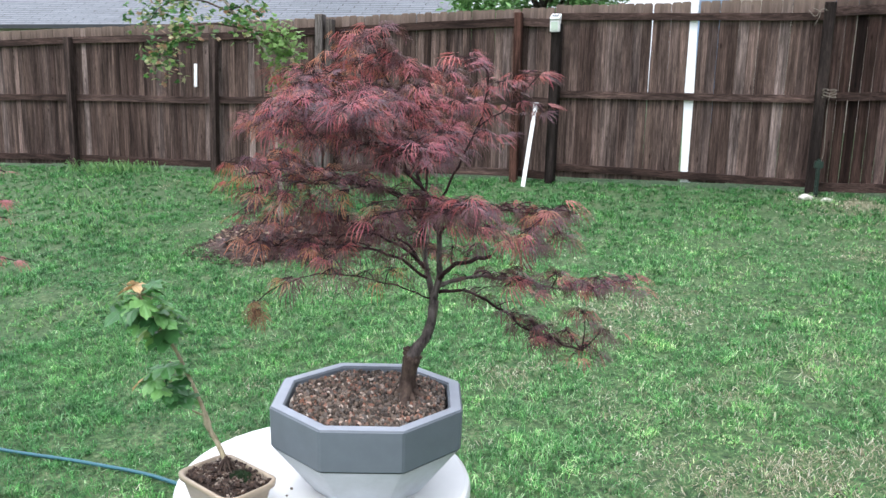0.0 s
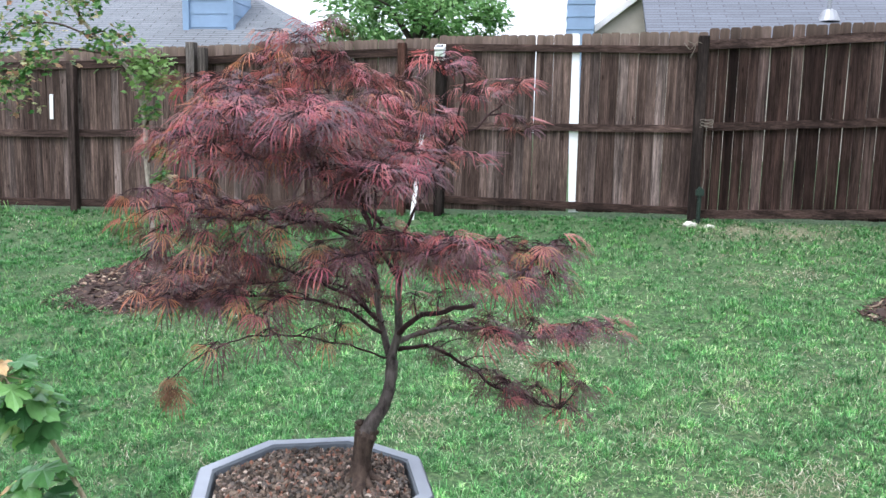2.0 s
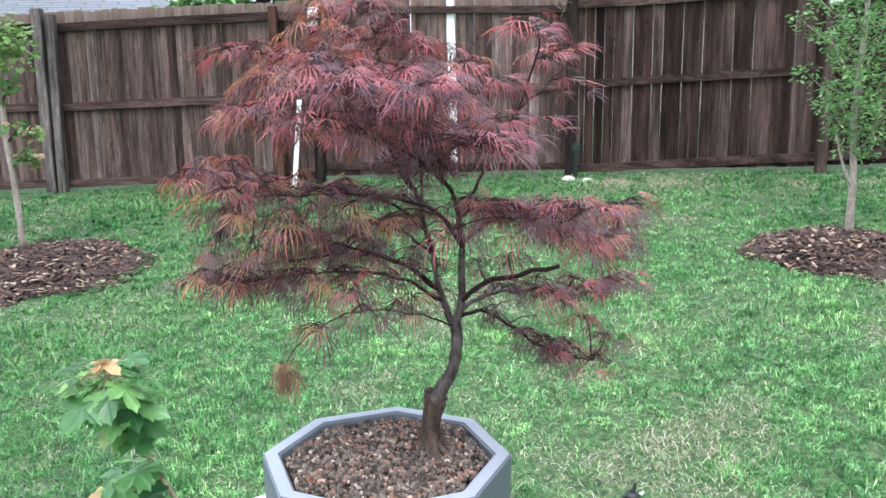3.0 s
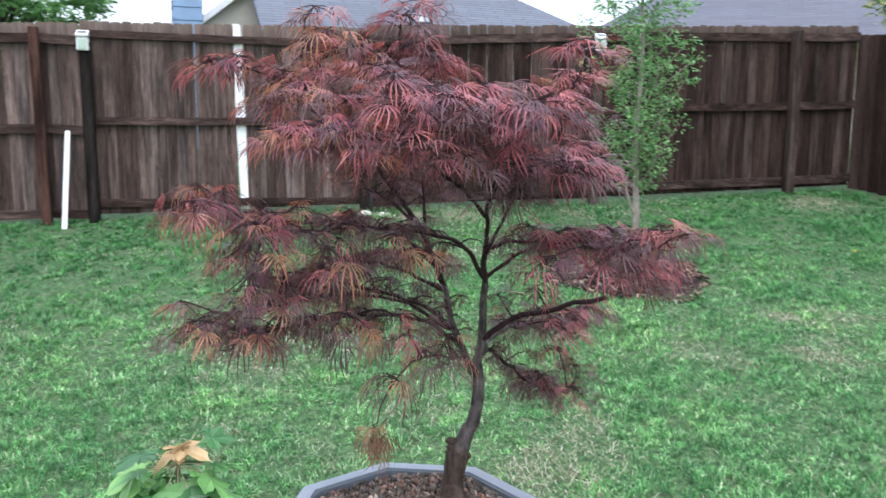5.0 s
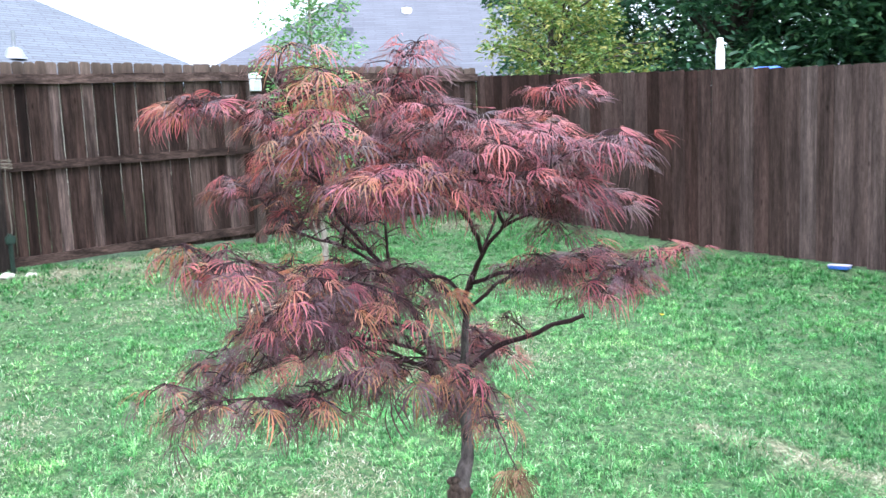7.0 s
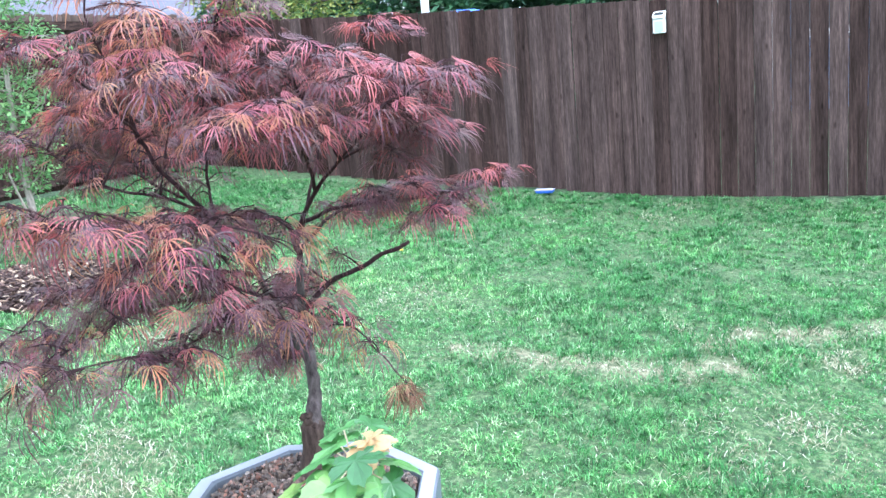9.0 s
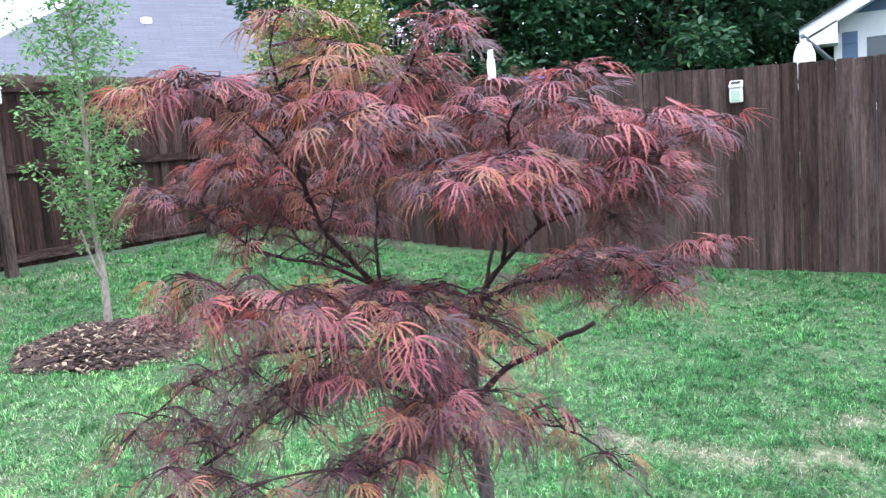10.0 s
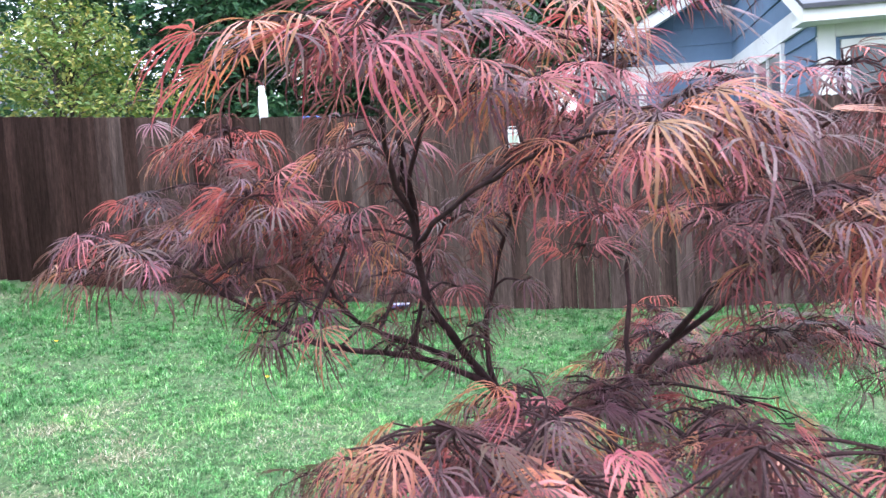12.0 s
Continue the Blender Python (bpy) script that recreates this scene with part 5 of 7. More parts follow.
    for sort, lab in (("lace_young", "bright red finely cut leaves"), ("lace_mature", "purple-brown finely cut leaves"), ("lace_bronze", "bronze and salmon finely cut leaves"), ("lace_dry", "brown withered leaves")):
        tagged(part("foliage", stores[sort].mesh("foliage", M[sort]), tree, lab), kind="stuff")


build_lace_maple()


# ---------------------------------------------------------------- the small potted sapling
def build_sapling_pot():
    rng = random.Random(5)
    cx, cy, z0 = -0.226, -0.192, TABLE_Z
    h, ang = 0.068, radians(-22.5)
    t = thing("bonsai_pot", "small tan ceramic bonsai pot with a rolled rim", "pot", (cx, cy, z0))

    def ring(a, b, r, z):
        pts = []
        for sx, sy, a0 in ((1, 1, 0), (-1, 1, 90), (-1, -1, 180), (1, -1, 270)):
            for k in range(6):
                q = radians(a0 + 18 * k)
                x, y = sx * (a - r) + r * math.cos(q), sy * (b - r) + r * math.sin(q)
                pts.append((cx + x * math.cos(ang) - y * math.sin(ang), cy + x * math.sin(ang) + y * math.cos(ang), z))
        return pts

    prof = [(0.070, 0.042, z0 + 0.001), (0.076, 0.048, z0 + 0.010), (0.086, 0.057, z0 + h - 0.016), (0.092, 0.063, z0 + h - 0.012), (0.093, 0.064, z0 + h - 0.002), (0.089, 0.060, z0 + h), (0.084, 0.055, z0 + h - 0.004), (0.080, 0.051, z0 + h - 0.03)]
    rings = [ring(a, b, 0.028, z) for a, b, z in prof]
    n = 24
    s = Shape().add([p for r in rings for p in r], [(i * n + k, i * n + (k + 1) % n, (i + 1) * n + (k + 1) % n, (i + 1) * n + k) for i in range(len(rings) - 1) for k in range(n)] + [tuple(reversed(range(n)))])
    part("pot_body", s.mesh("pot_body", M["ceramic"], True), t)
    bed = ring(0.083, 0.054, 0.026, z0 + h - 0.010)
    g = thing("potting_soil", "dark potting soil with bark bits in the small pot", "soil", (cx, cy, z0 + h - 0.012), kind="stuff")
    part("soil_bed", Shape().add([(cx, cy, z0 + h - 0.002), *bed], [(0, 1 + k, 1 + (k + 1) % n) for k in range(n)]).mesh("soil_bed", M["soil_bed"]), g)
    bits = Shape()
    for k in range(420):
        a, b = rng.uniform(-0.078, 0.078), rng.uniform(-0.05, 0.05)
        x, y = cx + a * math.cos(ang) - b * math.sin(ang), cy + a * math.sin(ang) + b * math.cos(ang)
        q = Matrix.Translation((x, y, z0 + h - 0.006 + 0.006 * (1 - (a / 0.08) ** 2) + rng.uniform(0, 0.003))) @ Euler((rng.uniform(0, 6), rng.uniform(0, 6), 0)).to_matrix().to_4x4()
        w = [rng.uniform(0.001, 0.0045) for _ in range(3)]
        bits.add([q @ Vector((sx * w[0], sy * w[1], sz * w[2] * 0.6)) for sz in (-1, 1) for sy in (-1, 1) for sx in (-1, 1)], [(0, 2, 3, 1), (4, 5, 7, 6), (0, 1, 5, 4), (2, 6, 7, 3), (0, 4, 6, 2), (1, 3, 7, 5)])
    part("bits", bits.mesh("bits", M["soil"]), g)
    # a cushion of moss behind the roots
    moss, mx, my = Shape(), cx + 0.028, cy + 0.006
    for k in range(420):
        a, q = rng.uniform(0, math.tau), 0.026 * math.sqrt(rng.random())
        x, y = mx + q * math.cos(a), my + 0.7 * q * math.sin(a)
        z = z0 + h - 0.002 + 0.011 * (1 - (q / 0.026) ** 2)
        moss.rod((x, y, z - 0.006), (x + rng.uniform(-0.003, 0.003), y + rng.uniform(-0.003, 0.003), z + 0.002), 0.0011, 0.0003, 4, caps=False)
    clump = thing("moss", "small dark green moss cushion in the bonsai pot", "moss", (mx, my, z0 + h - 0.008), kind="stuff")
    part("stems", moss.mesh("stems", M["moss"]), clump)
    # the sapling leans out over the table's edge
    base = Vector((cx - 0.012, cy + 0.016, z0 + h))
    sap = thing("maple_sapling", "young green maple sapling with exposed roots leaning over the table", "sapling", base)
    stem = smooth_path([base + Vector((0, 0, 0.02)), (-0.262, -0.172, z0 + h + 0.06), (-0.275, -0.176, 0.99), (-0.288, -0.18, 1.04), (-0.328, -0.186, 1.13), (-0.335, -0.22, 1.19), (-0.333, -0.268, 1.25), (-0.332, -0.30, 1.295)], 4)
    n = len(stem) - 1
    part("stem", Shape().tube(stem, [lerp(0.0055, 0.002, i / n) + (0.003 * math.exp(-((i - 9) / 1.2) ** 2)) for i in range(n + 1)], 8).mesh("stem", M["green_bark"], True), sap)
    for k in range(9):
        a = k * 0.7 + 0.2
        r = smooth_path([base + Vector((0, 0, 0.03)), base + Vector((0.010 * math.cos(a), 0.010 * math.sin(a), 0.016)), base + Vector((0.024 * math.cos(a), 0.022 * math.sin(a), -0.006))], 3)
        part("root", Shape().tube(r, [0.003, 0.003, 0.0026, 0.0024, 0.002, 0.0018, 0.0016], 6).mesh("root", M["old_bark"], True), sap)
    side = smooth_path([(-0.283, -0.178, 1.015), (-0.315, -0.186, 1.03), (-0.340, -0.195, 1.065), (-0.350, -0.203, 1.105)], 2)
    part("side_shoot", Shape().tube(side, [0.0025, 0.0022, 0.002, 0.0018, 0.0016, 0.0015, 0.0014], 6).mesh("side_shoot", M["green_bark"], True), sap)
    kinds = {False: [lobed_leaf(40 + k, 0.046 + 0.004 * k, 3 if k % 2 else 5) for k in range(5)], True: [lobed_leaf(60, 0.06, 3)]}
    meshes = [s.mesh("leaf", M["sap_leaf"]) for s in kinds[False]]
    stalks = Shape()
    spots = [(-0.332, -0.295, 1.29, 15, 0.055), (-0.333, -0.265, 1.25, 16, 0.054), (-0.335, -0.232, 1.21, 13, 0.046), (-0.350, -0.203, 1.105, 13, 0.046), (-0.340, -0.195, 1.065, 9, 0.038)]
    for x, y, z, count, reach in spots:
        for k in range(count):
            a = k * 2.4 + z * 40
            d = Vector((math.cos(a), math.sin(a), rng.uniform(-0.5, 0.35)))
            p = Vector((x, y, z + rng.uniform(-0.02, 0.02))) + d * reach * rng.uniform(0.25, 0.62)
            stalks.rod((x, y, z), p, 0.0008, 0.0007, 4, caps=False)
            out = Vector((d.x, d.y, rng.uniform(-0.55, 0.1)))
            part("leaf", meshes[rng.randrange(5)], sap, "", aim(p, out, rng.uniform(-0.4, 0.4), rng.uniform(0.62, 0.95) * (0.75 if count < 9 else 1)))
    new_leaf = kinds[True][0].mesh("leaf", M["sap_new"])
    for d, sc in (((0.6, -0.4, 0.05), 0.5), ((-0.7, -0.3, -0.2), 0.55), ((-0.2, 0.6, 0.1), 0.36), ((0.1, -0.3, 0.5), 0.28)):
        part("leaf", new_leaf, sap, "coppery new leaf", aim(Vector((-0.330, -0.312, 1.312)), d, 0.2, sc))
    part("leaf", new_leaf, sap, "coppery new leaf", aim(Vector((-0.385, -0.215, 1.10)), (-0.6, -0.3, -0.3), 0.2, 0.7))
    tagged(part("leaf_stalk", stalks.mesh("leaf_stalk", M["green_bark"]), sap), kind="stuff")


build_sapling_pot()


def table_crumbs():
    rng = random.Random(8)
    for k, (x, y) in enumerate(((-0.135, -0.115), (-0.125, -0.14), (0.165, -0.135), (-0.14, -0.085), (-0.118, -0.17))):
        r = rng.uniform(0.0025, 0.004)
        lump("pebble", x, y, TABLE_Z + r * 0.5, (r, r * 0.8, r), M["pebble"], "stray brown pebble on the white table", "pebble", k, 0.7)


table_crumbs()


# ---------------------------------------------------------------- yard trees and mulch
def mulch_ring(x, y, rx, ry, seed):
    rng = random.Random(seed)
    t = thing("mulch", "low mound of dark bark mulch round a young tree", "mulch", (x, y, gz(x, y)), "mulch rings", "stuff")
    dome, n, m = Shape(), 40, 7
    v = [(x, y, gz(x, y) + 0.09)]
    for i in range(1, m + 1):
        r = i / m
        for k in range(n):
            a = k * math.tau / n
            q = r * (1 + 0.10 * math.sin(3 * a + seed) + 0.06 * math.sin(7 * a))
            px, py = x + rx * q * math.cos(a), y + ry * q * math.sin(a)
            v.append((px, py, gz(px, py) + 0.09 * (1 - r**2.2) - 0.012 * (r > 0.95)))
    f = [(0, 1 + k, 1 + (k + 1) % n) for k in range(n)]
    f += [(1 + i * n + k, 1 + (i + 1) * n + k, 1 + (i + 1) * n + (k + 1) % n, 1 + i * n + (k + 1) % n) for i in range(m - 1) for k in range(n)]
    part("mound", dome.add(v, f).mesh("mound", M["mulch_bed"], True), t)
    chips = Shape()
    for k in range(2600):
        a, q = rng.uniform(0, math.tau), math.sqrt(rng.random()) * 1.06
        q *= 1 + 0.10 * math.sin(3 * a + seed) + 0.06 * math.sin(7 * a)
        px, py = x + rx * q * math.cos(a), y + ry * q * math.sin(a)
        pz = gz(px, py) + 0.09 * max(0, 1 - q**2.2) + rng.uniform(0.0, 0.018)
        L, w, h = rng.uniform(0.012, 0.045), rng.uniform(0.006, 0.016), rng.uniform(0.002, 0.006)
        mm = Matrix.Translation((px, py, pz)) @ Euler((rng.uniform(-0.6, 0.6), rng.uniform(-0.6, 0.6), rng.uniform(0, 6.3))).to_matrix().to_4x4()
        c = [(-L, -w * 0.4, 0), (-L * 0.3, -w, 0), (L, -w * 0.3, 0), (L * 0.5, w, 0), (-L * 0.6, w * 0.8, 0)]
        vv = [mm @ Vector(p) for p in c] + [mm @ Vector((p[0] * 0.9, p[1] * 0.9, h)) for p in c]
        chips.add(vv, [(9, 8, 7, 6, 5)[::-1], *[(i, (i + 1) % 5, 5 + (i + 1) % 5, 5 + i) for i in range(5)]])
    part("chips", chips.mesh("chips", M["mulch"]), t)


mulch_ring(-2.72, 4.70, 0.74, 0.74, 2)
mulch_ring(2.95, 4.0, 0.55, 0.55, 6)


def leafy(tree, name, kinds, spots, mat, rng, count, label, droop=(-0.6, 0.4), singles=0, scale=(0.7, 1.2)):
    """Leaves round the spots (place, radius), each set off its centre in a clump with gaps."""
    store = Foliage(kinds)
    meshes = [s.mesh("leaf", mat) for s in kinds] if singles else []
    made = 0
    for p, r in spots:
        for k in range(count):
            d = Vector((rng.gauss(0, 1), rng.gauss(0, 1), rng.gauss(0, 0.8))).normalized() * r * rng.random() ** 0.5
            out = Vector((d.x + rng.gauss(0, r * 0.4), d.y + rng.gauss(0, r * 0.4), rng.uniform(*droop) * r))
            m = aim(Vector(p) + d, out, rng.uniform(-0.8, 0.8), rng.uniform(*scale))
            kk = rng.randrange(len(kinds))
            if made < singles:
                part("leaf", meshes[kk], tree, "", m)
                made += 1
            else:
                store.add(kk, m)
    tagged(part(name, store.mesh(name, mat), tree, label), kind="stuff")


def build_yard_maple():
    rng = random.Random(31)
    base = (-3.02, 5.1, gz(-3.02, 5.1) + 0.05)
    t = thing("young_maple", "young green maple with a thin pale trunk in mulch", "tree", base)
    trunk = [base, (-3.03, 5.1, 0.95), (-3.06, 5.1, 1.35), (-3.065, 5.1, 1.71), (-3.17, 5.1, 2.04), (-3.44, 5.1, 2.30), (-3.71, 5.12, 2.62), (-3.95, 5.15, 3.0)]
    p = smooth_path(trunk, 5)
    n = len(p) - 1
    part("trunk", Shape().tube(p, [lerp(0.026, 0.012, i / n) for i in range(n + 1)], 9).mesh("trunk", M["pale_bark"], True), t)
    spots = []
    boughs = [
        [(-3.17, 5.1, 2.04), (-3.0, 5.05, 2.14), (-2.93, 5.0, 2.08), (-2.9, 4.97, 1.93)], [(-3.3, 5.1, 2.18), (-3.7, 5.0, 2.22), (-4.05, 4.95, 2.1), (-4.2, 4.9, 1.75)],
        [(-3.44, 5.1, 2.3), (-3.9, 5.2, 2.45), (-4.3, 5.25, 2.42), (-4.5, 5.25, 2.25)], [(-3.6, 5.1, 2.45), (-3.5, 4.9, 2.6), (-3.35, 4.75, 2.6)], [(-3.71, 5.12, 2.62), (-4.2, 5.0, 2.8), (-4.6, 4.9, 2.75)],
        [(-3.5, 5.1, 2.35), (-3.3, 4.95, 2.35), (-3.1, 4.8, 2.2)], [(-3.06, 5.1, 1.6), (-2.97, 5.05, 1.72), (-2.9, 5.0, 1.75)], [(-3.05, 5.1, 1.3), (-2.92, 5.05, 1.42), (-2.82, 5.0, 1.42)], [(-3.05, 5.1, 1.1), (-2.9, 5.05, 1.22), (-2.78, 5.0, 1.22)],
        [(-3.71, 5.12, 2.62), (-3.4, 5.2, 2.85), (-3.1, 5.2, 2.9)],
    ]
    for b in boughs:
        q = smooth_path(b, 4)
        m = len(q) - 1
        part("bough", Shape().tube(q, [lerp(0.011, 0.003, i / m) for i in range(m + 1)], 6).mesh("bough", M["old_bark"], True), t)
    for i, b in enumerate(boughs):
        q = smooth_path(b, 4)
        small = 6 <= i <= 8
        for k in range(len(q) // 3, len(q), 3 if small else 1):
            spots.append((q[k] + Vector((rng.uniform(-0.06, 0.06), rng.uniform(-0.06, 0.06), rng.uniform(-0.05, 0.03))), 0.09 if small else 0.2))
    leafy(t, "crown", [lobed_leaf(80 + k, 0.044, 5) for k in range(4)], spots, M["maple_leaf"], rng, 30, "lime green lobed leaves with a few coppery ones", singles=250)


def build_upright_tree():
    rng = random.Random(37)
    x, y = 3.12, 4.2
    base = (x, y, gz(x, y) + 0.05)
    t = thing("upright_tree", "slender young tree with small bright green leaves in mulch", "tree", base)
    p = smooth_path([base, (x, y, 1.0), (x - 0.03, y, 1.5), (x + 0.0, y, 2.1), (x - 0.02, y, 2.7), (x, y, 3.2)], 5)
    n = len(p) - 1
    part("trunk", Shape().tube(p, [lerp(0.03, 0.006, i / n) for i in range(n + 1)], 9).mesh("trunk", M["pale_bark"], True), t)
    q = smooth_path([(x, y, 0.95), (x - 0.08, y - 0.02, 1.08), (x - 0.16, y - 0.03, 1.32)], 4)
    part("side_stem", Shape().tube(q, [lerp(0.014, 0.006, i / 8) for i in range(len(q))], 7).mesh("side_stem", M["pale_bark"], True), t)
    spots = []
    for k in range(46):
        h = 1.18 + (k / 46) * 1.95
        a = k * 2.4
        reach = 0.42 * math.sin(math.pi * min(1, (h - 0.95) / 2.5)) ** 0.6 * rng.uniform(0.65, 1.1)
        tip = Vector((x + reach * math.cos(a), y + reach * math.sin(a), h + 0.22 + rng.uniform(-0.05, 0.1)))
        q = smooth_path([(x, y, h - 0.05), ((x + tip.x) / 2, (y + tip.y) / 2, h + 0.02), tip], 3)
        part("branch", Shape().tube(q, [lerp(0.007, 0.002, i / 6) for i in range(len(q))], 5).mesh("branch", M["pale_bark"], True), t)
        spots += [(q[-1], 0.10), (q[-3], 0.10), (q[2], 0.08)]
    leafy(t, "crown", [small_leaf(0.044), small_leaf(0.034)], spots, M["yard_leaf"], rng, 46, "small bright green leaves", singles=0)


build_yard_maple()
build_upright_tree()


def build_red_shrub():
    """A low maple whose outer twigs reach towards the table."""
    rng = random.Random(41)
    x, y = -1.62, 0.18
    t = thing("red_maple", "small red-leaved maple standing beside the lawn", "tree", (x, y, gz(x, y)))
    p = smooth_path([(x, y, gz(x, y) - 0.02), (x + 0.02, y, 0.5), (x, y, 1.0), (x + 0.03, y, 1.35)], 4)
    part("trunk", Shape().tube(p, [lerp(0.02, 0.006, i / (len(p) - 1)) for i in range(len(p))], 8).mesh("trunk", M["maple_bark"], True), t)
    store = Foliage([lace_leaf(300 + k, 0.07) for k in range(4)])
    for tip in ((-1.236, 0.30, 1.415), (-1.255, 0.30, 1.333), (-1.221, 0.30, 1.16), (-1.45, 0.1, 1.5), (-1.8, 0.1, 1.45), (-1.9, 0.3, 1.2), (-1.7, 0.45, 1.35), (-1.4, 0.45, 1.25), (-1.65, -0.1, 1.25)):
        q = smooth_path([(x, y, 1.0 + rng.uniform(-0.2, 0.2)), ((x + tip[0]) / 2, (y + tip[1]) / 2, tip[2] + 0.02), tip], 4)
        part("branch", Shape().tube(q, [lerp(0.006, 0.0015, i / (len(q) - 1)) for i in range(len(q))], 6).mesh("branch", M["twig_red"], True), t)
        for k in range(14):
            at = q[rng.randrange(len(q) // 2, len(q))]
            store.add(rng.randrange(4), aim(at, (tip[0] - x + rng.gauss(0, 0.25), tip[1] - y + rng.gauss(0, 0.25), rng.uniform(-0.25, 0.05)), 0, rng.uniform(0.6, 0.95)))
    tagged(part("foliage", store.mesh("foliage", M["lace_young"]), t, "red finely cut leaves"), kind="stuff")


build_red_shrub()


# ---------------------------------------------------------------- small things on the lawn
def build_hose():
    pts = [(-4.5, 0.75), (-3.4, 1.12), (-2.7, 1.2), (-2.29, 1.16), (-1.83, 1.165), (-1.37, 1.13), (-0.9, 0.95), (-0.5, 0.45), (-0.6, -0.4), (-1.2, -1.6), (-1.4, -3.0)]
    q = smooth_path([(x, y, gz(x, y) + 0.022) for x, y in pts], 6)
    solid("garden_hose", Shape().tube(q, [0.0085] * len(q), 8).mesh("garden_hose", M["hose"], True), "blue-green garden hose lying in the grass", "hose")


def build_sprinkler():
    x, y = 0.82, 1.37
    z = gz(x, y)
    t = thing("sprinkler", "black plastic lawn sprinkler on a spike in the grass", "sprinkler", (x, y, z))
    part("spike", Shape().lathe([(0.006, z - 0.08), (0.012, z), (0.012, z + 0.03)], 10, cx=x, cy=y).mesh("spike", M["black_plastic"]), t)
    part("body", Shape().lathe([(0.02, z + 0.03), (0.026, z + 0.04), (0.026, z + 0.062), (0.018, z + 0.072), (0.012, z + 0.072)], 14, cx=x, cy=y).mesh("body", M["black_plastic"]), t)
    part("arm", Shape().rod((x - 0.035, y, z + 0.055), (x + 0.035, y + 0.008, z + 0.055), 0.007, 0.006).rod((x, y, z + 0.07), (x + 0.012, y, z + 0.105), 0.009, 0.006).mesh("arm", M["black_plastic"]), t)
    part("nozzle", Shape().rod((x + 0.03, y + 0.006, z + 0.055), (x + 0.045, y + 0.01, z + 0.064), 0.008, 0.005).mesh("nozzle", M["frosted"]), t)


def build_lawn_bits():
    x, y = 6.52, 1.46
    z = gz(x, y)
    t = thing("toy_tray", "small blue plastic tray lying at the fence", "tray", (x, y, z))
    part("tray", bevelled(Shape().box(x - 0.05, x + 0.04, y - 0.085, y + 0.085, z + 0.02, z + 0.05).mesh("tray", M["blue_plastic"]), 0.01), t)
    part("rim", bevelled(Shape().box(x - 0.055, x + 0.045, y - 0.09, y + 0.09, z + 0.048, z + 0.055).mesh("rim", M["lilac_plastic"]), 0.002), t, "pale lilac rim")
    petal, n, l, b = material("dandelion_petal")
    b.inputs["Base Color"].default_value = (0.75, 0.5, 0.02, 1)
    for x, y in ((4.79, 3.70), (4.2, 1.9)):
        z = gz(x, y)
        t = thing("dandelion", "yellow dandelion flower in the grass", "flower", (x, y, z), "dandelions")
        part("stalk", Shape().rod((x, y, z), (x + 0.01, y, z + 0.075), 0.0022, 0.002, 5).mesh("stalk", M["grass"]), t)
        s = Shape()
        for k in range(26):
            a, r = k * 2.4, 0.004 + 0.014 * (k / 26)
            s.add([(x + 0.01, y, z + 0.073), (x + 0.01 + r * math.cos(a - 0.2), y + r * math.sin(a - 0.2), z + 0.083), (x + 0.01 + 1.25 * r * math.cos(a), y + 1.25 * r * math.sin(a), z + 0.085), (x + 0.01 + r * math.cos(a + 0.2), y + r * math.sin(a + 0.2), z + 0.083)], [(0, 1, 2, 3)])
        part("bloom", s.mesh("bloom", petal), t, "yellow petals")


build_hose()
build_sprinkler()
build_lawn_bits()


# ---------------------------------------------------------------- neighbours' houses
def roof_mesh(name, faces, mat, thick=0.12):
    """Roof planes with a shingle layout in UV: u along the eave, v up the slope."""
    me = bpy.data.meshes.new(name)
    v, f, uv = [], [], []
    for face in faces:
        p = [Vector(q) for q in face]
        u = (p[1] - p[0]).normalized()
        w = (p[2] - p[0]) - u * (p[2] - p[0]).dot(u)
        w.normalize()
        o = len(v)
        v += [tuple(q) for q in p]
        f.append(tuple(range(o, o + len(p))))
        uv += [((q - p[0]).dot(u), (q - p[0]).dot(w)) for q in p]
        low = [(q[0], q[1], q[2] - thick) for q in p]
        o = len(v)
        v += low
        f.append(tuple(reversed(range(o, o + len(p)))))
        uv += [(0, 0)] * len(p)
        f += [(o - len(p) + k, o + k, o + (k + 1) % len(p), o - len(p) + (k + 1) % len(p)) for k in range(len(p))]
        uv += [(0, 0)] * (4 * len(p))
    me.from_pydata(v, [], f)
    layer = me.uv_layers.new(name="shingles")
    layer.data.foreach_set("uv", [c for q in uv for c in q])
    me.materials.append(mat)
    return me


def hip_roof(x0, x1, y0, y1, ze, pitch, run0=None, run1=None):
    half = (y1 - y0) / 2
    r0, r1 = (half if run0 is None else run0), (half if run1 is None else run1)
    zr, ym = ze + pitch * half, (y0 + y1) / 2
    a, b, c, d, e, f = (x0, y0, ze), (x1, y0, ze), (x1, y1, ze), (x0, y1, ze), (x0 + r0, ym, zr), (x1 - r1, ym, zr)
    return [[a, b, f, e], [b, c, f], [c, d, e, f], [d, a, e]]


def place(ob, m):
    for c in (ob, ):
        c.matrix_basis = m
    return ob


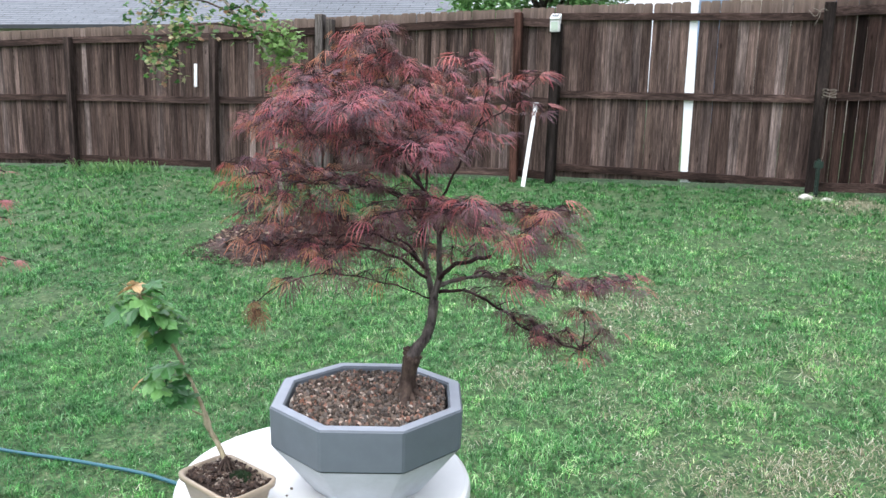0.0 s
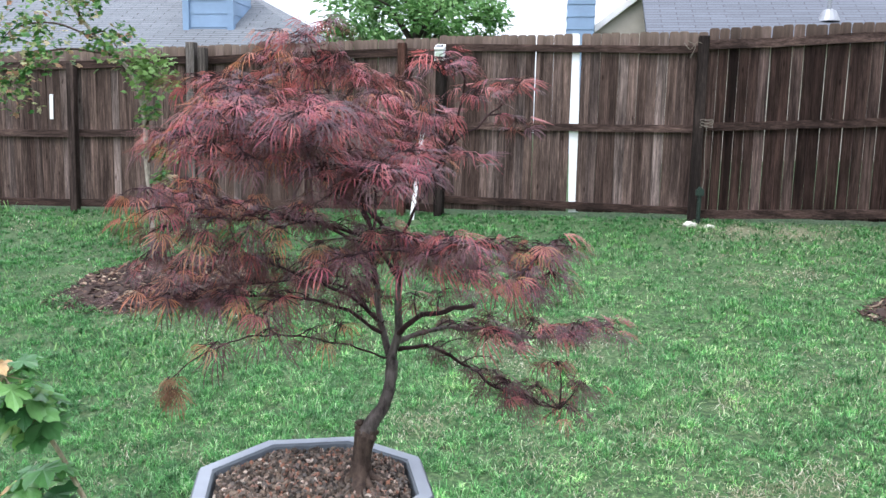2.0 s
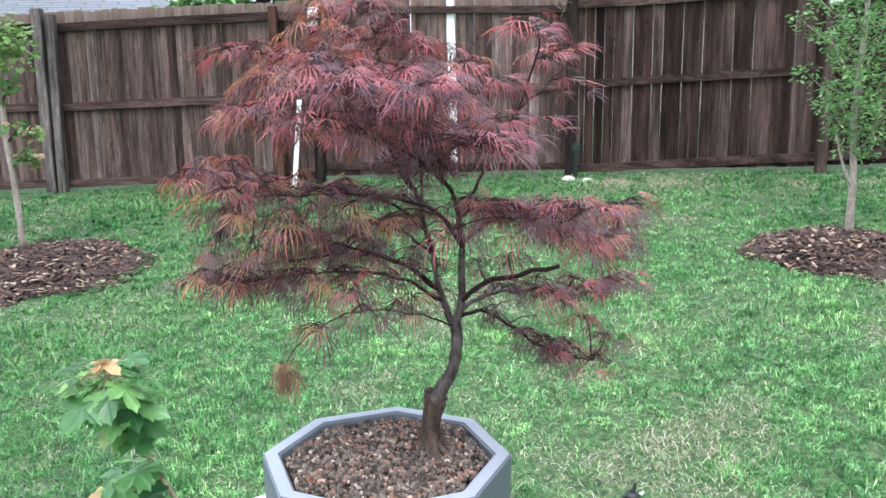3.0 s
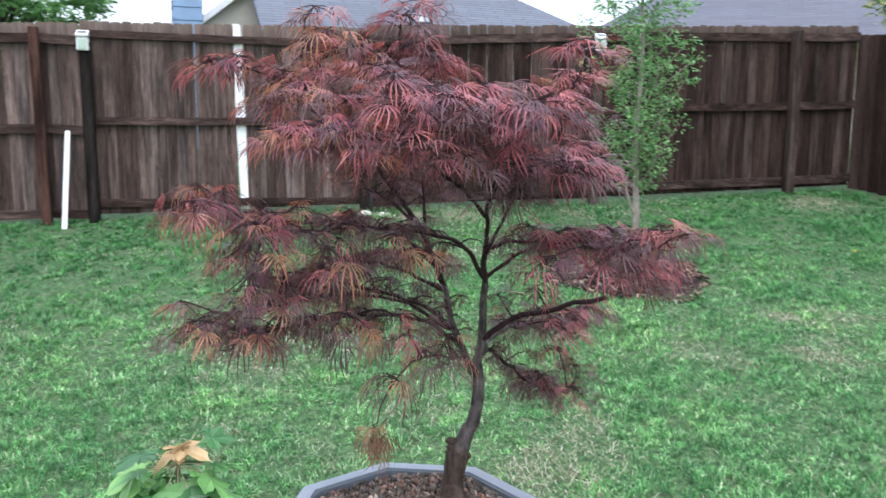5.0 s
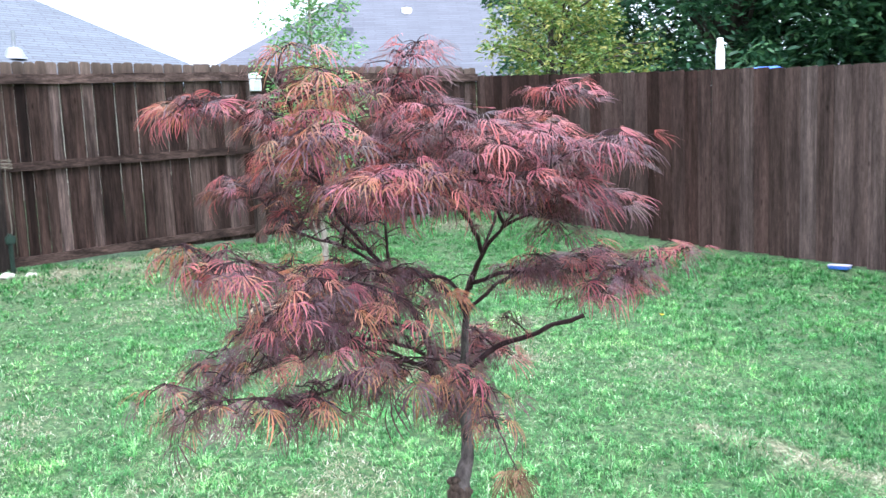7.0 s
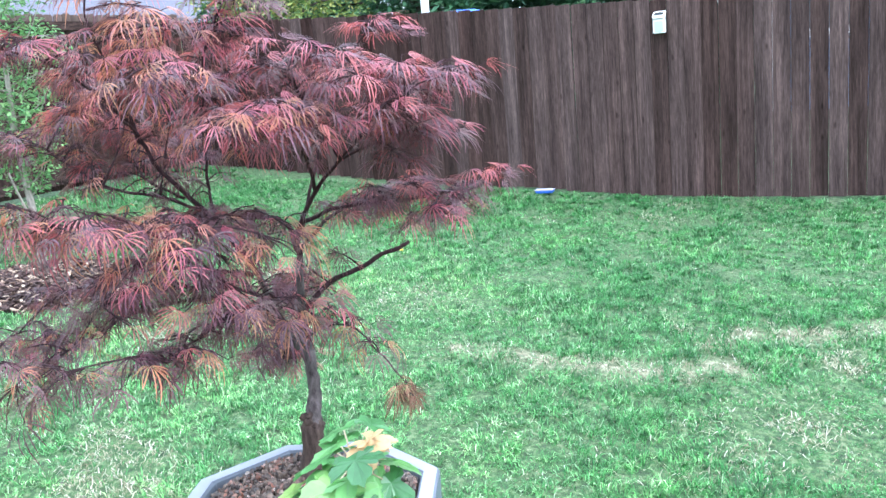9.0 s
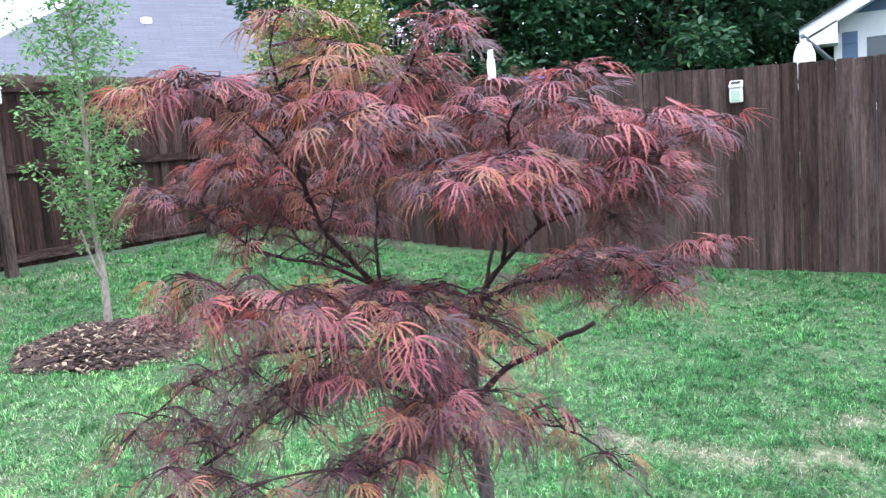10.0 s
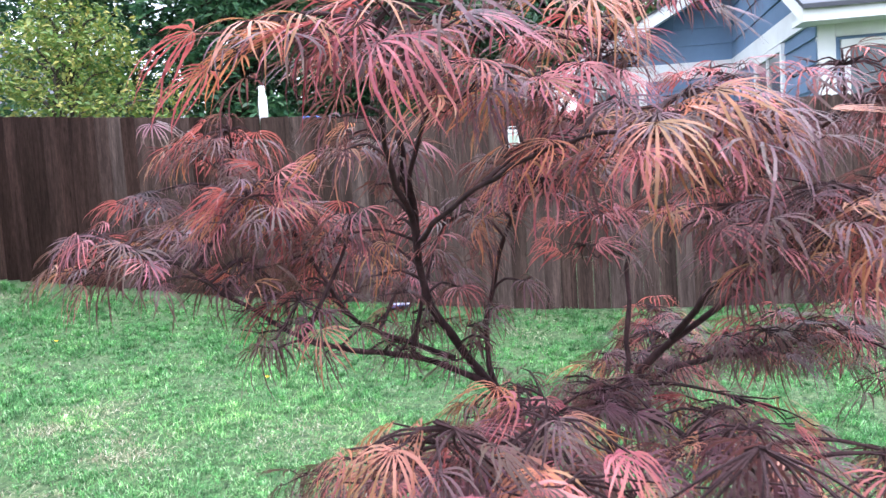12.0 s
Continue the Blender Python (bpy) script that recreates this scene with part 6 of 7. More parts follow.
def siding(s, a, b, z0, z1, lap=0.19, out=(0, 0), top=None):
    """Lapped boards between plan points a and b. top gives the wall's height along it."""
    (ax, ay), (bx, by) = a, b
    L = math.hypot(bx - ax, by - ay)
    nx, ny = (by - ay) / L, -(bx - ax) / L
    z = z0
    while z < z1:
        h = min(z + lap, z1)
        t0, t1 = 0.0, 1.0
        if top:
            t0, t1 = top(h)
            if t1 - t0 < 0.02:
                break
        p, q = (lerp(ax, bx, t0), lerp(ay, by, t0)), (lerp(ax, bx, t1), lerp(ay, by, t1))
        s.add([(p[0] + nx * 0.022, p[1] + ny * 0.022, z), (q[0] + nx * 0.022, q[1] + ny * 0.022, z), (q[0] + nx * 0.004, q[1] + ny * 0.004, h), (p[0] + nx * 0.004, p[1] + ny * 0.004, h), (p[0] + nx * 0.002, p[1] + ny * 0.002, z), (q[0] + nx * 0.002, q[1] + ny * 0.002, z)],
              [(0, 1, 2, 3), (4, 5, 1, 0)])
        z = h
    s.add([(ax - nx * 0.15, ay - ny * 0.15, z0), (bx - nx * 0.15, by - ny * 0.15, z0), (bx, by, z0), (ax, ay, z0), (ax - nx * 0.15, ay - ny * 0.15, z1), (bx - nx * 0.15, by - ny * 0.15, z1), (bx, by, z1), (ax, ay, z1)] if not top else [], [(0, 1, 5, 4), (2, 3, 7, 6), (4, 5, 6, 7), (0, 4, 7, 3), (1, 2, 6, 5)] if not top else [])
    return s


def box_vent(house, p, mat, size=0.35, label=""):
    x, y, z = p
    part("roof_vent", bevelled(Shape().box(x - size / 2, x + size / 2, y - size / 2, y + size / 2, z - 0.1, z + 0.16).mesh("roof_vent", mat), 0.02), house, label)


def pipe_vent(house, p, mat):
    x, y, z = p
    part("roof_vent", Shape().lathe([(0.30, z - 0.12), (0.16, z + 0.16), (0.05, z + 0.2), (0.05, z + 0.6)], 14, cx=x, cy=y).mesh("roof_vent", mat), house, "grey vent pipe with flashing")


def build_far_houses():
    g = 1.0
    h = thing("house", "house with a grey shingle roof and a blue sided chimney", "house", (-16, 24, g), "neighbouring houses")
    part("wall", Shape().box(-26.4, -5.9, 19.5, 28.5, g - 0.5, 3.4).mesh("wall", M["siding_beige"]), h)
    part("roof", roof_mesh("roof", hip_roof(-27.0, -5.35, 19, 29, 3.4, 0.55), M["shingle_grey"]), h)
    s = Shape()
    for a, b in (((-10.15, 20.6), (-8.85, 20.6)), ((-8.85, 20.6), (-8.85, 22.0)), ((-10.15, 22.0), (-10.15, 20.6))):
        siding(s, a, b, 3.6, 7.2, 0.36)
    ch = part("chimney", s.mesh("chimney", M["siding_pale"]), h, "pale blue sided chimney")
    for x in (-10.15, -8.85):
        part("corner_board", Shape().box(x - 0.09, x + 0.09, 20.51, 20.66, 3.6, 7.2).mesh("corner_board", M["siding_pale"]), ch)

    h = thing("house", "house with a slate grey roof, beige gable and blue chimney", "house", (8, 24, g), "neighbouring houses")
    part("wall", Shape().box(2.9, 12.4, 20.5, 31, g - 0.5, 4.0).mesh("wall", M["siding_beige"]), h)
    faces = hip_roof(-2.0, 12.9, 20, 32, 4.0, 0.65, run0=0.1)
    faces[0] = [(2.35, 20, 4.0), (12.9, 20, 4.0), (6.9, 26, 7.9), (2.35, 26, 7.9)]
    faces[2] = [(12.9, 32, 4.0), (2.35, 32, 4.0), (2.35, 26, 7.9), (6.9, 26, 7.9)]
    part("roof", roof_mesh("roof", faces[:3], M["shingle_slate"]), h)
    pipe_vent(h, (6.9, 21.0, 4.66), M["vent_metal"])
    z = lambda x: 4.60 + 0.79 * (x - 1.15)  # noqa: E731
    gable = Shape().add([(1.05, 24.0, 1.0), (3.2, 24.0, 1.0), (3.2, 24.0, z(3.2)), (1.05, 24.0, z(1.05)), (1.05, 24.2, 1.0), (3.2, 24.2, 1.0), (3.2, 24.2, z(3.2)), (1.05, 24.2, z(1.05))],
                        [(0, 1, 2, 3), (7, 6, 5, 4), (0, 3, 7, 4), (3, 2, 6, 7), (1, 5, 6, 2)])
    part("gable", gable.mesh("gable", M["siding_beige"]), h, "beige gable wall")
    rake = Shape().add([(0.85, 23.8, z(0.85) - 0.02), (3.2, 23.8, z(3.2) - 0.02), (3.2, 23.8, z(3.2) + 0.2), (0.85, 23.8, z(0.85) + 0.2), (0.85, 24.3, z(0.85) - 0.02), (3.2, 24.3, z(3.2) - 0.02), (3.2, 24.3, z(3.2) + 0.2), (0.85, 24.3, z(0.85) + 0.2)],
                       [(0, 1, 2, 3), (7, 6, 5, 4), (3, 2, 6, 7), (0, 4, 5, 1), (0, 3, 7, 4)])
    part("rake_board", rake.mesh("rake_board", M["trim_white"]), h, "white rake board")
    s = Shape()
    for a, b in (((0.33, 23.2), (1.12, 23.2)), ((1.12, 23.2), (1.12, 24.0)), ((0.33, 24.0), (0.33, 23.2))):
        siding(s, a, b, 1.0, 7.0, 0.36)
    part("chimney", s.mesh("chimney", M["siding_pale"]), h, "blue sided chimney")

    h = thing("house", "house with a broad lilac grey shingle roof", "house", (HX, HY, 1.2), "neighbouring houses")
    m = pose(HX, HY, 0, 0, 0, HYAW)
    part("wall", Shape().box(-6.0, 11.5, 0.6, 13.4, 0.5, 4.25).mesh("wall", M["siding_beige"]), h, "", m)
    part("roof", roof_mesh("roof", hip_roof(-6.5, 12.0, 0, 14, 4.3, 0.75, run0=7.7), M["shingle_lilac"]), h, "", m)
    for u, v, mat in ((-0.72, 4.34, "grey_metal"), (-0.58, 2.88, "grey_metal"), (1.79, 4.08, "trim_white")):
        q = m @ Vector((u, v, 4.3 + 0.75 * v))
        box_vent(h, q, M[mat], 0.42 if mat == "grey_metal" else 0.3)


HX, HY, HYAW = 17.75, 20.2, -41.45


def hexa(bottom, top):
    """A closed solid between two four-cornered faces."""
    return Shape().add([*bottom, *top], [(3, 2, 1, 0), (4, 5, 6, 7), (0, 1, 5, 4), (1, 2, 6, 5), (2, 3, 7, 6), (3, 0, 4, 7)])


def plank(a, b, z0, z1, out0, out1):
    """An upright board from plan point a to b, between two distances out of the wall line."""
    a, b = Vector((*a, 0)), Vector((*b, 0))
    d = (b - a).normalized()
    n = Vector((d.y, -d.x, 0))
    c = [a + n * out0, b + n * out0, b + n * out1, a + n * out1]
    return hexa([(*p.xy, z0) for p in c], [(*p.xy, z1) for p in c])


def clad_wall(house, name, a, b, z0, z1, lap, top=None):
    """A wall with its lapped boards, each one a piece. top gives how far up the wall reaches along it."""
    (ax, ay), (bx, by) = a, b
    wall = part(name, plank(a, b, z0, z1, -0.16, 0.0).mesh(name, M["siding_blue"]), house) if top is None else None
    L = math.hypot(bx - ax, by - ay)
    nx, ny = (by - ay) / L, -(bx - ax) / L
    if wall is None:
        # a sloping top: the core follows it
        zz = [top(0.0), top(1.0)]
        c = [(ax - nx * 0.16, ay - ny * 0.16), (bx - nx * 0.16, by - ny * 0.16), (bx, by), (ax, ay)]
        wall = part(name, hexa([(*p, z0) for p in c], [(*c[0], zz[0]), (*c[1], zz[1]), (*c[2], zz[1]), (*c[3], zz[0])]).mesh(name, M["siding_blue"]), house)
    z = z0
    while z < z1 - 0.02:
        h = min(z + lap, z1)
        t0, t1 = 0.0, 1.0
        if top:
            e0, e1 = top(0.0), top(1.0)
            cut = (h - 0.02 - e0) / (e1 - e0)
            if e1 > e0:
                t0 = max(0.0, min(1.0, cut))
            else:
                t1 = max(0.0, min(1.0, cut))
        if t1 - t0 > 0.03:
            p, q = (lerp(ax, bx, t0), lerp(ay, by, t0)), (lerp(ax, bx, t1), lerp(ay, by, t1))
            o = lambda k, w: (k[0] + nx * w, k[1] + ny * w)  # noqa: E731
            part("siding_board", hexa([(*o(p, 0.002), z), (*o(q, 0.002), z), (*o(q, 0.03), z), (*o(p, 0.03), z)], [(*o(p, 0.002), h), (*o(q, 0.002), h), (*o(q, 0.008), h), (*o(p, 0.008), h)]).mesh("siding_board", M["siding_blue"]), wall)
        z = h
    return wall


def build_blue_house():
    g, gx = 0.7, 14.28
    h = thing("blue_house", "blue lap-sided house with white trim behind the side fence", "house", (gx, -4.0, g))
    z = lambda y: 3.138 - 0.53 * y  # noqa: E731
    a, b, q = (gx, -0.52), (gx, -3.31), (9.17, -3.07)
    # gable end and the wing that comes forward from it
    clad_wall(h, "gable_wall", a, b, g, 3.20, 0.29)
    clad_wall(h, "gable_wall", a, b, 3.48, 5.2, 0.29, lambda t: z(lerp(a[1], b[1], t)) - 0.03)
    part("frieze_board", plank(a, b, 3.20, 3.48, -0.05, 0.05).mesh("frieze_board", M["trim_white"]), h, "white frieze board")
    slope = lambda x: 3.40 + 0.55 * (x - 8.75)  # noqa: E731
    clad_wall(h, "wing_wall", b, q, g, 3.20, 0.29)
    clad_wall(h, "wing_wall", b, q, 3.48, 6.3, 0.29, lambda t: slope(lerp(b[0], q[0], t)) - 0.1)
    part("frieze_board", plank((gx - 0.05, b[1]), q, 3.20, 3.48, -0.05, 0.05).mesh("frieze_board", M["trim_white"]), h, "white frieze board")
    clad_wall(h, "front_wall", q, (9.17, -8.5), g, 3.0, 0.29)
    part("corner_board", plank((9.17, -3.06), (9.17, -3.24), g, 3.2, -0.05, 0.06).mesh("corner_board", M["trim_white"]), h, "white corner board")
    part("corner_board", plank((gx, -0.44), (gx, -0.56), g, 3.2, -0.05, 0.06).mesh("corner_board", M["trim_white"]), h, "white corner board")
    # wing roof with its boxed eave
    part("soffit", Shape().box(8.72, 9.2, -8.5, -2.80, 3.14, 3.20).mesh("soffit", M["trim_white"]), h, "white boxed soffit")
    part("fascia", Shape().box(8.66, 8.72, -8.5, -2.76, 3.12, 3.33).mesh("fascia", M["trim_white"]), h, "white eave board")
    part("front_frieze", Shape().box(9.12, 9.168, -8.5, -3.25, 3.0, 3.14).mesh("front_frieze", M["trim_white"]), h, "white frieze board")
    part("wing_roof", roof_mesh("wing_roof", [[(8.60, -8.5, slope(8.6) - 0.02), (8.60, -2.74, slope(8.6) - 0.02), (14.6, -2.74, slope(14.6)), (14.6, -8.5, slope(14.6))]], M["shingle_slate"], 0.05), h)
    r0, r1 = 8.72, 14.2
    part("rake_board", hexa([(r0, -2.80, slope(r0) - 0.26), (r1, -2.80, slope(r1) - 0.26), (r1, -2.76, slope(r1) - 0.26), (r0, -2.76, slope(r0) - 0.26)],
                            [(r0, -2.80, slope(r0) - 0.07), (r1, -2.80, slope(r1) - 0.07), (r1, -2.76, slope(r1) - 0.07), (r0, -2.76, slope(r0) - 0.07)]).mesh("rake_board", M["trim_white"]), h, "white rake board")
    part("rake_soffit", hexa([(r0, -3.10, slope(r0) - 0.14), (r1, -3.32, slope(r1) - 0.14), (r1, -2.80, slope(r1) - 0.14), (r0, -2.80, slope(r0) - 0.14)],
                             [(r0, -3.10, slope(r0) - 0.08), (r1, -3.32, slope(r1) - 0.08), (r1, -2.80, slope(r1) - 0.08), (r0, -2.80, slope(r0) - 0.08)]).mesh("rake_soffit", M["trim_white"]), h, "white soffit")
    # main gable roof edge
    ya, yb, x0, x1 = 0.06, -5.2, 13.72, 13.78
    part("rake_board", hexa([(x0, ya, z(ya) - 0.07), (x0, yb, z(yb) - 0.07), (x1, yb, z(yb) - 0.07), (x1, ya, z(ya) - 0.07)], [(x0, ya, z(ya) + 0.17), (x0, yb, z(yb) + 0.17), (x1, yb, z(yb) + 0.17), (x1, ya, z(ya) + 0.17)]).mesh("rake_board", M["trim_white"]), h, "white rake board")
    part("soffit", hexa([(x1, ya, z(ya) - 0.05), (x1, yb, z(yb) - 0.05), (gx, yb, z(yb) - 0.05), (gx, ya, z(ya) - 0.05)], [(x1, ya, z(ya)), (x1, yb, z(yb)), (gx, yb, z(yb)), (gx, ya, z(ya))]).mesh("soffit", M["trim_white"]), h, "white soffit")
    part("gable_roof", roof_mesh("gable_roof", [[(20, ya + 0.02, z(ya) + 0.175), (x0 - 0.03, ya + 0.02, z(ya) + 0.175), (x0 - 0.03, yb, z(yb) + 0.175), (20, yb, z(yb) + 0.175)]], M["shingle_slate"], 0.03), h)
    part("eave_end", hexa([(x0, 0.06, 3.0), (gx, 0.06, 3.0), (gx, -0.5, 3.0), (x0, -0.5, 3.0)], [(x0, 0.06, 3.08), (gx, 0.06, 3.08), (gx, -0.5, 3.36), (x0, -0.5, 3.36)]).mesh("eave_end", M["trim_white"]), h, "white boxed eave")
    part("side_wall", Shape().box(gx + 0.02, 20, -0.66, -0.5, g, 3.2).mesh("side_wall", M["siding_blue"]), h)

    def window(a, b, z0, z1, label, w=0.09):
        a, b = Vector((*a, 0)), Vector((*b, 0))
        d = (b - a).normalized()
        n = Vector((d.y, -d.x, 0))
        wob = part("window", plank(a.xy, b.xy, z0, z0 + w, 0.0, 0.07).mesh("sill", M["trim_white"]), h, label)
        for p, q, lo, hi in ((a, a + d * w, z0 + w, z1), (b - d * w, b, z0 + w, z1), (a + d * w, b - d * w, z1 - w, z1), (a.lerp(b, 0.5) - d * 0.025, a.lerp(b, 0.5) + d * 0.025, z0 + w, z1 - w)):
            part("frame", plank(p.xy, q.xy, lo, hi, 0.0, 0.065).mesh("frame", M["trim_white"]), wob)
        part("pane", plank((a + d * w).xy, (b - d * w).xy, z0 + w, z1 - w, 0.031, 0.036).mesh("pane", M["pane"]), wob)

    window((gx, -0.79), (gx, -1.78), 1.9, 3.21, "white framed window", 0.13)
    window((12.35, -3.219), (10.62, -3.138), 1.7, 3.18, "white framed window")
    window((9.17, -3.30), (9.17, -5.2), 1.7, 2.96, "white framed window with dark glass")


build_blue_house()


# ---------------------------------------------------------------- parasols
def closed_parasol(x, y, z0, z1, label, cant=False):
    t = thing("parasol", label, "parasol", (x, y, gz(x, y)), "folded parasols")
    r = 0.042 if not cant else 0.085
    h = z1 - z0
    s, n = Shape(), 24
    v = []
    prof = [(0.008, z1 + 0.045), (0.027, z1 + 0.04), (0.030, z1 - 0.05), (r * 0.9, z1 - 0.06), (r, z1 - 0.3 * h), (r * 0.95, z1 - 0.65 * h), (r * 0.8, z1 - 0.85 * h), (r, z0)] if not cant else [(0.012, z1 + 0.03), (0.02, z1), (r * 0.6, z1 - 0.05 * h), (r * 0.95, z1 - 0.25 * h), (r, z1 - 0.5 * h), (r * 0.9, z1 - 0.72 * h), (r * 0.45, z1 - 0.82 * h), (r * 0.75, z1 - 0.92 * h), (r * 0.9, z0)]
    for rr, zz in prof:
        for k in range(n):
            q = rr * (1 + 0.14 * math.cos(8 * k * math.tau / n))
            v.append((x + q * math.cos(k * math.tau / n), y + q * math.sin(k * math.tau / n), zz))
    s.add(v, [(i * n + k, i * n + (k + 1) % n, (i + 1) * n + (k + 1) % n, (i + 1) * n + k) for i in range(len(prof) - 1) for k in range(n)])
    part("canopy", s.mesh("canopy", M["canvas"], True), t)
    if cant:
        part("mast", Shape().rod((x + 0.5, y - 0.28, gz(x, y)), (x + 0.5, y - 0.28, z1 - 0.25), 0.03).mesh("mast", M["grey_metal"]), t)
        part("arm", Shape().rod((x + 0.5, y - 0.46, z0 + 0.02), (x, y + 0.02, z1 + 0.06), 0.022).mesh("arm", M["grey_metal"]), t)
    else:
        part("pole", Shape().rod((x, y, gz(x, y)), (x, y, z0 + 0.05), 0.02).mesh("pole", M["white_plastic"]), t)


closed_parasol(7.2, 2.83, 2.25, 2.68, "folded white canvas parasol behind the side fence")
closed_parasol(7.5, -0.17, 2.02, 2.45, "folded white cantilever parasol with a grey arm", True)
_x, _y = 7.35, 2.45
_t = thing("playset_roof", "blue plastic cover showing above the side fence", "cover", (_x, _y, gz(_x, _y)))
part("cover", bevelled(Shape().add([(7.2, 2.15, 2.30), (7.5, 2.15, 2.30), (7.5, 2.7, 2.33), (7.2, 2.7, 2.33), (7.3, 2.3, 2.395), (7.42, 2.3, 2.395), (7.42, 2.6, 2.41), (7.3, 2.6, 2.41)], [(3, 2, 1, 0), (4, 5, 6, 7), (0, 1, 5, 4), (1, 2, 6, 5), (2, 3, 7, 6), (3, 0, 4, 7)]).mesh("cover", M["blue_plastic"]), 0.01), _t)
part("frame", Shape().rod((7.35, 2.2, gz(_x, _y)), (7.35, 2.2, 2.32), 0.025).rod((7.35, 2.65, gz(_x, _y)), (7.35, 2.65, 2.35), 0.025).mesh("frame", M["grey_metal"]), _t)


# ---------------------------------------------------------------- trees beyond the fences
def far_tree(label, x, y, height, spread, seed, mat, count, leaf=0.16, low=0.25, clumps=60, trunk=0.16):
    rng = random.Random(seed)
    z0 = gz(x, y)
    t = thing("tree", label, "tree", (x, y, z0), "trees beyond the fence")
    p = smooth_path([(x, y, z0 - 0.1), (x + 0.1, y, z0 + height * 0.35), (x - 0.1, y + 0.1, z0 + height * 0.7), (x, y, z0 + height * 0.92)], 4)
    part("trunk", Shape().tube(p, [lerp(trunk, 0.03, i / (len(p) - 1)) for i in range(len(p))], 9).mesh("trunk", M["far_bark"], True), t)
    spots = []
    for k in range(clumps):
        f = low + (1 - low) * (k + 0.5) / clumps
        r = spread * math.sin(math.pi * min(1.0, 0.12 + 0.85 * (f - low) / (1 - low))) ** 0.6 * math.sqrt(rng.uniform(0.1, 1.0)) * rng.uniform(0.85, 1.15)
        a = k * 2.4 + rng.uniform(-0.5, 0.5)
        c = Vector((x + r * math.cos(a), y + r * math.sin(a), z0 + height * f + rng.uniform(-0.2, 0.2)))
        spots.append((c, spread * rng.uniform(0.10, 0.30)))
        if k % 3 == 0:
            q = smooth_path([(x, y, z0 + height * max(0.15, f - 0.2)), ((x + c.x) / 2, (y + c.y) / 2, c.z - 0.1), c], 3)
            part("limb", Shape().tube(q, [lerp(trunk * 0.35, 0.012, i / 6) for i in range(len(q))], 6).mesh("limb", M["far_bark"], True), t)
    leafy(t, "crown", [small_leaf(leaf), small_leaf(leaf * 0.75)], spots, mat, rng, count // clumps, "", scale=(0.7, 1.3))


far_tree("dense dark green tree behind the side fence", 15.6, 2.5, 8.0, 3.0, 51, M["far_leaf"], 36000, 0.17, 0.12, 150)
far_tree("dense dark green tree behind the side fence", 14.4, 5.8, 8.2, 2.9, 52, M["far_leaf"], 36000, 0.17, 0.12, 150)
far_tree("dense dark green tree behind the side fence", 14.6, 9.1, 8.0, 2.8, 53, M["far_leaf"], 22000, 0.16, 0.15, 130)
far_tree("dense dark green tree behind the side fence", 19.8, 5.0, 8.6, 3.6, 58, M["far_leaf"], 30000, 0.26, 0.1, 120)
far_tree("dense dark green tree behind the side fence", 19.6, 1.0, 8.4, 3.4, 59, M["far_leaf"], 30000, 0.26, 0.1, 120)
far_tree("broad green tree behind the side fence", 18.5, -0.9, 9.0, 3.2, 55, M["far_leaf_light"], 16000, 0.24, 0.12, 90)
far_tree("yellow-green bushy tree just behind the side fence", 8.4, 5.6, 3.0, 1.2, 56, M["bush_leaf"], 13000, 0.075, 0.15, 130, 0.05)
far_tree("round green tree behind the neighbours' houses", -3.4, 19.5, 5.2, 2.6, 57, M["spring_leaf"], 14000, 0.2, 0.3, 110)


# ---------------------------------------------------------------- grass
def blades(rng, x, y, tall, wide, lean, heading=None):
    """Blade triangles: a bent blade of three faces for each root, falling towards its heading."""
    n = len(x)
    z = ground_z(x, y) - 0.004
    h = tall * rng.uniform(0.55, 1.25, n)
    w = wide * rng.uniform(0.7, 1.3, n)
    b = rng.uniform(0, math.tau, n) if heading is None else heading + rng.normal(0, 0.7, n)
    a = b + math.pi / 2 + rng.normal(0, 0.5, n)
    ln = lean * rng.uniform(0.3, 1.3, n) * h
    ca, sa, cb, sb = np.cos(a), np.sin(a), np.cos(b), np.sin(b)
    P = np.empty((n, 5, 3))
    P[:, 0] = np.stack([x - ca * w, y - sa * w, z], 1)
    P[:, 1] = np.stack([x + ca * w, y + sa * w, z], 1)
    mx, my, mz = x + cb * ln * 0.4, y + sb * ln * 0.4, z + h * 0.62
    P[:, 2] = np.stack([mx + ca * w * 0.8, my + sa * w * 0.8, mz], 1)
    P[:, 3] = np.stack([mx - ca * w * 0.8, my - sa * w * 0.8, mz], 1)
    P[:, 4] = np.stack([x + cb * ln, y + sb * ln, z + h * np.clip(1 - lean * 0.38, 0.12, 1)], 1)
    o = np.arange(n)[:, None] * 5
    F = np.concatenate([o + np.array([[0, 1, 2]]), o + np.array([[0, 2, 3]]), o + np.array([[3, 2, 4]])])
    return P.reshape(-1, 3), F


LATTICE = np.random.default_rng(5).random((256, 256))


def lawn_noise(x, y, cells):
    """Smooth noise from 0 to 1 on a lattice of so many cells a metre."""
    u, v = np.asarray(x) * cells + 91.7, np.asarray(y) * cells + 37.3
    i, j = np.floor(u).astype(int), np.floor(v).astype(int)
    f, g = u - i, v - j
    f, g = f * f * (3 - 2 * f), g * g * (3 - 2 * g)
    t = lambda a, b: LATTICE[a % 256, b % 256]  # noqa: E731
    return (t(i, j) * (1 - f) + t(i + 1, j) * f) * (1 - g) + (t(i, j + 1) * (1 - f) + t(i + 1, j + 1) * f) * g


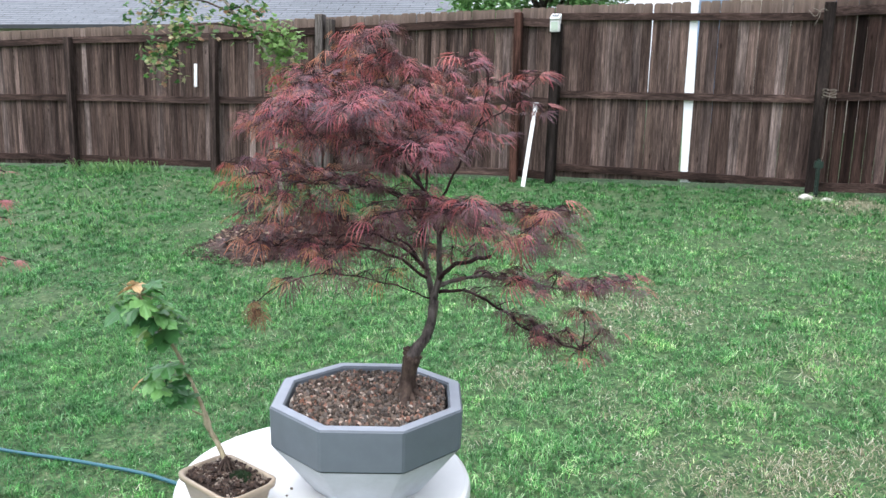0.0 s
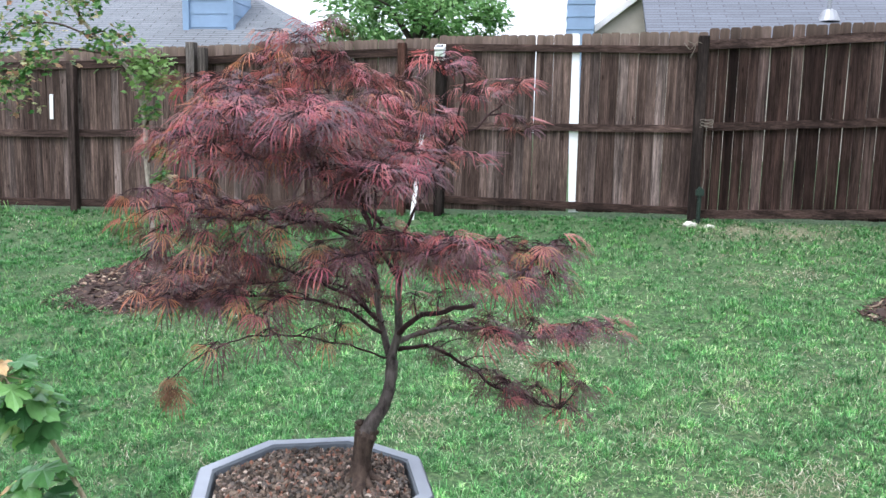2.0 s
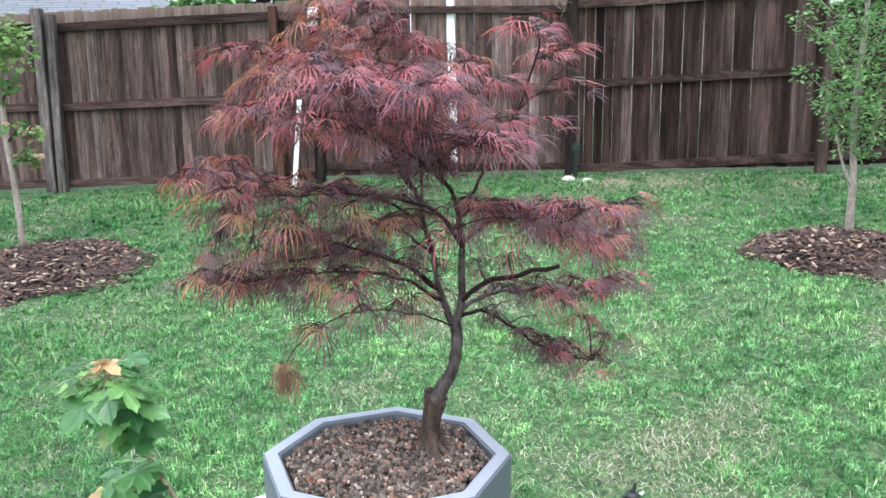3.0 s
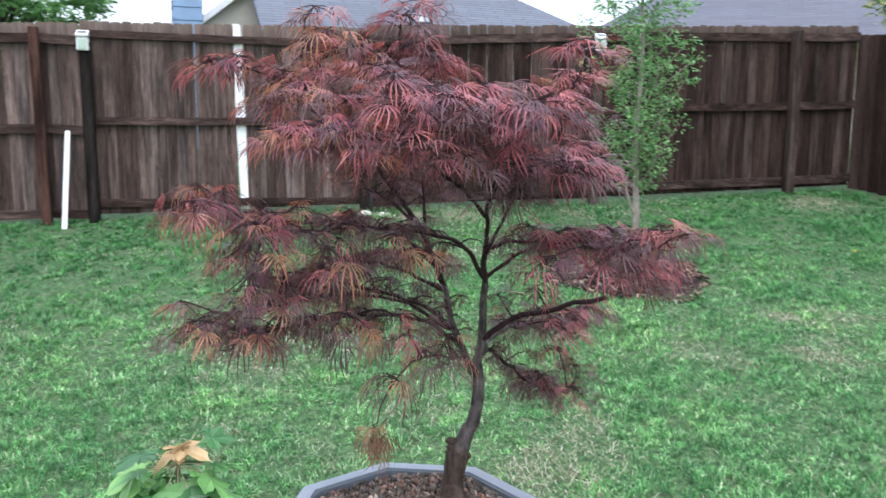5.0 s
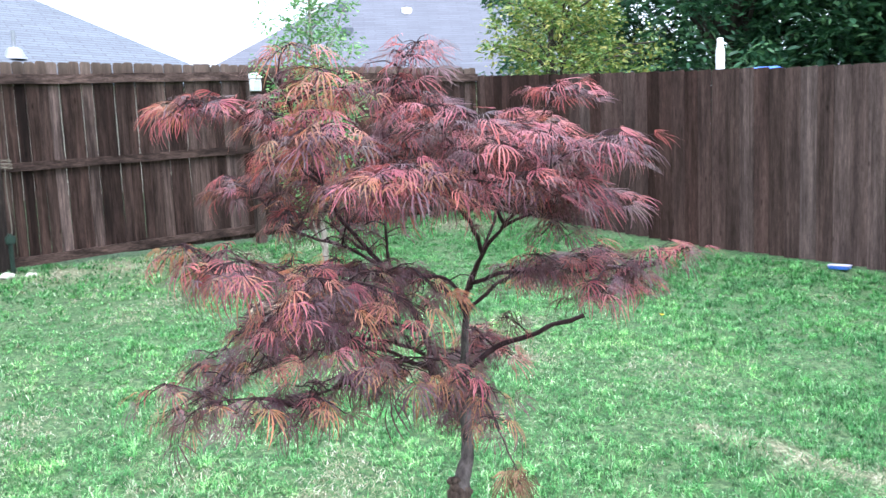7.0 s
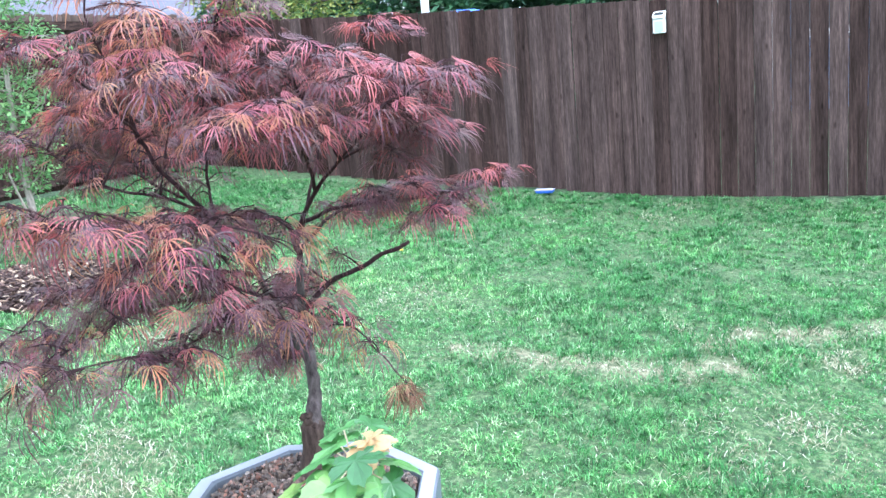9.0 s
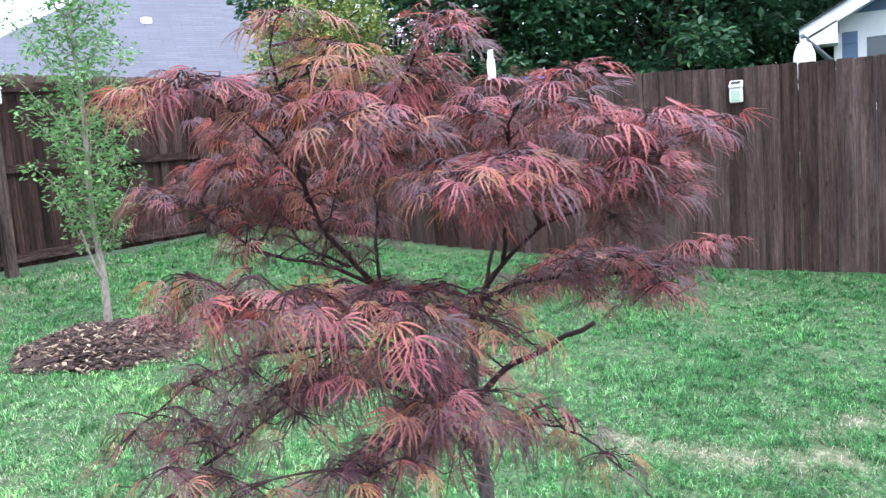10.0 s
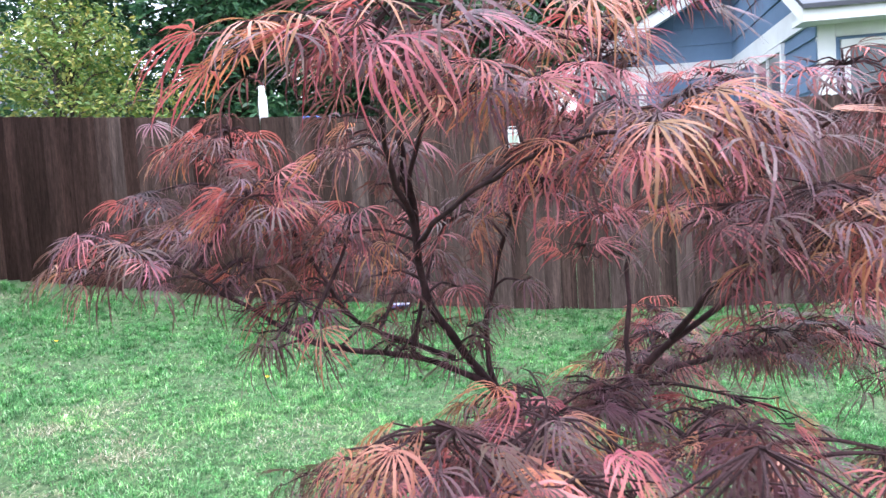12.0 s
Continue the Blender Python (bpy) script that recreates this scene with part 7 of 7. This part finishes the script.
def lawn_wear(x, y):
    """How worn the lawn is, 0 to 1: thin between the table and the back fence, bare in spots and on the trodden line."""
    n = 0.45 * lawn_noise(x, y, 1.1) + 0.33 * lawn_noise(x, y, 3.7) + 0.22 * lawn_noise(x, y, 11.0)
    thin = np.exp(-(((x - 1.1) / 2.0) ** 2 + ((y - 3.0) / 1.7) ** 2))
    w = (n - 0.66 + 0.15 * thin) * 5.0
    speck = 0.6 * lawn_noise(x, y, 9.0) + 0.4 * lawn_noise(x, y, 23.0)
    for spots, most in ((THIN, 0.9), (TRODDEN, 1.25)):
        for sx, sy, r in spots:
            w = np.maximum(w, most * np.exp(-((x - sx) ** 2 + (y - sy) ** 2) / (r * r)) * np.clip(2.4 * speck - 0.45, 0, 1))
    return np.clip(w, 0, 1)


def inside(x, y):
    """True on the lawn: this side of the fences, clear of the mulch."""
    ok = np.ones(len(x), bool)
    for a, b in ((A0, A1), (A1, B1), (B1, C1), (C1, D1)):
        nx, ny = b[1] - a[1], a[0] - b[0]
        k = math.hypot(nx, ny)
        ok &= ((x - a[0]) * nx + (y - a[1]) * ny) / k > 0.02
    for mx, my, rx, ry in ((-2.72, 4.70, 0.69, 0.69), (2.95, 4.0, 0.51, 0.51)):
        ok &= ((x - mx) / rx) ** 2 + ((y - my) / ry) ** 2 > 1
    return ok


def blade_mesh(name, V, F, mat):
    me = bpy.data.meshes.new(name)
    V, F = np.concatenate(V), np.concatenate(F)
    me.vertices.add(len(V))
    me.vertices.foreach_set("co", V.ravel())
    me.loops.add(F.size)
    me.loops.foreach_set("vertex_index", F.ravel())
    me.polygons.add(len(F))
    me.polygons.foreach_set("loop_start", np.arange(0, F.size, 3))
    me.update(calc_edges=True)
    me.materials.append(mat)
    return me


def build_grass():
    rng = np.random.default_rng(17)
    green, straw = ([], [], [0]), ([], [], [0])

    def put(store, v, f):
        store[0].append(v)
        store[1].append(f + store[2][0])
        store[2][0] += len(v)

    # stretches of the plan: x range, y range, blades per square metre, height, half width, lean
    for x0, x1, y0, y1, dens, tall, wide, lean in (
        (-3.2, 4.2, 0.6, 3.2, 8600, 0.040, 0.0017, 1.15), (1.2, 4.2, -1.6, 0.6, 8600, 0.040, 0.0017, 1.15), (-4.5, 6.6, 3.2, 5.2, 5000, 0.042, 0.0021, 1.1), (4.2, 6.6, -2.2, 3.2, 4600, 0.044, 0.0022, 1.1),
        (-9.5, -4.5, 2.4, 7.8, 1800, 0.05, 0.003, 1.0), (-4.5, 6.8, 5.2, 7.6, 3400, 0.045, 0.0026, 1.0), (-4.5, -3.2, 0.2, 3.2, 2800, 0.042, 0.0025, 1.0), (-1.2, 1.2, -1.6, 0.6, 1200, 0.04, 0.0024, 0.9),
    ):
        n = int((x1 - x0) * (y1 - y0) * dens)
        # roots gather in tufts, whose blades fall outwards
        many = n // 15 + 1
        tx, ty = rng.uniform(x0, x1, many), rng.uniform(y0, y1, many)
        size = rng.uniform(0.5, 1.5, many) * (0.55 + 0.9 * lawn_noise(tx, ty, 4.3))
        tuft = rng.integers(0, many, n)
        dx, dy = rng.normal(0, 0.017, n) * size[tuft], rng.normal(0, 0.017, n) * size[tuft]
        x, y = tx[tuft] + dx, ty[tuft] + dy
        wear = lawn_wear(x, y)
        ok = inside(x, y)
        keep = ok & (rng.random(n) > 0.92 * wear)
        high = tall * (0.55 + 0.75 * lawn_noise(x, y, 2.3)) * (0.75 + 0.35 * size[tuft])
        put(green, *blades(rng, x[keep], y[keep], high[keep], wide, lean, np.arctan2(dy, dx)[keep]))
        # dry straw lies flat among them, most where the lawn is worn
        k = rng.random(n) < 0.45 * (0.03 + wear)
        k &= ok
        put(straw, *blades(rng, x[k] + rng.normal(0, 0.02, k.sum()), y[k] + rng.normal(0, 0.02, k.sum()), tall * 0.75, wide * 0.9, 2.2))
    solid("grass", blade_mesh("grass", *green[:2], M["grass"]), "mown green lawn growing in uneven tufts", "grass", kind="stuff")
    solid("dry_grass", blade_mesh("dry_grass", *straw[:2], M["straw"]), "dry straw-coloured grass lying in the worn lawn", "dry grass", kind="stuff")


def build_weeds():
    rng = np.random.default_rng(23)
    for cx, cy, n, tall, sx in ((-6.75, 7.35, 260, 0.2, 0.35), (-4.3, 6.6, 120, 0.12, 0.5), (-2.6, 6.5, 140, 0.12, 0.5), (-5.6, 5.6, 120, 0.12, 0.6), (-2.0, 3.4, 500, 0.06, 0.45), (-1.5, 3.9, 400, 0.055, 0.4), (-2.9, 2.7, 450, 0.06, 0.5), (-4.6, 4.6, 300, 0.08, 0.5)):
        x, y = cx + rng.normal(0, sx, n), np.minimum(cy + rng.normal(0, 0.12 if tall > 0.09 else 0.3, n), 7.5)
        v, f = blades(rng, x, y, tall, 0.006 if tall > 0.09 else 0.005, 1.2)
        me = bpy.data.meshes.new("weed_clump")
        me.from_pydata(v.tolist(), [], f.tolist())
        me.materials.append(M["yard_leaf"])
        solid("weed_clump", me, "clump of tall coarse weeds growing in the lawn", "weeds", "weed clumps", kind="stuff")


build_grass()
build_weeds()
build_far_houses()
